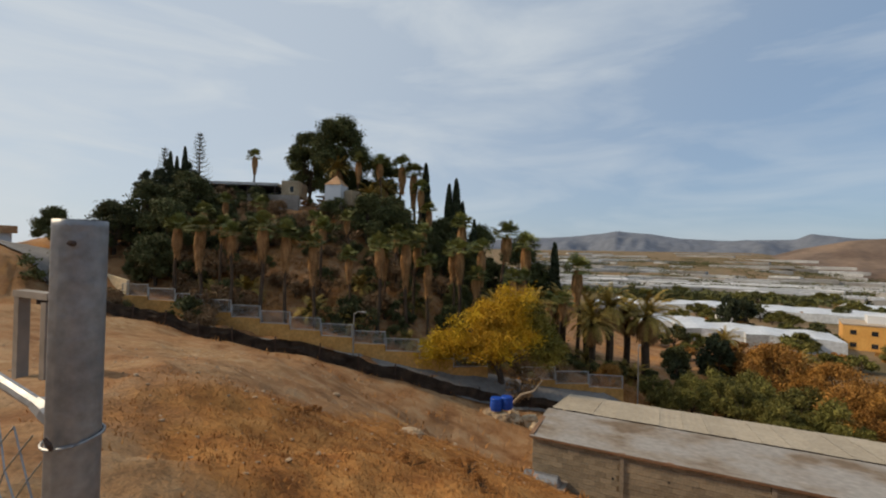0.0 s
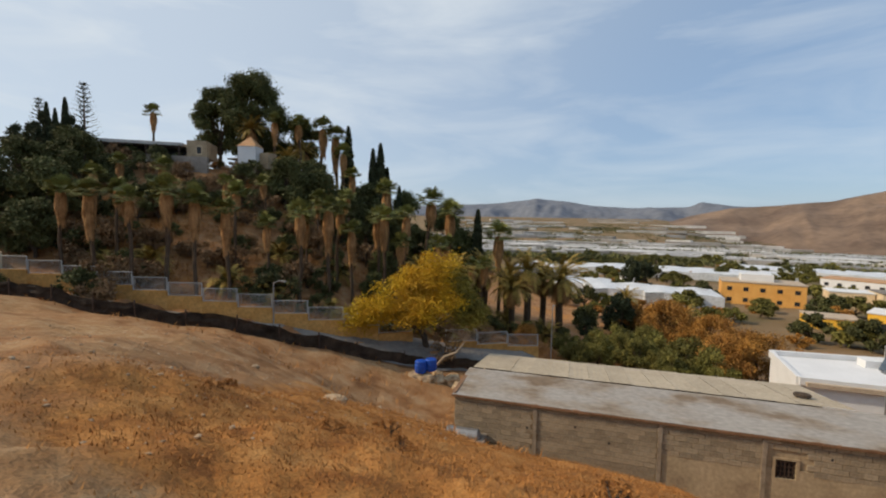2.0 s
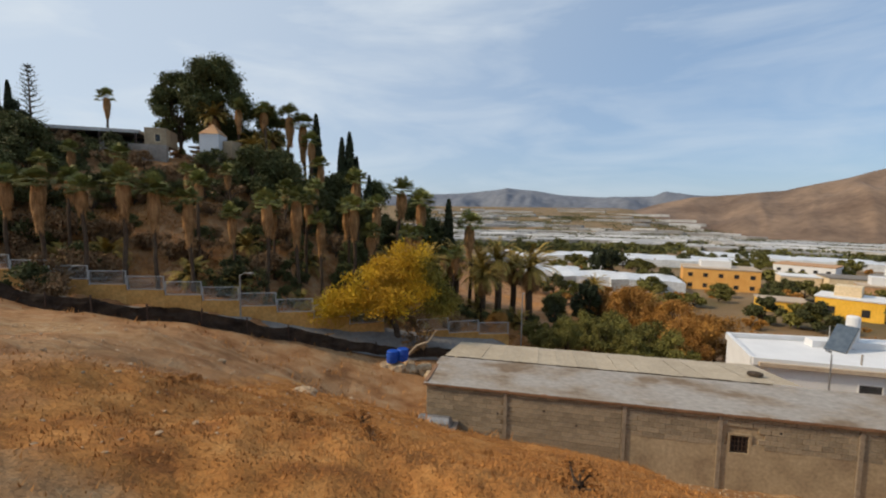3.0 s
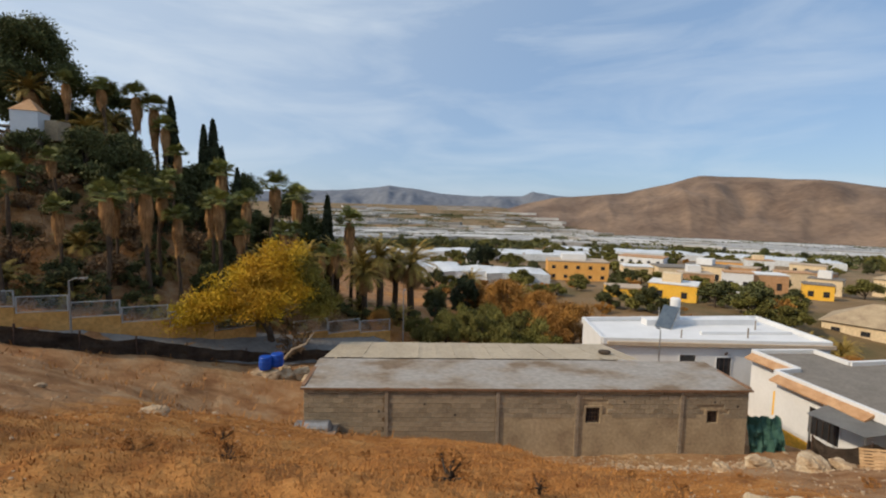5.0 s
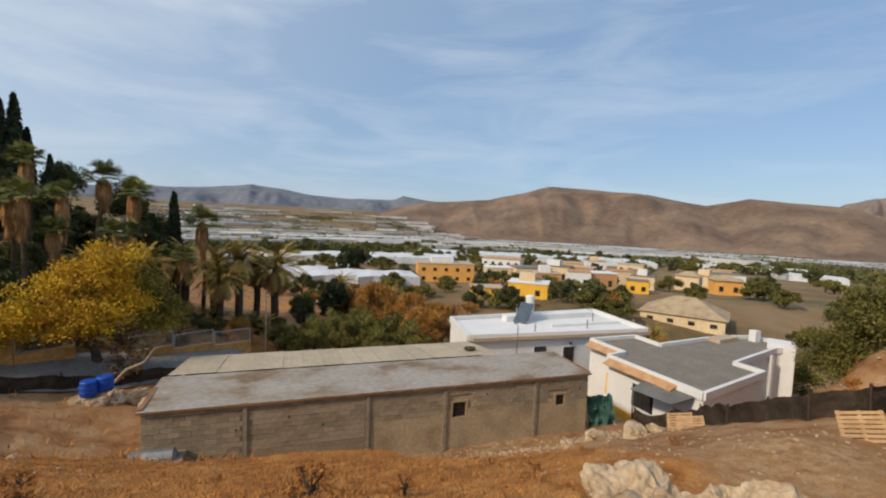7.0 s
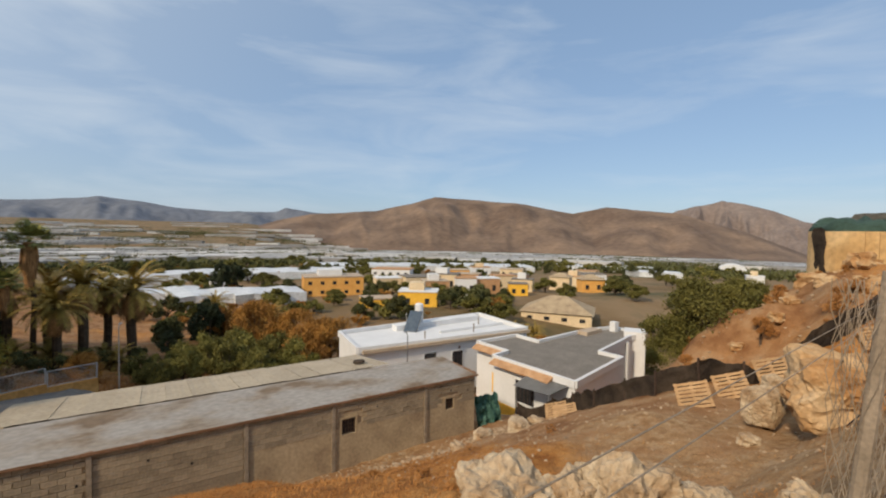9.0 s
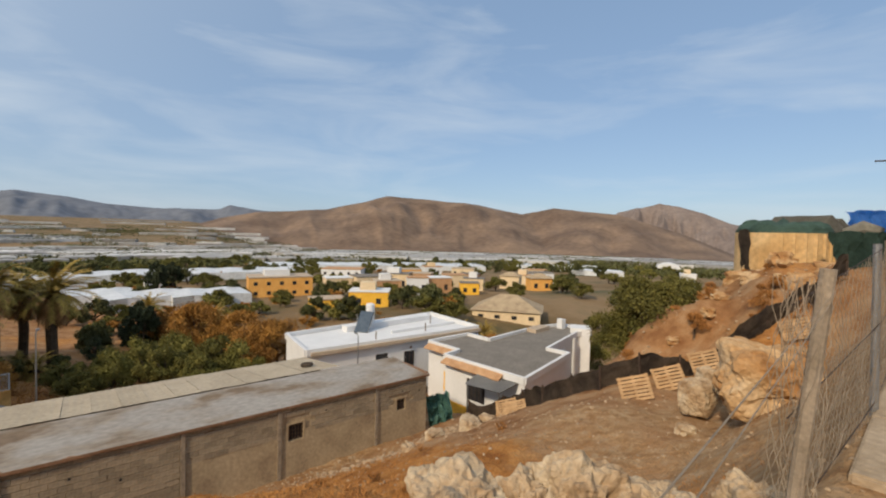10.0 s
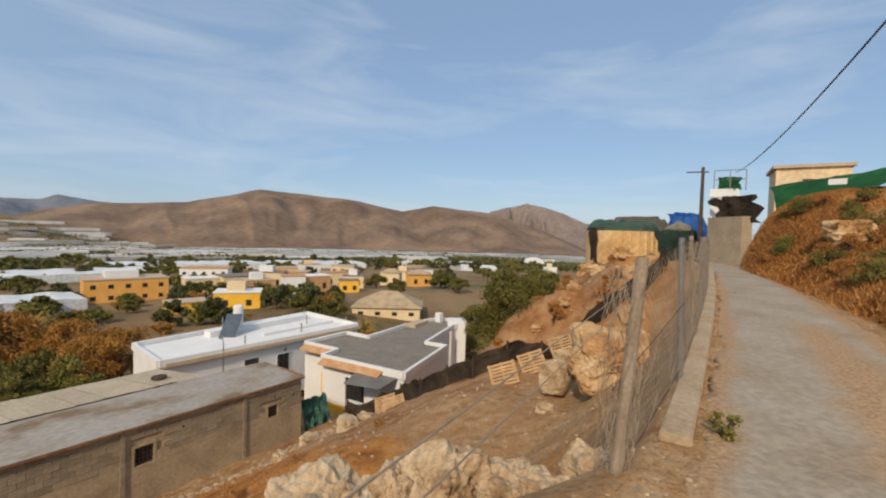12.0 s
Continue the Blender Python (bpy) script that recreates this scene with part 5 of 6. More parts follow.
net_fence("netting_fence", [road_place(l, d) for l, d in zip((-30.5, -27, -24, -17, -11.6, -5, -2.3, 0.8, 2.8), (23.6, 24.2, 24.2, 24.2, 24.6, 26.2, 27.7, 28.6, 28.9))], 0.85, "sagging black netting fence along the dirt yard", post_h=1.1)
net_fence("netting_fence", [(19.4, 19.0), (20.2, 17.0), (19.7, 15.2), (19.0, 13.4), (18.4, 11.4), (17.9, 9.7), (18.6, 8.4), (20.1, 7.5), (21.5, 6.5), (22.8, 5.4), (24.1, 4.4), (26.5, 3.6)], 0.98, "sagging black netting fence on the crest of the slope", 0.05, post_h=1.02)


def lamp_post(x, y, h, arm, turn, label):
    ob = empty("street_lamp", x, y, slope_z(x, y))
    ob.matrix_world = pose(x, y, slope_z(x, y), 0, 0, turn)
    tagged(ob, label, "street lamp", "street lamps")
    part("pole", limb(bmesh.new(), [(0, 0, -0.3), (0, 0, h * 0.6), (0, 0, h)], [0.055, 0.045, 0.035], 8), M_STEEL, ob)
    part("arm", limb(bmesh.new(), [(0, 0, h - 0.05), (arm * 0.5, 0, h + 0.12), (arm, 0, h + 0.15)], [0.03, 0.025, 0.022]), M_STEEL, ob)
    part("lantern", box(bmesh.new(), arm - 0.05, -0.07, h + 0.10, arm + 0.32, 0.07, h + 0.18), M_STEEL, ob)
    return ob


lamp_post(-16.4, 22.2, 3.4, 0.7, -10, "grey street lamp on the road below the palms")
lamp_post(-0.6, 37.0, 5.2, 0.3, 80, "grey street lamp behind the shed")
lamp_post(17.4, 34.0 - 5.0, 3.6, 0.2, 90, "thin lamp post in front of the white house")

# ---- the yard by the yellow tree ----
barrel = empty("blue_barrel", -7.6, 24.2, ground_z(-7.6, 24.2))
tagged(barrel, "pair of blue plastic drums standing on stones", "barrel")
for bx, by, bz in ((0.0, 0.0, 0.42), (0.52, 0.35, 0.48)):
    body = part("body", limb(bmesh.new(), [(bx, by, bz), (bx, by, bz + 0.05), (bx, by, bz + 0.34), (bx, by, bz + 0.68), (bx, by, bz + 0.72)], [0.30, 0.34, 0.36, 0.34, 0.31], 18), M_BLUE, barrel)
    for hz in (0.24, 0.48):
        part("hoop", limb(bmesh.new(), [(bx, by, bz + hz - 0.02), (bx, by, bz + hz), (bx, by, bz + hz + 0.02)], [0.355, 0.375, 0.355], 18), M_BLUE, body)
me = rock_mesh("stone", 0.55, 0.4, 0.36, 9.0, M_ROCK)
for dx, dz in ((-0.3, 0.12), (0.35, 0.10)):
    o = new("stone", me)
    o.parent = barrel
    o.location = (dx, 0, dz)
for k, (x, y, s) in enumerate([(-6.6, 24.6, 0.55), (-5.9, 25.0, 0.7), (-6.9, 25.4, 0.5), (-5.3, 24.4, 0.45)]):
    rock("boulder", x, y, ground_z(x, y) + 0.1, s, s * 0.8, s * 0.75, k + 3.0, "pale broken boulder under the yellow tree", k * 50, 0.35, group="boulders under the tree")
log = limb(bmesh.new(), [(-7.0, 25.6, -7.3), (-6.4, 25.2, -6.6), (-5.6, 25.0, -6.2), (-5.2, 25.3, -5.6)], [0.10, 0.09, 0.06, 0.03])
tagged(part("dead_branch", log, M_POST), "bleached dead branch leaning by the boulders", "branch")

# concrete posts at the yard's edge
gate = empty("concrete_gate_frame", -7.3, 2.7, ground_z(-7.3, 2.7))
tagged(gate, "two rough concrete posts joined by a lintel", "gate frame")
part("post", box(bmesh.new(), -0.95, 0.28, -0.3, -0.80, 0.43, 1.12), M_CONC, gate)
part("post", box(bmesh.new(), -0.10, 0.28, -0.3, 0.05, 0.43, 1.08), M_CONC, gate)
part("lintel", box(bmesh.new(), -0.98, 0.27, 1.12, 0.10, 0.44, 1.22), M_CONC, gate)


# ---- hilltop buildings ----
hall = empty("hilltop_hall")
tagged(hall, "long dark open-sided hall under a flat grey roof on the hilltop", "building")
hz = 7.6
d = Vector((-42.4 + 52.6, 41.2 - 35.4)).normalized()
nrm = Vector((-d.y, d.x))


def hp(a, o):
    return (-52.6 + d.x * a + nrm.x * o, 35.4 + d.y * a + nrm.y * o)


part("base_wall", prism(bmesh.new(), [hp(1.0, 0), hp(11.4, 0), hp(11.4, 5), hp(1.0, 5)], hz - 3.0, hz + 0.7), M_CONC, hall, "rough grey stone base")
part("base_wall", prism(bmesh.new(), [hp(7.4, -0.9), hp(13.7, -0.9), hp(13.7, -0.02), hp(7.4, -0.02)], hz - 3.4, hz + 1.0), M_CONC, hall, "rough grey stone base")
# near-black back wall, the shade under the roof put into its colour
part("back_wall", prism(bmesh.new(), [hp(0.0, 3.4), hp(11, 3.4), hp(11, 5), hp(0.0, 5)], hz - 1, hz + 2.2), M_GLASS, hall)
part("roof", prism(bmesh.new(), [hp(-2.4, -0.8), hp(11.0, -0.5), hp(11.0, 5.4), hp(-2.4, 5.4)], hz + 2.2, hz + 2.55), M_PALEROOF, hall)
for a in (0.2, 3.6, 7.2, 10.6):
    x, y = hp(a, -0.3)
    rod("column", (x, y, hz - 1.0), (x, y, hz + 2.2), 0.10, M_IRON, hall)
part("end_block", prism(bmesh.new(), [hp(11.45, -0.4), hp(13.6, -0.4), hp(13.6, 4), hp(11.45, 4)], hz + 1.0, hz + 2.9), M_PLASTER, hall, "cream block at the end of the hall")
flush_window(hall, hp(12.5, -0.4), hp(13.0, -0.4), hz + 1.4, hz + 2.2, tuple(-nrm), M_CREAM)
hut = empty("square_hut", -36.5, 44.2, 6.0)
tagged(hut, "small square white hut with a pointed orange tile roof", "hut")
ring = [(1.5 * math.cos(k * math.pi / 2 + 1.05), 1.5 * math.sin(k * math.pi / 2 + 1.05)) for k in range(4)]
part("base", prism(bmesh.new(), [(x * 1.02, y * 1.02) for x, y in ring], -3.0, 1.5), M_BLOCK, hut, "grey stone base")
part("wall", prism(bmesh.new(), ring, 1.5, 4.1), M_WHITE, hut)
bm = bmesh.new()
tip = bm.verts.new((0, 0, 5.3))
lo = [bm.verts.new((x * 1.08, y * 1.08, 4.05)) for x, y in ring]
for k in range(4):
    bm.faces.new((lo[k], lo[(k + 1) % 4], tip))
bm.faces.new(lo[::-1])
part("roof", bm, M_TILE, hut, "orange tiled pointed roof")
part("annex", box(bmesh.new(), 1.1, 0.2, 1.5, 2.3, 1.8, 3.4), M_PLASTER, hut)
lit = empty("white_shed", -38.9, 44.8, 6.8)
tagged(lit, "small white shed between the palms on the hilltop", "shed")
part("wall", box(bmesh.new(), -0.8, -0.6, -1.0, 0.8, 0.8, 0.9), M_WHITE, lit)
part("roof", box(bmesh.new(), -0.95, -0.75, 1.9, 0.95, 0.95, 2.05), M_GREY, lit)
far = empty("roadside_house", -58, 16.5, 1.0)
tagged(far, "low white house with an orange roof up the road", "house")
part("wall", box(bmesh.new(), -4, -2.5, -1.5, 4, 2.5, 1.7), M_WHITE, far)
part("roof", box(bmesh.new(), -4.3, -2.8, 1.7, 4.3, 2.8, 2.4), M_TILE, far)
far = empty("roadside_house", -62, 10.5, 1.0)
tagged(far, "grey block house at the bend of the road", "house")
part("wall", box(bmesh.new(), -4, -2.5, -1.5, 4, 3.0, 3.0), M_CONC, far)
part("roof", box(bmesh.new(), -4.2, -2.7, 3.0, 4.2, 3.2, 3.2), M_GREY, far)


# ---- boulders and loose stone ----
rock("boulder", 4.15, 2.9, -1.08, 0.62, 0.50, 0.42, 1.3, "pale limestone boulder below the fence gap", 20, 0.4, group="limestone boulders")
rock("boulder", 5.0, 2.35, -1.03, 0.48, 0.46, 0.50, 4.7, "pale limestone boulder beside another below the fence", 60, 0.4, group="limestone boulders")
rock("boulder", 4.62, 2.62, -1.05, 0.30, 0.28, 0.34, 7.2, "small limestone boulder wedged between larger ones", 10, 0.4, group="limestone boulders")
rock("boulder", 5.30, 1.75, -0.98, 0.42, 0.36, 0.34, 2.2, "limestone boulder under the wire fence", 10, 0.4, group="limestone boulders")
rock("boulder", 5.75, 1.22, -0.80, 0.26, 0.24, 0.30, 8.8, "limestone boulder under the wire fence", 70, 0.4, group="limestone boulders")
rock("boulder", 5.25, 1.36, -0.84, 0.30, 0.26, 0.22, 5.8, "limestone boulder under the wire fence", 120, 0.4, group="limestone boulders")
rock("boulder", 4.3, 3.45, -1.25, 0.42, 0.38, 0.34, 9.8, "pale limestone boulder in the row below the fence", 50, 0.4, group="limestone boulders")
rock("great_boulder", 14.55, 3.30, -2.08, 1.36, 1.25, 1.10, 11.4, "great ochre limestone boulder with a hollowed face", 25, 0.24, block=0.65, group="limestone boulders", mat=M_REDROCK, hollow=Vector((-0.86, -0.10, -0.42)))
rock("boulder", 14.9, 5.0, -3.05, 0.58, 0.55, 0.66, 6.1, "rounded pale boulder leaning on the great one", 0, 0.14, group="limestone boulders")
rock("boulder", 16.6, 5.3, -3.0, 0.48, 0.45, 0.55, 3.1, "rounded pale boulder by the pallets", 40, 0.22, group="limestone boulders")
rock("boulder", 21.4, -2.55, slope_z(21.4, -2.55) + 0.35, 0.85, 0.80, 0.62, 15.2, "ochre boulder on the grassy bank", 10, 0.4, group="limestone boulders", mat=M_REDROCK)
for k, (x, y, s) in enumerate([(13.3, 14.6, 0.55), (15.6, 14.9, 0.75), (11.6, 14.2, 0.40), (17.0, 15.2, 0.42), (9.6, 15.6, 0.26), (-5.4, 10.6, 0.36), (-6.0, 14.8, 0.22), (-9.6, 12.4, 0.20), (13.2, 4.6, 0.3)]):
    rock("stone_block", x, y, ground_z(x, y) + s * 0.25, s, s * 0.72, s * 0.55, k * 1.7 + 20, "pale stone block on the dirt slope", k * 40, 0.35, "stone", "pale blocks on the slope")

rnd = random.Random(61)
crag = [rock_mesh("outcrop", 1.0, 0.8, 0.62, 40 + k, M_REDROCK, 0.45, 3, 0.4) for k in range(3)]
for k in range(44):
    x, y = rnd.uniform(23.5, 36), rnd.uniform(4.6, 10.5)
    q = 0.18 + 0.75 * rnd.random() ** 2.2
    o = new("outcrop", crag[k % 3])
    o.matrix_world = pose(x, y, ground_z(x, y) + 0.10 * q, rnd.uniform(-20, 20), rnd.uniform(-20, 20), rnd.uniform(0, 360)) @ Matrix.Diagonal((q, q, q, 1))
    tagged(o, "ochre rock breaking out of the eroded slope", "rock", "rocks on the eroded slope")

small = [rock_mesh("loose_stones", 1, 1, 0.7, 30 + k, M_STONE, 0.35, 1) for k in range(4)]
coords = []
for me in small:
    c = np.zeros(len(me.vertices) * 3, np.float32)
    me.vertices.foreach_get("co", c)
    coords.append((c.reshape(-1, 3), [tuple(p.vertices) for p in me.polygons]))
for me in small:
    bpy.data.meshes.remove(me)
verts, faces = [], []
rnd = random.Random(77)
spots = []
for _ in range(1500):
    spots.append((rnd.uniform(6, 17), rnd.uniform(2.5, 15), 0.015 + 0.06 * rnd.random() ** 3))
for _ in range(1500):
    spots.append((rnd.uniform(-16, -2), rnd.uniform(2.5, 22), 0.015 + 0.05 * rnd.random() ** 3))
for _ in range(700):
    x = rnd.uniform(3.2, 18)
    spots.append((x, rnd.gauss(0.25, 0.22) + 0.02 * x, rnd.uniform(0.008, 0.030)))
for _ in range(420):
    spots.append((rnd.uniform(4, 20), rnd.uniform(-1.9, -0.9), rnd.uniform(0.008, 0.025)))
for _ in range(900):
    spots.append((rnd.gauss(14, 2.5), rnd.gauss(16.3, 1.0), rnd.uniform(0.03, 0.13)))
for _ in range(600):
    x = rnd.uniform(-4, 12)
    spots.append((x, rnd.gauss(18.3, 0.5), rnd.uniform(0.03, 0.09)))
for _ in range(420):
    spots.append((rnd.uniform(22, 34), rnd.uniform(4, 12), rnd.uniform(0.02, 0.11) ** 1.0))
for _ in range(500):
    spots.append((rnd.uniform(8, 26), rnd.uniform(-7, -2), rnd.uniform(0.03, 0.12)))
for x, y, s in spots:
    c, fs = coords[rnd.randrange(4)]
    a = rnd.uniform(0, 6.28)
    ca, sa, b = math.cos(a) * s, math.sin(a) * s, len(verts)
    z = ground_z(x, y)
    k = rnd.uniform(0.5, 1.0)
    verts += [(x + p[0] * ca - p[1] * sa * k, y + p[0] * sa + p[1] * ca * k, z + p[2] * s * 0.8 + s * 0.15) for p in c.tolist()]
    faces += [tuple(b + i for i in f) for f in fs]
tagged(mesh_ob("loose_stones", verts, faces, M_STONE), "loose pale stones scattered over the dirt", "stones", kind="stuff")


# ---- dry grass ----
def grass(name, count, region, mat, label, h0, h1, seed, spread=0.05, blades=3):
    rng = np.random.default_rng(seed)
    out, made = [], 0
    while made < count:
        x, y = region(rng)
        w = soil_weights(x, y)[0]
        if rng.uniform() > w ** 1.5 + 0.02:
            continue
        z = ground_z(x, y)
        for _ in range(blades):
            a, h = rng.uniform(0, 6.283), rng.uniform(h0, h1)
            bx, by = x + rng.normal() * spread, y + rng.normal() * spread
            lean = rng.uniform(0.4, 1.3) * h
            w2 = 0.10 * h + 0.004
            dx, dy = math.cos(a), math.sin(a)
            out.append([(bx - dy * w2, by + dx * w2, z - 0.01), (bx + dy * w2, by - dx * w2, z - 0.01), (bx + dx * lean, by + dy * lean, z + h)])
        made += 1
    return tagged(tri_mesh(name, out, mat), label, "grass", kind="stuff")


grass("dry_grass", 42000, lambda r: (r.uniform(-7, 13), r.uniform(1.6, 17)), M_STRAW, "matted orange-brown dry grass on the slope", 0.012, 0.045, 3, 0.06, 4)
grass("bank_grass", 62000, lambda r: (lambda x: (x, bank_foot(x) - abs(r.normal()) * 2.6))(r.uniform(8, 32)), M_STRAW, "tall dry grass on the bank beside the lane", 0.04, 0.13, 4, 0.09)
grass("hill_grass", 16000, lambda r: (r.uniform(-40, 0), r.uniform(16, 50)), M_STRAW, "dry grass between the palms on the hill", 0.10, 0.30, 6, 0.15)
tuft = shrub("thorn_bush", 0.42, 0.42, 1500, M_STRAW, "low dry thorn bush on the grassy slope", 0.022, 9, "thorn bushes on the slope")
place(tuft, 1.4, 4.55, 0, 0.8)
for k, (x, y, s) in enumerate([(2.35, 4.3, 0.55), (-2.6, 8.0, 0.95), (-1.3, 5.4, 0.9), (-4.6, 5.4, 0.6), (-5.2, 6.4, 0.7), (-3.2, 8.8, 0.55), (4.2, 6.0, 0.8), (6.6, 7.2, 0.7), (-2.2, 5.0, 0.7), (7.6, 10.2, 0.9), (0.0, 8.6, 0.5), (12.6, 10.2, 0.8), (5.2, 9.4, 0.5), (10.8, 12.2, 0.7)]):
    stand(tuft, x, y, s * 0.7, k * 67)
weed = shrub("green_weed", 0.26, 0.17, 420, M_ORCHARD, "small green weed at the foot of the kerb", 0.022, 13)
place(weed, 5.3, 0.20, 0, 0.65)
bush = shrub("bank_bush", 0.9, 0.7, 2600, M_STRAW, "dry orange-brown bush on the bank above the lane", 0.035, 17, "bushes on the bank")
place(bush, 16.5, -3.4, 0, 0.4)
gbush = shrub("bank_green_bush", 0.9, 0.8, 2200, M_ORCHARD, "olive green bush on the bank above the lane", 0.04, 18, "bushes on the bank")
place(gbush, 19.5, -3.8, 0, 0.7)
rnd = random.Random(14)
for k in range(38):
    x = rnd.uniform(11, 23)
    y = bank_foot(x) - 0.5 - abs(rnd.gauss(0, 2.4))
    stand(bush if rnd.random() < 0.55 else gbush, x, y, rnd.uniform(0.28, 0.7), rnd.uniform(0, 360), -0.1)
for k in range(34):
    x = rnd.uniform(20, 29)
    stand(bush if k % 2 else gbush, x, bank_foot(x) - rnd.uniform(0.5, 4.0), rnd.uniform(0.35, 0.8), rnd.uniform(0, 360), -0.1)
for k in range(26):
    stand(bush, rnd.uniform(20, 33), rnd.uniform(3.5, 13), rnd.uniform(0.4, 1.0), rnd.uniform(0, 360), -0.1)


# ---- pallets ----
def pallet(x, y, z, rx, rz, label, size=0.84, lean=-19):
    ob = empty("pallet")
    tagged(ob, label, "pallet", "pallets along the netting")
    for k in range(7):
        part("board", box(bmesh.new(), -0.6, -0.5 + k * 0.145, 0.10, 0.6, -0.40 + k * 0.145, 0.122), M_WOOD, ob)
    for x0 in (-0.58, -0.05, 0.48):
        part("bearer", box(bmesh.new(), x0, -0.5, 0.0, x0 + 0.1, 0.5, 0.10), M_WOOD, ob)
    ob.matrix_world = pose(x, y, z, 0, 0, rz) @ pose(0, 0, 0, 0, lean, 0) @ pose(0, 0, 0, rx, 0, 0) @ Matrix.Diagonal((size, size, size, 1))
    return ob


pallet(18.2, 14.4, ground_z(18.2, 14.4) + 0.22, 35, -50, "weathered wooden pallet lying against the netting", 0.95)
pallet(18.9, 15.6, ground_z(18.9, 15.6) + 0.25, 40, -55, "weathered wooden pallet lying against the netting", 0.95)
pallet(15.9, 7.25, ground_z(15.9, 7.25) + 0.30, 58, -62, "wooden pallet propped upright against the netting")
pallet(17.6, 6.9, ground_z(17.6, 6.9) + 0.30, 58, -55, "wooden pallet propped upright against the netting")
pallet(19.4, 6.4, ground_z(19.4, 6.4) + 0.30, 58, -60, "wooden pallet propped upright against the netting")
pallet(22.5, 4.4, ground_z(22.5, 4.4) + 0.35, 55, -70, "weathered wooden pallet on edge near the fence")


# ---- the lane's kerb and wire fence ----
for k in range(22):
    x = 5.0 + 1.3 * k
    y = 0.47 + 0.035 * (x - 5) + 0.0012 * (x - 5) ** 2
    y2 = 0.47 + 0.035 * (x - 3.7) + 0.0012 * (x - 3.7) ** 2
    e = math.degrees(math.atan2(y2 - y, 1.3))
    o = boxed("kerb_block", 0, -0.10, -1.1, 1.285, 0.10, 0.06 + 0.012 * math.sin(k * 3.7), M_KERB, bevel=0.015)
    o.matrix_world = pose(x, y, 0, 0, 0, e)
    tagged(o, "weathered concrete kerb wall edging the lane", "kerb", "kerb blocks")


def wire_mesh(bm, a, b, height, rng, cell=0.09, r=0.0021):
    """Chain link between two feet, bent and torn a little."""
    a, b = Vector(a), Vector(b)
    L = (b - a).length
    n = int(L / cell)
    rows = int(height / cell)

    def at(u, v):
        p = a + (b - a) * (u / n)
        w = 0.035 * fbm(p.x * 2.1, v * 0.35, 4.0, 2)
        return p + Vector((w * 0.4, w, v * height / rows))

    for s in (1, -1):
        for k in range(-rows, n + rows):
            pts = []
            for v in range(rows + 1):
                u = k + s * v
                if 0 <= u <= n:
                    pts.append(at(u, v))
                elif pts:
                    break
            if len(pts) > 2:
                limb(bm, pts, [r] * len(pts), 3)
    return bm


fence = empty("wire_fence")
tagged(fence, "rusty bent chain-link fence on tilted posts along the lane", "fence")
FENCE = [(4.45, 0.75, -0.30, 4.48, 0.62, 1.25), (6.5, 0.62, 0.0, 6.5, 0.66, 1.38), (8.6, 0.70, 0.0, 8.62, 0.80, 1.42), (10.9, 0.82, 0.0, 10.9, 0.86, 1.42), (13.2, 0.95, 0, 13.2, 1.0, 1.45), (16, 1.12, 0, 16, 1.12, 1.45), (19, 1.35, 0, 19, 1.35, 1.45), (22, 1.6, 0, 22, 1.6, 1.45)]
for k, (x0, y0, z0, x1, y1, z1) in enumerate(FENCE):
    rod("post", (x0, y0, z0 - 0.3), (x1, y1, z1), 0.036 if k == 0 else 0.028, M_POST if k % 2 == 0 else M_STEEL, fence, "", 10)
rng2 = np.random.default_rng(9)
for p, q in zip(FENCE, FENCE[1:]):
    part("mesh", wire_mesh(bmesh.new(), (p[0], p[1], p[2] + 0.02), (q[0], q[1], q[2] + 0.02), 1.32, rng2, 0.085 if p[0] < 9 else 0.13, 0.0017), M_POST, fence, "bent rusty wire mesh")
    for zz in (0.12, 0.75, 1.35):
        rod("strand", (p[0], p[1], p[2] + zz), (q[0], q[1], q[2] + zz), 0.004, M_IRON, fence, "", 4)
# the loose mesh bundled at the end post
bm = bmesh.new()
rnd = random.Random(5)
for k in range(20):
    a = rnd.uniform(0, 6.28)
    pts = [(4.46 + (0.065 + 0.05 * math.sin(j * 1.3 + k)) * math.cos(a + 0.4 * j) , 0.72 + (0.09 + 0.04 * math.cos(j + k)) * math.sin(a + 0.4 * j), -0.25 + 1.45 * j / 9) for j in range(10)]
    limb(bm, pts, [0.0024] * 10, 3)
tagged(part("rolled_mesh", bm, M_POST, fence), "loose wire mesh rolled round the end post")


def cable(name, a, b, sag, r, mat, label, n=24, cat="cable"):
    a, b = Vector(a), Vector(b)
    pts = [a + (b - a) * (k / n) - Vector((0, 0, sag * 4 * (k / n) * (1 - k / n))) for k in range(n + 1)]
    return tagged(part(name, limb(bmesh.new(), pts, [r] * (n + 1), 6), mat), label, cat)


for (x0, y0, z0), z1, label in (((4.46, 0.57, 1.17), 1.215, "taut dark fence wire strung from the end post"), ((4.45, 0.60, 1.08), 1.175, "lower dark fence wire strung from the end post")):
    pts = [(x0 + (1.55 - x0) * k / 12, y0 + (0.235 - y0) * k / 12, z0 + (z1 - z0) * k / 12) for k in range(13)] + [(1.45, 0.24, z1 - 0.10), (1.40, 0.26, 0.6), (1.38, 0.28, -0.1)]
    tagged(part("fence_wire", limb(bmesh.new(), pts, [0.0009] * len(pts), 6), M_POST), label, "wire")

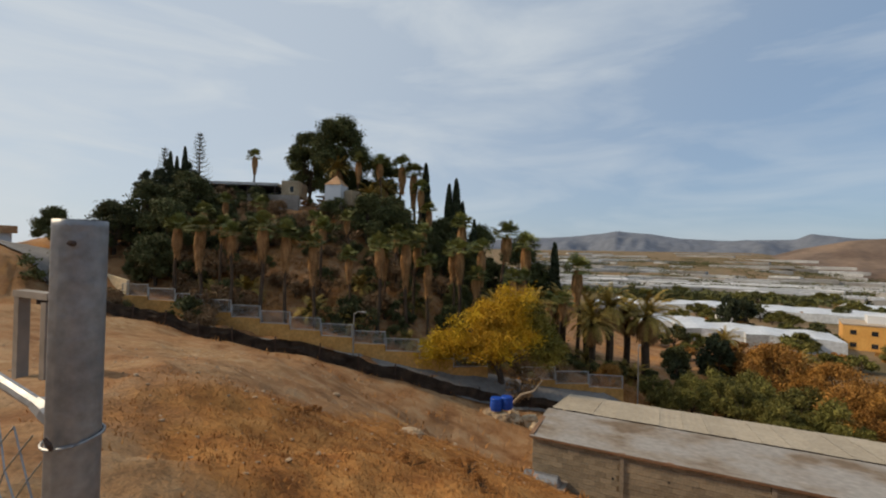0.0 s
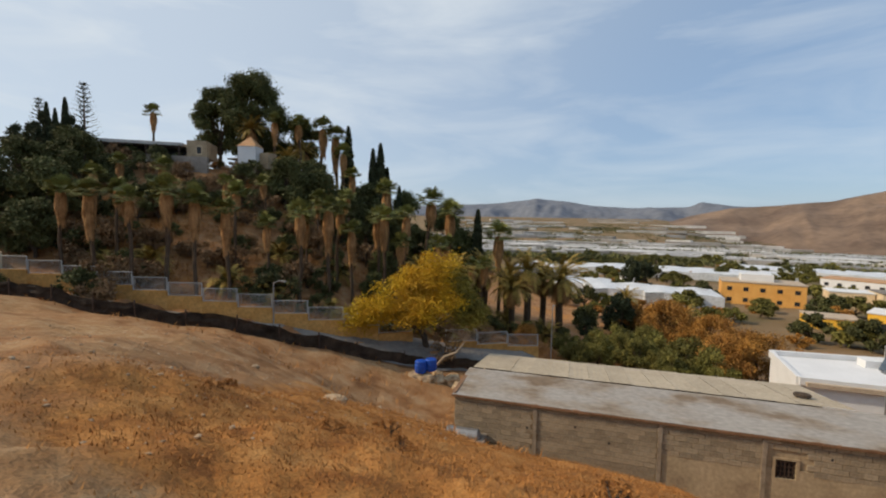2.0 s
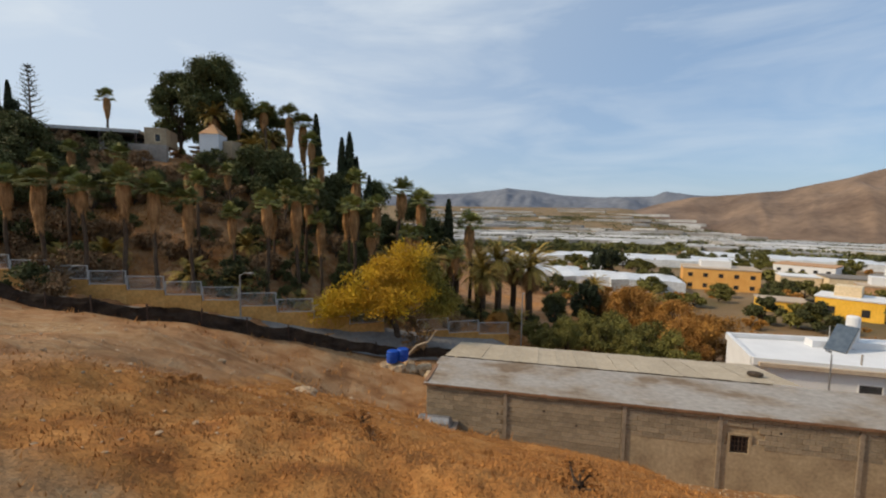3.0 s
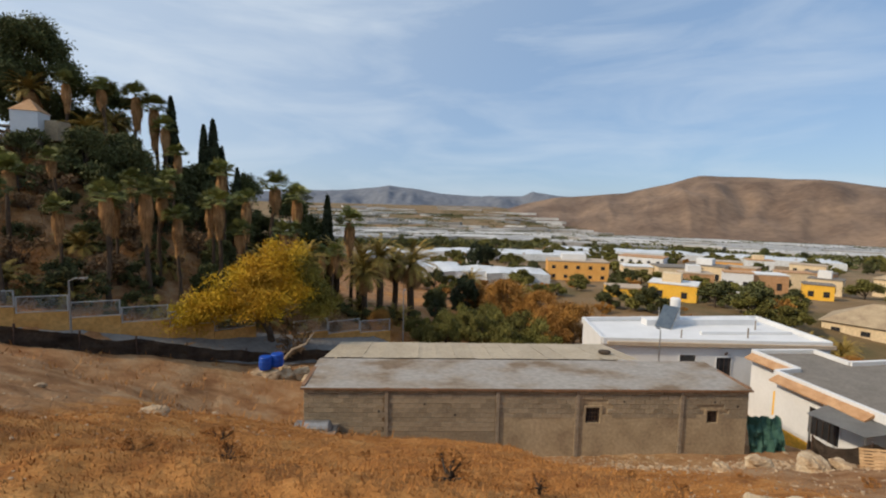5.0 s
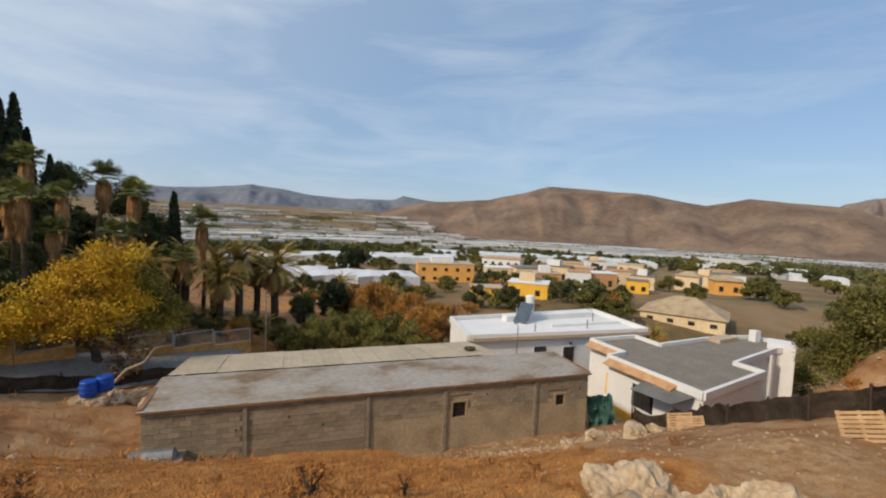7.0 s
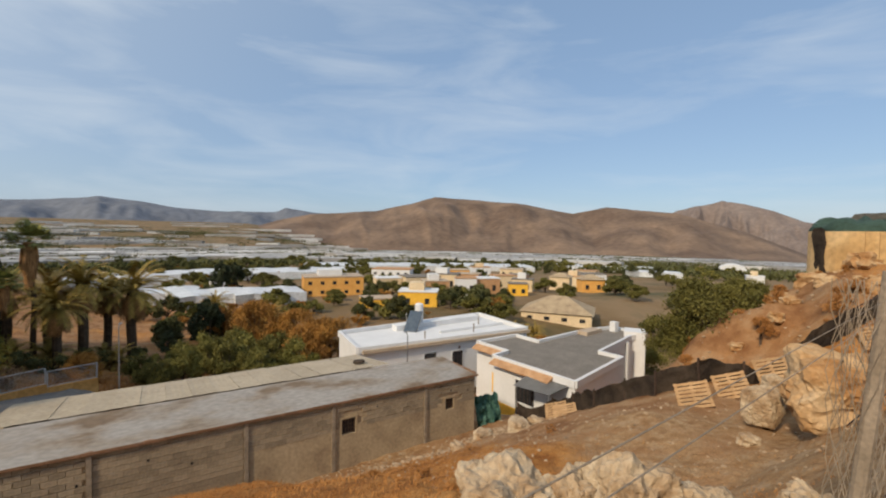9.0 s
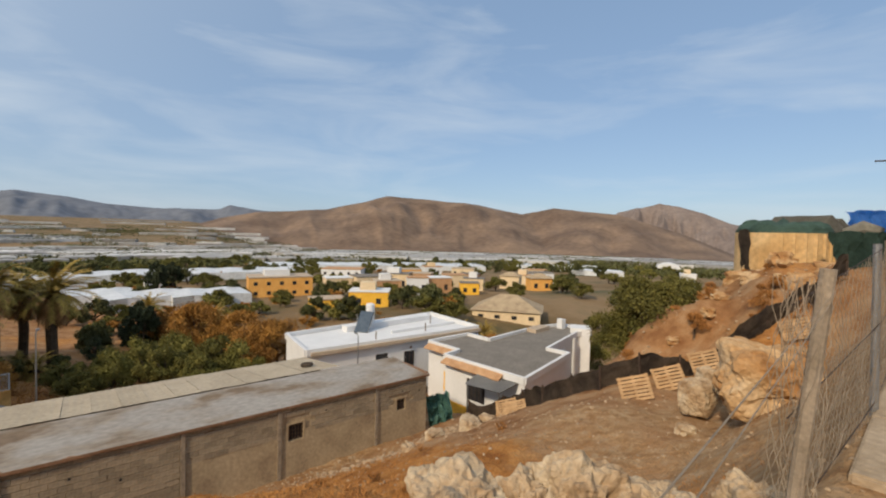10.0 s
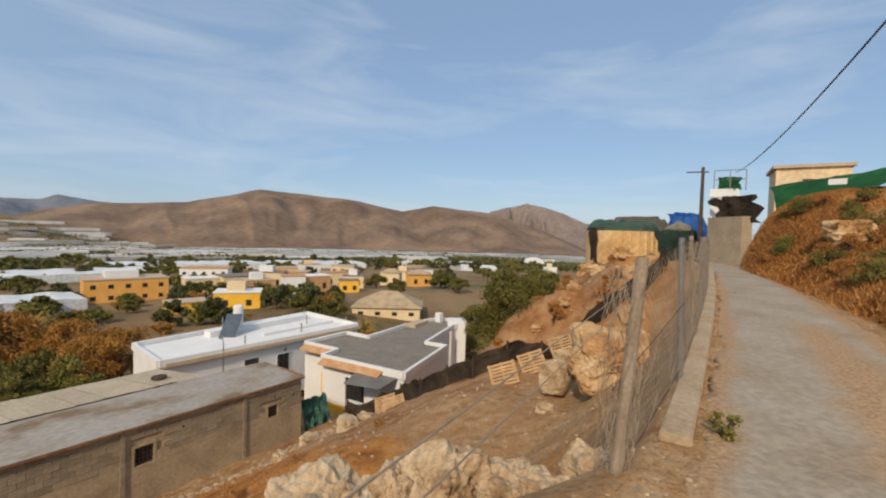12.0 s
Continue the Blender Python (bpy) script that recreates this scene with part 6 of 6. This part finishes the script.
# ---- the near fence post ----
near = empty("steel_post", 0.25, 0.0, 0.0)
tagged(near, "galvanised steel fence post with a wire clamp", "fence post")
bm = bmesh.new()
ring = []
n = 40
for z in (-0.35, 0.6, 1.30, 1.60, 1.607):
    row = []
    for k in range(n):
        a = 2 * math.pi * k / n
        rr = 0.0245 * (1 - 0.05 * math.exp(-((a - 4.3) / 0.12) ** 2) - 0.05 * math.exp(-((a - 4.9) / 0.12) ** 2))
        row.append(bm.verts.new((rr * math.cos(a) + 0.008 * (z - 1.4), rr * math.sin(a), z)))
    ring.append(row)
for p, q in zip(ring, ring[1:]):
    for k in range(n):
        f = bm.faces.new((p[k], p[(k + 1) % n], q[(k + 1) % n], q[k]))
        f.smooth = True
bm.faces.new(ring[-1])
part("tube", bm, M_STEEL, near)
pts = [(0.0265 * math.cos(a), 0.0265 * math.sin(a), 1.375 + 0.004 * math.sin(a)) for a in [2 * math.pi * k / 28 for k in range(29)]]
part("clamp_wire", limb(bmesh.new(), pts, [0.0017] * 29, 6), M_STEEL, near, "twisted binding wire")
part("clamp_knot", limb(bmesh.new(), [(0.012, -0.024, 1.372), (0.016, -0.028, 1.380), (0.012, -0.030, 1.386)], [0.002, 0.003, 0.0015], 6), M_IRON, near)
part("bolt_head", limb(bmesh.new(), [(0.021, -0.014, 1.582), (0.023, -0.018, 1.582), (0.024, -0.020, 1.582)], [0.003, 0.003, 0.002], 8), M_IRON, near)
part("rail", limb(bmesh.new(), [(-0.026, 0.0, 1.388), (-0.30, 0.02, 1.405), (-1.6, 0.1, 1.41)], [0.007, 0.008, 0.008], 8), M_STEEL, near, "top rail of the fence")
part("rail_end", limb(bmesh.new(), [(-0.025, -0.005, 1.380), (-0.05, 0.0, 1.391), (-0.085, 0.004, 1.393)], [0.004, 0.012, 0.010], 8), M_STEEL, near)
part("mesh", wire_mesh(bmesh.new(), (-1.5, 0.09, 0.2), (-0.03, 0.0, 0.2), 1.16, rng2, 0.05, 0.0011), M_STEEL, near, "chain-link wire mesh")

# ---- what stands further up the lane ----
tank = empty("round_reservoir")
tagged(tank, "round ochre reservoir wall above the eroded bank", "reservoir")
pts2 = [(37.8 + 2.7 * math.cos(a), 8.5 + 2.65 * math.sin(a)) for a in [2 * math.pi * k / 28 for k in range(28)]]
part("wall", prism(bmesh.new(), pts2, -2.4, 1.92), M_OCHRE, tank)
for k in range(15, 23):
    x, y = pts2[k]
    part("rib", box(bmesh.new(), x - 0.09, y - 0.09, -2.0, x + 0.09, y + 0.09, 1.86), M_OCHRE, tank)


def canopy(name, x0, x1, y, depth, z0, z1, mat, label, seed, peaks=3, drop=0.8):
    """A sagging sheet roof over hidden poles, with hanging edges."""
    bm = bmesh.new()
    n, m2 = 28, 12
    grid = []
    for i in range(n + 1):
        f = i / n
        row = []
        for j in range(m2 + 1):
            g = j / m2
            z = z0 + (z1 - z0) * (0.55 + 0.45 * abs(math.sin(f * math.pi * peaks + seed))) * min(1, 4 * g, 4 * (1 - g) + 0.3)
            edge = min(1.0, 8 * f, 8 * (1 - f))
            row.append(bm.verts.new((x0 + (x1 - x0) * f, y[0] + (y[1] - y[0]) * f + depth * g, z - drop * (1 - edge) + 0.08 * fbm(f * 6, g * 4, seed, 3))))
        grid.append(row)
    for a, b in zip(grid, grid[1:]):
        for j in range(m2):
            bm.faces.new((a[j], b[j], b[j + 1], a[j + 1]))
    bmesh.ops.solidify(bm, geom=bm.faces[:], thickness=0.03)
    return tagged(part(name, bm, mat), label, "netting roof")


bm = bmesh.new()
rings = []
for k in range(57):
    a = 2 * math.pi * k / 56
    up = 0.62 + 0.50 * fbm(math.cos(a) * 2.2, math.sin(a) * 2.2, 6.0, 4) + 0.16 * abs(math.sin(a * 3.0))
    row = []
    for j in range(7):
        g = j / 6
        r = 2.62 - 0.9 * g ** 2 + 0.10 * fbm(a * 3, g * 3, 2.0, 3)
        row.append(bm.verts.new((37.8 + r * math.cos(a), 8.5 + r * math.sin(a), 1.90 + up * math.sin(g * 1.6))))
    row.append(bm.verts.new((37.8 + 0.5 * math.cos(a), 8.5 + 0.5 * math.sin(a), 2.55)))
    rings.append(row)
for p, q in zip(rings, rings[1:]):
    for j in range(7):
        bm.faces.new((p[j], q[j], q[j + 1], p[j + 1]))
tagged(part("netting_roof", bm, M_TEAL), "dark green shade netting heaped over the reservoir", "netting roof")
draped("side_netting", (35.75, 10.4), (35.3, 9.7), -1.4, 2.1, M_NET, "black netting hanging beside the reservoir wall", "netting", 0.35, 15, depth=0.2)
canopy("netting_roof", 40.2, 46.0, (5.6, 5.2), 5.6, 1.2, 3.3, M_TARP, "grey-green shade netting on poles behind the reservoir", 2.0, 2, 1.2)
draped("green_screen", (34.4, 5.6), (35.2, 3.2), -0.2, 2.0, M_TEAL, "dark green netting screen beside the lane", "screen", 0.25, 4)
draped("blue_tarpaulin", (38.8, 5.6), (39.6, 3.3), 1.3, 3.4, M_BLUETARP, "bright blue tarpaulin over a frame", "tarpaulin", 0.3, 6, depth=0.8)
tagged(part("white_bundle", limb(bmesh.new(), [(36.0, 5.2, 1.9), (36.2, 4.4, 2.2), (36.4, 3.6, 2.0)], [0.3, 0.5, 0.3], 9), M_TARP), "pale bundle of sheeting on the screen", "bundle")
tower = empty("lane_house")
tagged(tower, "grey block wall and white terrace house beside the lane", "house")
part("block_wall", prism(bmesh.new(), [(30.6, 0.66), (32.5, 2.4), (32.8, 1.9), (30.9, 0.2)], -0.8, 2.75), M_BLOCK, tower, "grey block wall")
part("terrace", prism(bmesh.new(), [(33.0, 2.35), (36.5, 2.6), (37.0, 1.0), (33.15, 0.9)], -0.8, 4.0), M_WHITE, tower, "white terrace block")
part("parapet", prism(bmesh.new(), [(32.9, 2.40), (33.1, 2.42), (33.3, 0.9), (33.1, 0.9)], 4.0, 4.5), M_WHITE, tower)
for x, y in ((33.0, 2.2), (33.05, 1.4), (33.1, 0.6)):
    rod("rail_post", (x, y, 4.4), (x, y, 5.6), 0.03, M_STEEL, tower)
for z in (5.05, 5.6):
    rod("rail", (33.0, 2.2, z), (33.1, 0.6, z), 0.025, M_STEEL, tower)
draped("black_netting", (32.3, 2.2), (30.5, 0.1), 2.4, 3.9, M_NET, "black netting draped over the block wall", "netting", 0.5, 9, depth=0.3)
draped("teal_netting", (33.0, 2.0), (33.1, 0.9), 4.4, 5.2, M_GREENNET, "green netting tied to a terrace rail", "netting", 0.15, 12, depth=0.05)
pole = empty("utility_pole", 34.0, 2.9, 0)
tagged(pole, "slim wooden utility pole with a crossarm", "utility pole")
part("pole", limb(bmesh.new(), [(0, 0, -0.8), (0, 0, 3), (0, 0, 6.0)], [0.14, 0.12, 0.10], 8), M_BARK, pole)
part("crossarm", tube(bmesh.new(), (-0.2, 0.9, 5.7), (0.1, -0.3, 5.7), 0.04), M_IRON, pole)
cable("power_cable", (33.2, 1.15, 5.45), (3.0, -2.6, 5.6), 0.66, 0.018, M_IRON, "twisted black power cable slung along the lane", 40)
part("lane_end", prism(bmesh.new(), [(31.5, 2.4), (34, 3.2), (36, 3.0), (34, 1.4)], -0.8, 0.2), M_CONC, tower)

# green netting on the bank, and the hut above it
bm = bmesh.new()
grid = []
front_a, front_b = Vector((31.2, -0.85, 2.9)), Vector((28.6, -4.2, 3.9))
back_a, back_b = Vector((34.2, -0.5, 4.7)), Vector((31.5, -9.5, 5.7))
for i in range(33):
    f = i / 32
    p, q = front_a.lerp(front_b, f), back_a.lerp(back_b, f)
    row = []
    for j in range(13):
        g = j / 12
        v = p.lerp(q, g)
        z = v.z + 0.35 * math.sin(math.pi * g) + 0.16 * fbm(v.x * 0.9, v.y * 0.9, 2.0, 3)
        z = max(z, slope_z(v.x, v.y) + 0.12) if j else slope_z(v.x, v.y) + 0.05
        row.append(bm.verts.new((v.x, v.y, z)))
    grid.append(row)
for a, b in zip(grid, grid[1:]):
    for j in range(12):
        bm.faces.new((a[j], b[j], b[j + 1], a[j + 1]))
bmesh.ops.solidify(bm, geom=bm.faces[:], thickness=0.02)
tagged(part("green_netting", bm, M_GREENNET), "bright green netting laid over the top of the bank", "netting")
hutb = empty("bank_hut", 41.6, -3.4, 4.0)
hutb.matrix_world = pose(41.6, -3.2, 3.65, 0, 0, 4)
tagged(hutb, "cream flat-roofed hut above the green netting", "hut")
part("wall", box(bmesh.new(), -2.0, -1.5, -2.5, 2.0, 2.4, 2.75), M_CREAM, hutb)
part("roof", box(bmesh.new(), -2.2, -1.7, 2.75, 2.2, 2.6, 2.95), M_BAND, hutb)
part("window", box(bmesh.new(), -2.02, 0.35, 1.3, -1.9, 0.95, 2.0), M_IRON, hutb, "brown shuttered window")
sign = tagged(boxed("white_board", -0.32, -0.02, 0, 0.32, 0.02, 0.26, M_WHITE), "small blank white board on the netting", "board")
sign.matrix_world = pose(28.4, -2.9, slope_z(28.4, -2.9) + 0.35, 0, 0, 80)
bare = shrub("bare_bush", 1.6, 1.4, 700, M_SCRUB, "thin bare bush behind the hut", 0.07, 23)
place(bare, 44.5, -2.2, 0, 1.0, 2.0)


# ---- village ----
WALLS = {"white": M_WHITE, "cream": M_CREAM, "yellow": M_YELLOW, "orange": M_ORANGE, "tile": M_TILE}


def village_house(x, y, w, h, col, k, hip=False):
    z = slope_z(x, y)
    turn = -math.degrees(math.atan2(x, y)) + [8, -12, 20, -5, 14][k % 5]
    ob = empty("village_house")
    ob.matrix_world = pose(x, y, z, 0, 0, turn)
    word = {"white": "white", "cream": "cream", "yellow": "bright yellow", "orange": "orange", "tile": "brick-red"}[col]
    tagged(ob, word + (" house with a hipped tile roof in the village" if hip else " flat-roofed house in the village"), "house", "village houses")
    dep = min(w * 0.75, 9)
    wall = part("wall", box(bmesh.new(), -w / 2, 0, -1.5, w / 2, dep, h), WALLS[col], ob)
    bm = bmesh.new()
    if hip:
        r = min(w, dep) * 0.28
        lo = [bm.verts.new(p) for p in ((-w / 2 - 0.4, -0.4, h), (w / 2 + 0.4, -0.4, h), (w / 2 + 0.4, dep + 0.4, h), (-w / 2 - 0.4, dep + 0.4, h))]
        a, b = bm.verts.new((-w / 2 + dep / 2, dep / 2, h + r)), bm.verts.new((w / 2 - dep / 2, dep / 2, h + r))
        bm.faces.new((lo[0], lo[1], b, a)), bm.faces.new((lo[2], lo[3], a, b)), bm.faces.new((lo[1], lo[2], b)), bm.faces.new((lo[3], lo[0], a)), bm.faces.new(lo[::-1])
        part("roof", bm, M_PLASTER, ob)
    else:
        box(bm, -w / 2 - 0.12, -0.12, h, w / 2 + 0.12, dep + 0.12, h + 0.22)
        part("roof", bm, [M_BAND, M_TILE, M_GREY, M_WHITE][k % 4], ob)
        if k % 3 == 0:
            part("roof_room", box(bmesh.new(), -w * 0.25, dep * 0.3, h + 0.22, w * 0.15, dep * 0.8, h + 1.7), [M_WHITE, M_CREAM][k % 2], ob)
    n = max(2, int(w / 2.6))
    floors = 2 if h > 4.4 else 1
    for fl in range(floors):
        for i in range(n):
            cx = -w / 2 + w * (i + 0.5) / n
            zb = h * (fl + 0.38) / floors
            part("window", box(bmesh.new(), cx - 0.45, -0.03, zb - 0.15 * h / floors, cx + 0.45, 0.06, zb + 0.22 * h / floors), M_GLASS, ob)
    return ob


HOUSES_A = [(39.1, 106.7, 14.6, 4.6, "orange"), (68.1, 133.9, 13.1, 4.5, "white"), (62.9, 103.2, 9.9, 3.9, "cream"), (44.0, 73.7, 7.5, 2.9, "yellow"), (38.0, 77.7, 6.3, 1.6, "yellow"), (64.8, 86.1, 5.1, 4.2, "white"),
    (70.2, 105.6, 8.9, 4.3, "cream"), (71.2, 85.6, 6.3, 3.9, "tile"), (104.9, 114.6, 7.8, 4.6, "cream"), (117.4, 146.8, 7.7, 3.9, "white"), (74.2, 77.8, 4.5, 2.8, "yellow"), (96.3, 85.1, 5.5, 3.6, "cream"), (96.2, 73.6, 5.9, 3.3, "orange")]
HOUSES_B = [(57.5, 50.9, 11.5, 1.7, "cream"), (16.9, 135.2, 4.6, 2.8, "white"), (165.1, 63.9, 4.9, 4.2, "white"), (78.0, 104.0, 7.0, 4.2, "tile"), (86.0, 96.0, 6.5, 3.8, "cream"), (83.0, 86.0, 5.5, 3.2, "cream"), (55.0, 108.0, 7.0, 3.6, "cream"),
    (92.0, 128.0, 8.0, 4.0, "orange"), (110.0, 92.0, 7.0, 3.2, "cream"), (125.0, 96.0, 9.0, 3.4, "white"), (48.0, 118.0, 6.0, 3.4, "orange"), (60.0, 92.0, 6.5, 3.4, "tile"), (140.0, 110.0, 8.0, 3.8, "cream"), (98.0, 104.0, 6.0, 3.4, "tile")]
for k, (x, y, w, h, c) in enumerate(HOUSES_A + HOUSES_B):
    village_house(x, y, w, h, c, k, hip=(k in (11, 12, 13)))


# ---- greenhouses ----
def greenhouse_pts(x, y, w, dep, h, turn, verts, faces):
    m = pose(x, y, slope_z(x, y), 0, 0, turn)
    n = max(2, int(w / 9))
    b = len(verts)
    for yy in (0, dep):
        for i in range(2 * n + 1):
            xx = -w / 2 + w * i / (2 * n)
            for z in (-2.0, h + (0.3 if i % 2 else 0.0)):
                verts.append(tuple(m @ Vector((xx, yy, z))))
    c = 2 * (2 * n + 1)
    for i in range(2 * n):
        k = b + 2 * i
        faces += [(k, k + 2, k + 3, k + 1), (c + k, c + k + 1, c + k + 3, c + k + 2), (k + 1, k + 3, c + k + 3, c + k + 1)]
    e = b + 4 * n
    faces += [(b, b + 1, c + b + 1, c + b), (e, c + e, c + e + 1, e + 1)]


def greenhouse(x, y, w, dep, h, turn, label="long plastic-covered greenhouse in the valley"):
    v, f = [], []
    greenhouse_pts(x, y, w, dep, h, turn, v, f)
    ob = empty("greenhouse")
    tagged(ob, label, "greenhouse", "near greenhouses")
    mesh_ob("cover", v, f, M_COVER, ob)
    mesh_ob("end_wall", [tuple(Vector(v[0]) + Vector((0, 0, -0.2))), v[1], v[3], v[2]], [(0, 1, 2, 3)], M_COVER, ob)
    return ob


for x, y, w, dep, t in [(12.0, 100.0, 15.0, 12.0, 6), (22.0, 96.0, 14.0, 12.0, -4), (4.0, 110.0, 14.0, 12.0, 4), (210.0, 126.0, 26.0, 14.0, -55), (40.0, 170.0, 60.0, 22.0, -8), (4.0, 175.0, 40.0, 18.0, 0), (-8.0, 150.0, 22.0, 14.0, 5), (150.0, 190.0, 60.0, 24.0, -35), (95.0, 210.0, 70.0, 24.0, -22), (230.0, 170.0, 60.0, 24.0, -50)]:
    greenhouse(x, y, w, dep, 2.4, t)
dome = empty("domed_greenhouse", 298, 128.5, slope_z(298, 128.5))
dome.matrix_world = pose(298, 128.5, slope_z(298, 128.5), 0, 0, -66)
tagged(dome, "bright white arched greenhouse in the valley", "greenhouse")
bm = bmesh.new()
arc = [[bm.verts.new((8.5 * math.cos(a), yy, 7.0 * math.sin(a) ** 0.8 - 0.3)) for a in [math.pi * k / 16 for k in range(17)]] for yy in (0, 18)]
for k in range(16):
    bm.faces.new((arc[0][k], arc[0][k + 1], arc[1][k + 1], arc[1][k]))
bm.faces.new(arc[0]), bm.faces.new(arc[1][::-1])
part("cover", bm, M_WHITE, dome)
verts, faces = [], []
rnd = random.Random(12)
for k in range(390):
    r = 300 * (1500 / 300) ** (rnd.random() ** 0.8)
    brg = rnd.uniform(-16, 76)
    if k >= 330:
        r, brg = 700 * (2300 / 700) ** (rnd.random() ** 1.5), rnd.uniform(-18, 20)
    x, y = r * math.sin(radians(brg)), r * math.cos(radians(brg))
    if (brg > 55 and r < 420) or (k < 330 and brg < 24 and r > 700 and rnd.random() < 0.6):
        continue
    w = rnd.uniform(0.03, 0.13) * r + 10
    greenhouse_pts(x, y, w, rnd.uniform(12, 34) * (0.5 + r / 1600), rnd.uniform(2.4, 3.6) * (1 + r / 2500), -brg + rnd.uniform(-14, 14), verts, faces)
tagged(mesh_ob("far_greenhouses", verts, faces, M_PLASTIC), "pale plastic greenhouses covering the valley floor", "greenhouses", kind="stuff")

# ---- trees of the valley ----
vt = [broadleaf("valley_tree", 3.6, 2.2, 2800, M_LEAF, "rounded dark green tree in the valley", 0.19, 0.15, 14, 91, 0.8, 0.12, "tree", "valley trees"),
      broadleaf("valley_tree", 3.0, 2.4, 2800, M_ORCHARD, "leafy green orchard tree in the valley", 0.19, 0.12, 14, 92, 0.75, 0.10, "tree", "valley trees"),
      broadleaf("valley_tree", 2.2, 1.8, 2000, M_RUSSET, "dry brownish bush in the valley fields", 0.16, 0.1, 12, 93, 0.75, 0.08, "tree", "valley trees")]
rnd = random.Random(33)
place(vt[0], 30.0, 66.0, 0, 1.0)
place(vt[1], 33.0, 64.0, 0, 1.0)
place(vt[2], 27.0, 62.0, 0, 0.7)
for _ in range(400):
    r = 62 * (330 / 62) ** rnd.random()
    brg = rnd.uniform(-4, 70)
    x, y = r * math.sin(radians(brg)), r * math.cos(radians(brg))
    if any(math.hypot(x - q[0], y - q[1]) < 0.5 * q[2] + 3.0 for q in HOUSES_A + HOUSES_B):
        continue
    if x > 26 and y < 47 and x < 60:
        continue
    if brg > 46 and r < 230 and rnd.random() < 0.72:
        continue
    if 18 < x < 44 and 44 < y < 76 and rnd.random() < 0.8:
        stand(vt[2], x, y, rnd.uniform(0.25, 0.5), rnd.uniform(0, 360))
        continue
    k = rnd.choice([0, 0, 1, 1, 1, 2])
    stand(vt[k], x, y, rnd.uniform(0.6, 1.15) * (0.75 + r / 330), rnd.uniform(0, 360))
# hedges and groves further out
far_pts = []
rng3 = np.random.default_rng(44)
for _ in range(520):
    r = 260 * (1500 / 260) ** rng3.uniform()
    brg = math.radians(rng3.uniform(-14, 74))
    cx, cy = r * math.sin(brg), r * math.cos(brg)
    L = rng3.uniform(8, 40) + 0.08 * r * rng3.uniform()
    n = int(40 + L * 3)
    t = rng3.uniform(-0.5, 0.5, n)
    x = cx + t * L * math.cos(brg) + rng3.normal(size=n) * 1.5
    y = cy - t * L * math.sin(brg) + rng3.normal(size=n) * 1.5
    z = slope_z(cx, cy) + rng3.uniform(0.2, 3.2, n) * (0.7 + r / 900)
    far_pts.append(np.stack([x, y, z], 1))
tagged(tri_mesh("far_groves", leaf_tris(np.concatenate(far_pts), 1.1), M_LEAF), "dark green groves and hedges across the valley", "trees", kind="stuff")


# ---- blocks of the shed's front wall ----
def wall_blocks():
    mes = []
    for k in range(3):
        bm = box(bmesh.new(), 0.009, 0.0, 0.009, 0.431, 0.05, 0.211)
        bmesh.ops.bevel(bm, geom=bm.edges[:], offset=0.008, segments=1, affect="EDGES")
        me = bpy.data.meshes.new("block")
        bm.to_mesh(me)
        bm.free()
        me.materials.append(M_BLOCK)
        mes.append(me)
    rnd = random.Random(2)
    joined = bmesh.new()
    made = 0
    stops = [-4.17, -0.555, -0.385, 4.495, 4.665, 8.175, 8.345, 13.065, 13.235, 16.33]
    for a, b in zip(stops[::2], stops[1::2]):
        late = a > 4.6
        for row in range(14 if not late else 6):
            z = -6.68 - 0.22 * row
            x = a - (0.22 if row % 2 else 0.0)
            while x < b - 0.02:
                x0, x1 = max(a, x), min(b, x + 0.44)
                x += 0.44
                if x1 - x0 < 0.10 or (8.5 < x1 and x0 < 9.5 and z < -7.1) or (14.25 < x1 and x0 < 15.05 and z < -7.25):
                    continue
                if made < 300 and z > -8.6:
                    o = new("block", mes[rnd.randrange(3)])
                    o.parent = shed
                    o.matrix_parent_inverse = shed.matrix_world.inverted()
                    o.matrix_basis = Matrix.Translation((x0, 19.26 - 0.018 + rnd.uniform(-0.008, 0.008), z)) @ Matrix.Diagonal(((x1 - x0) / 0.44, 1, 1, 1))
                    made += 1
                else:
                    box(joined, x0 + 0.006, 19.243, z + 0.006, x1 - 0.006, 19.30, z + 0.214)
    o = part("masonry", joined, M_BLOCK)
    o.parent = shed
    o.matrix_parent_inverse = shed.matrix_world.inverted()
    tagged(o, kind="stuff")


wall_blocks()
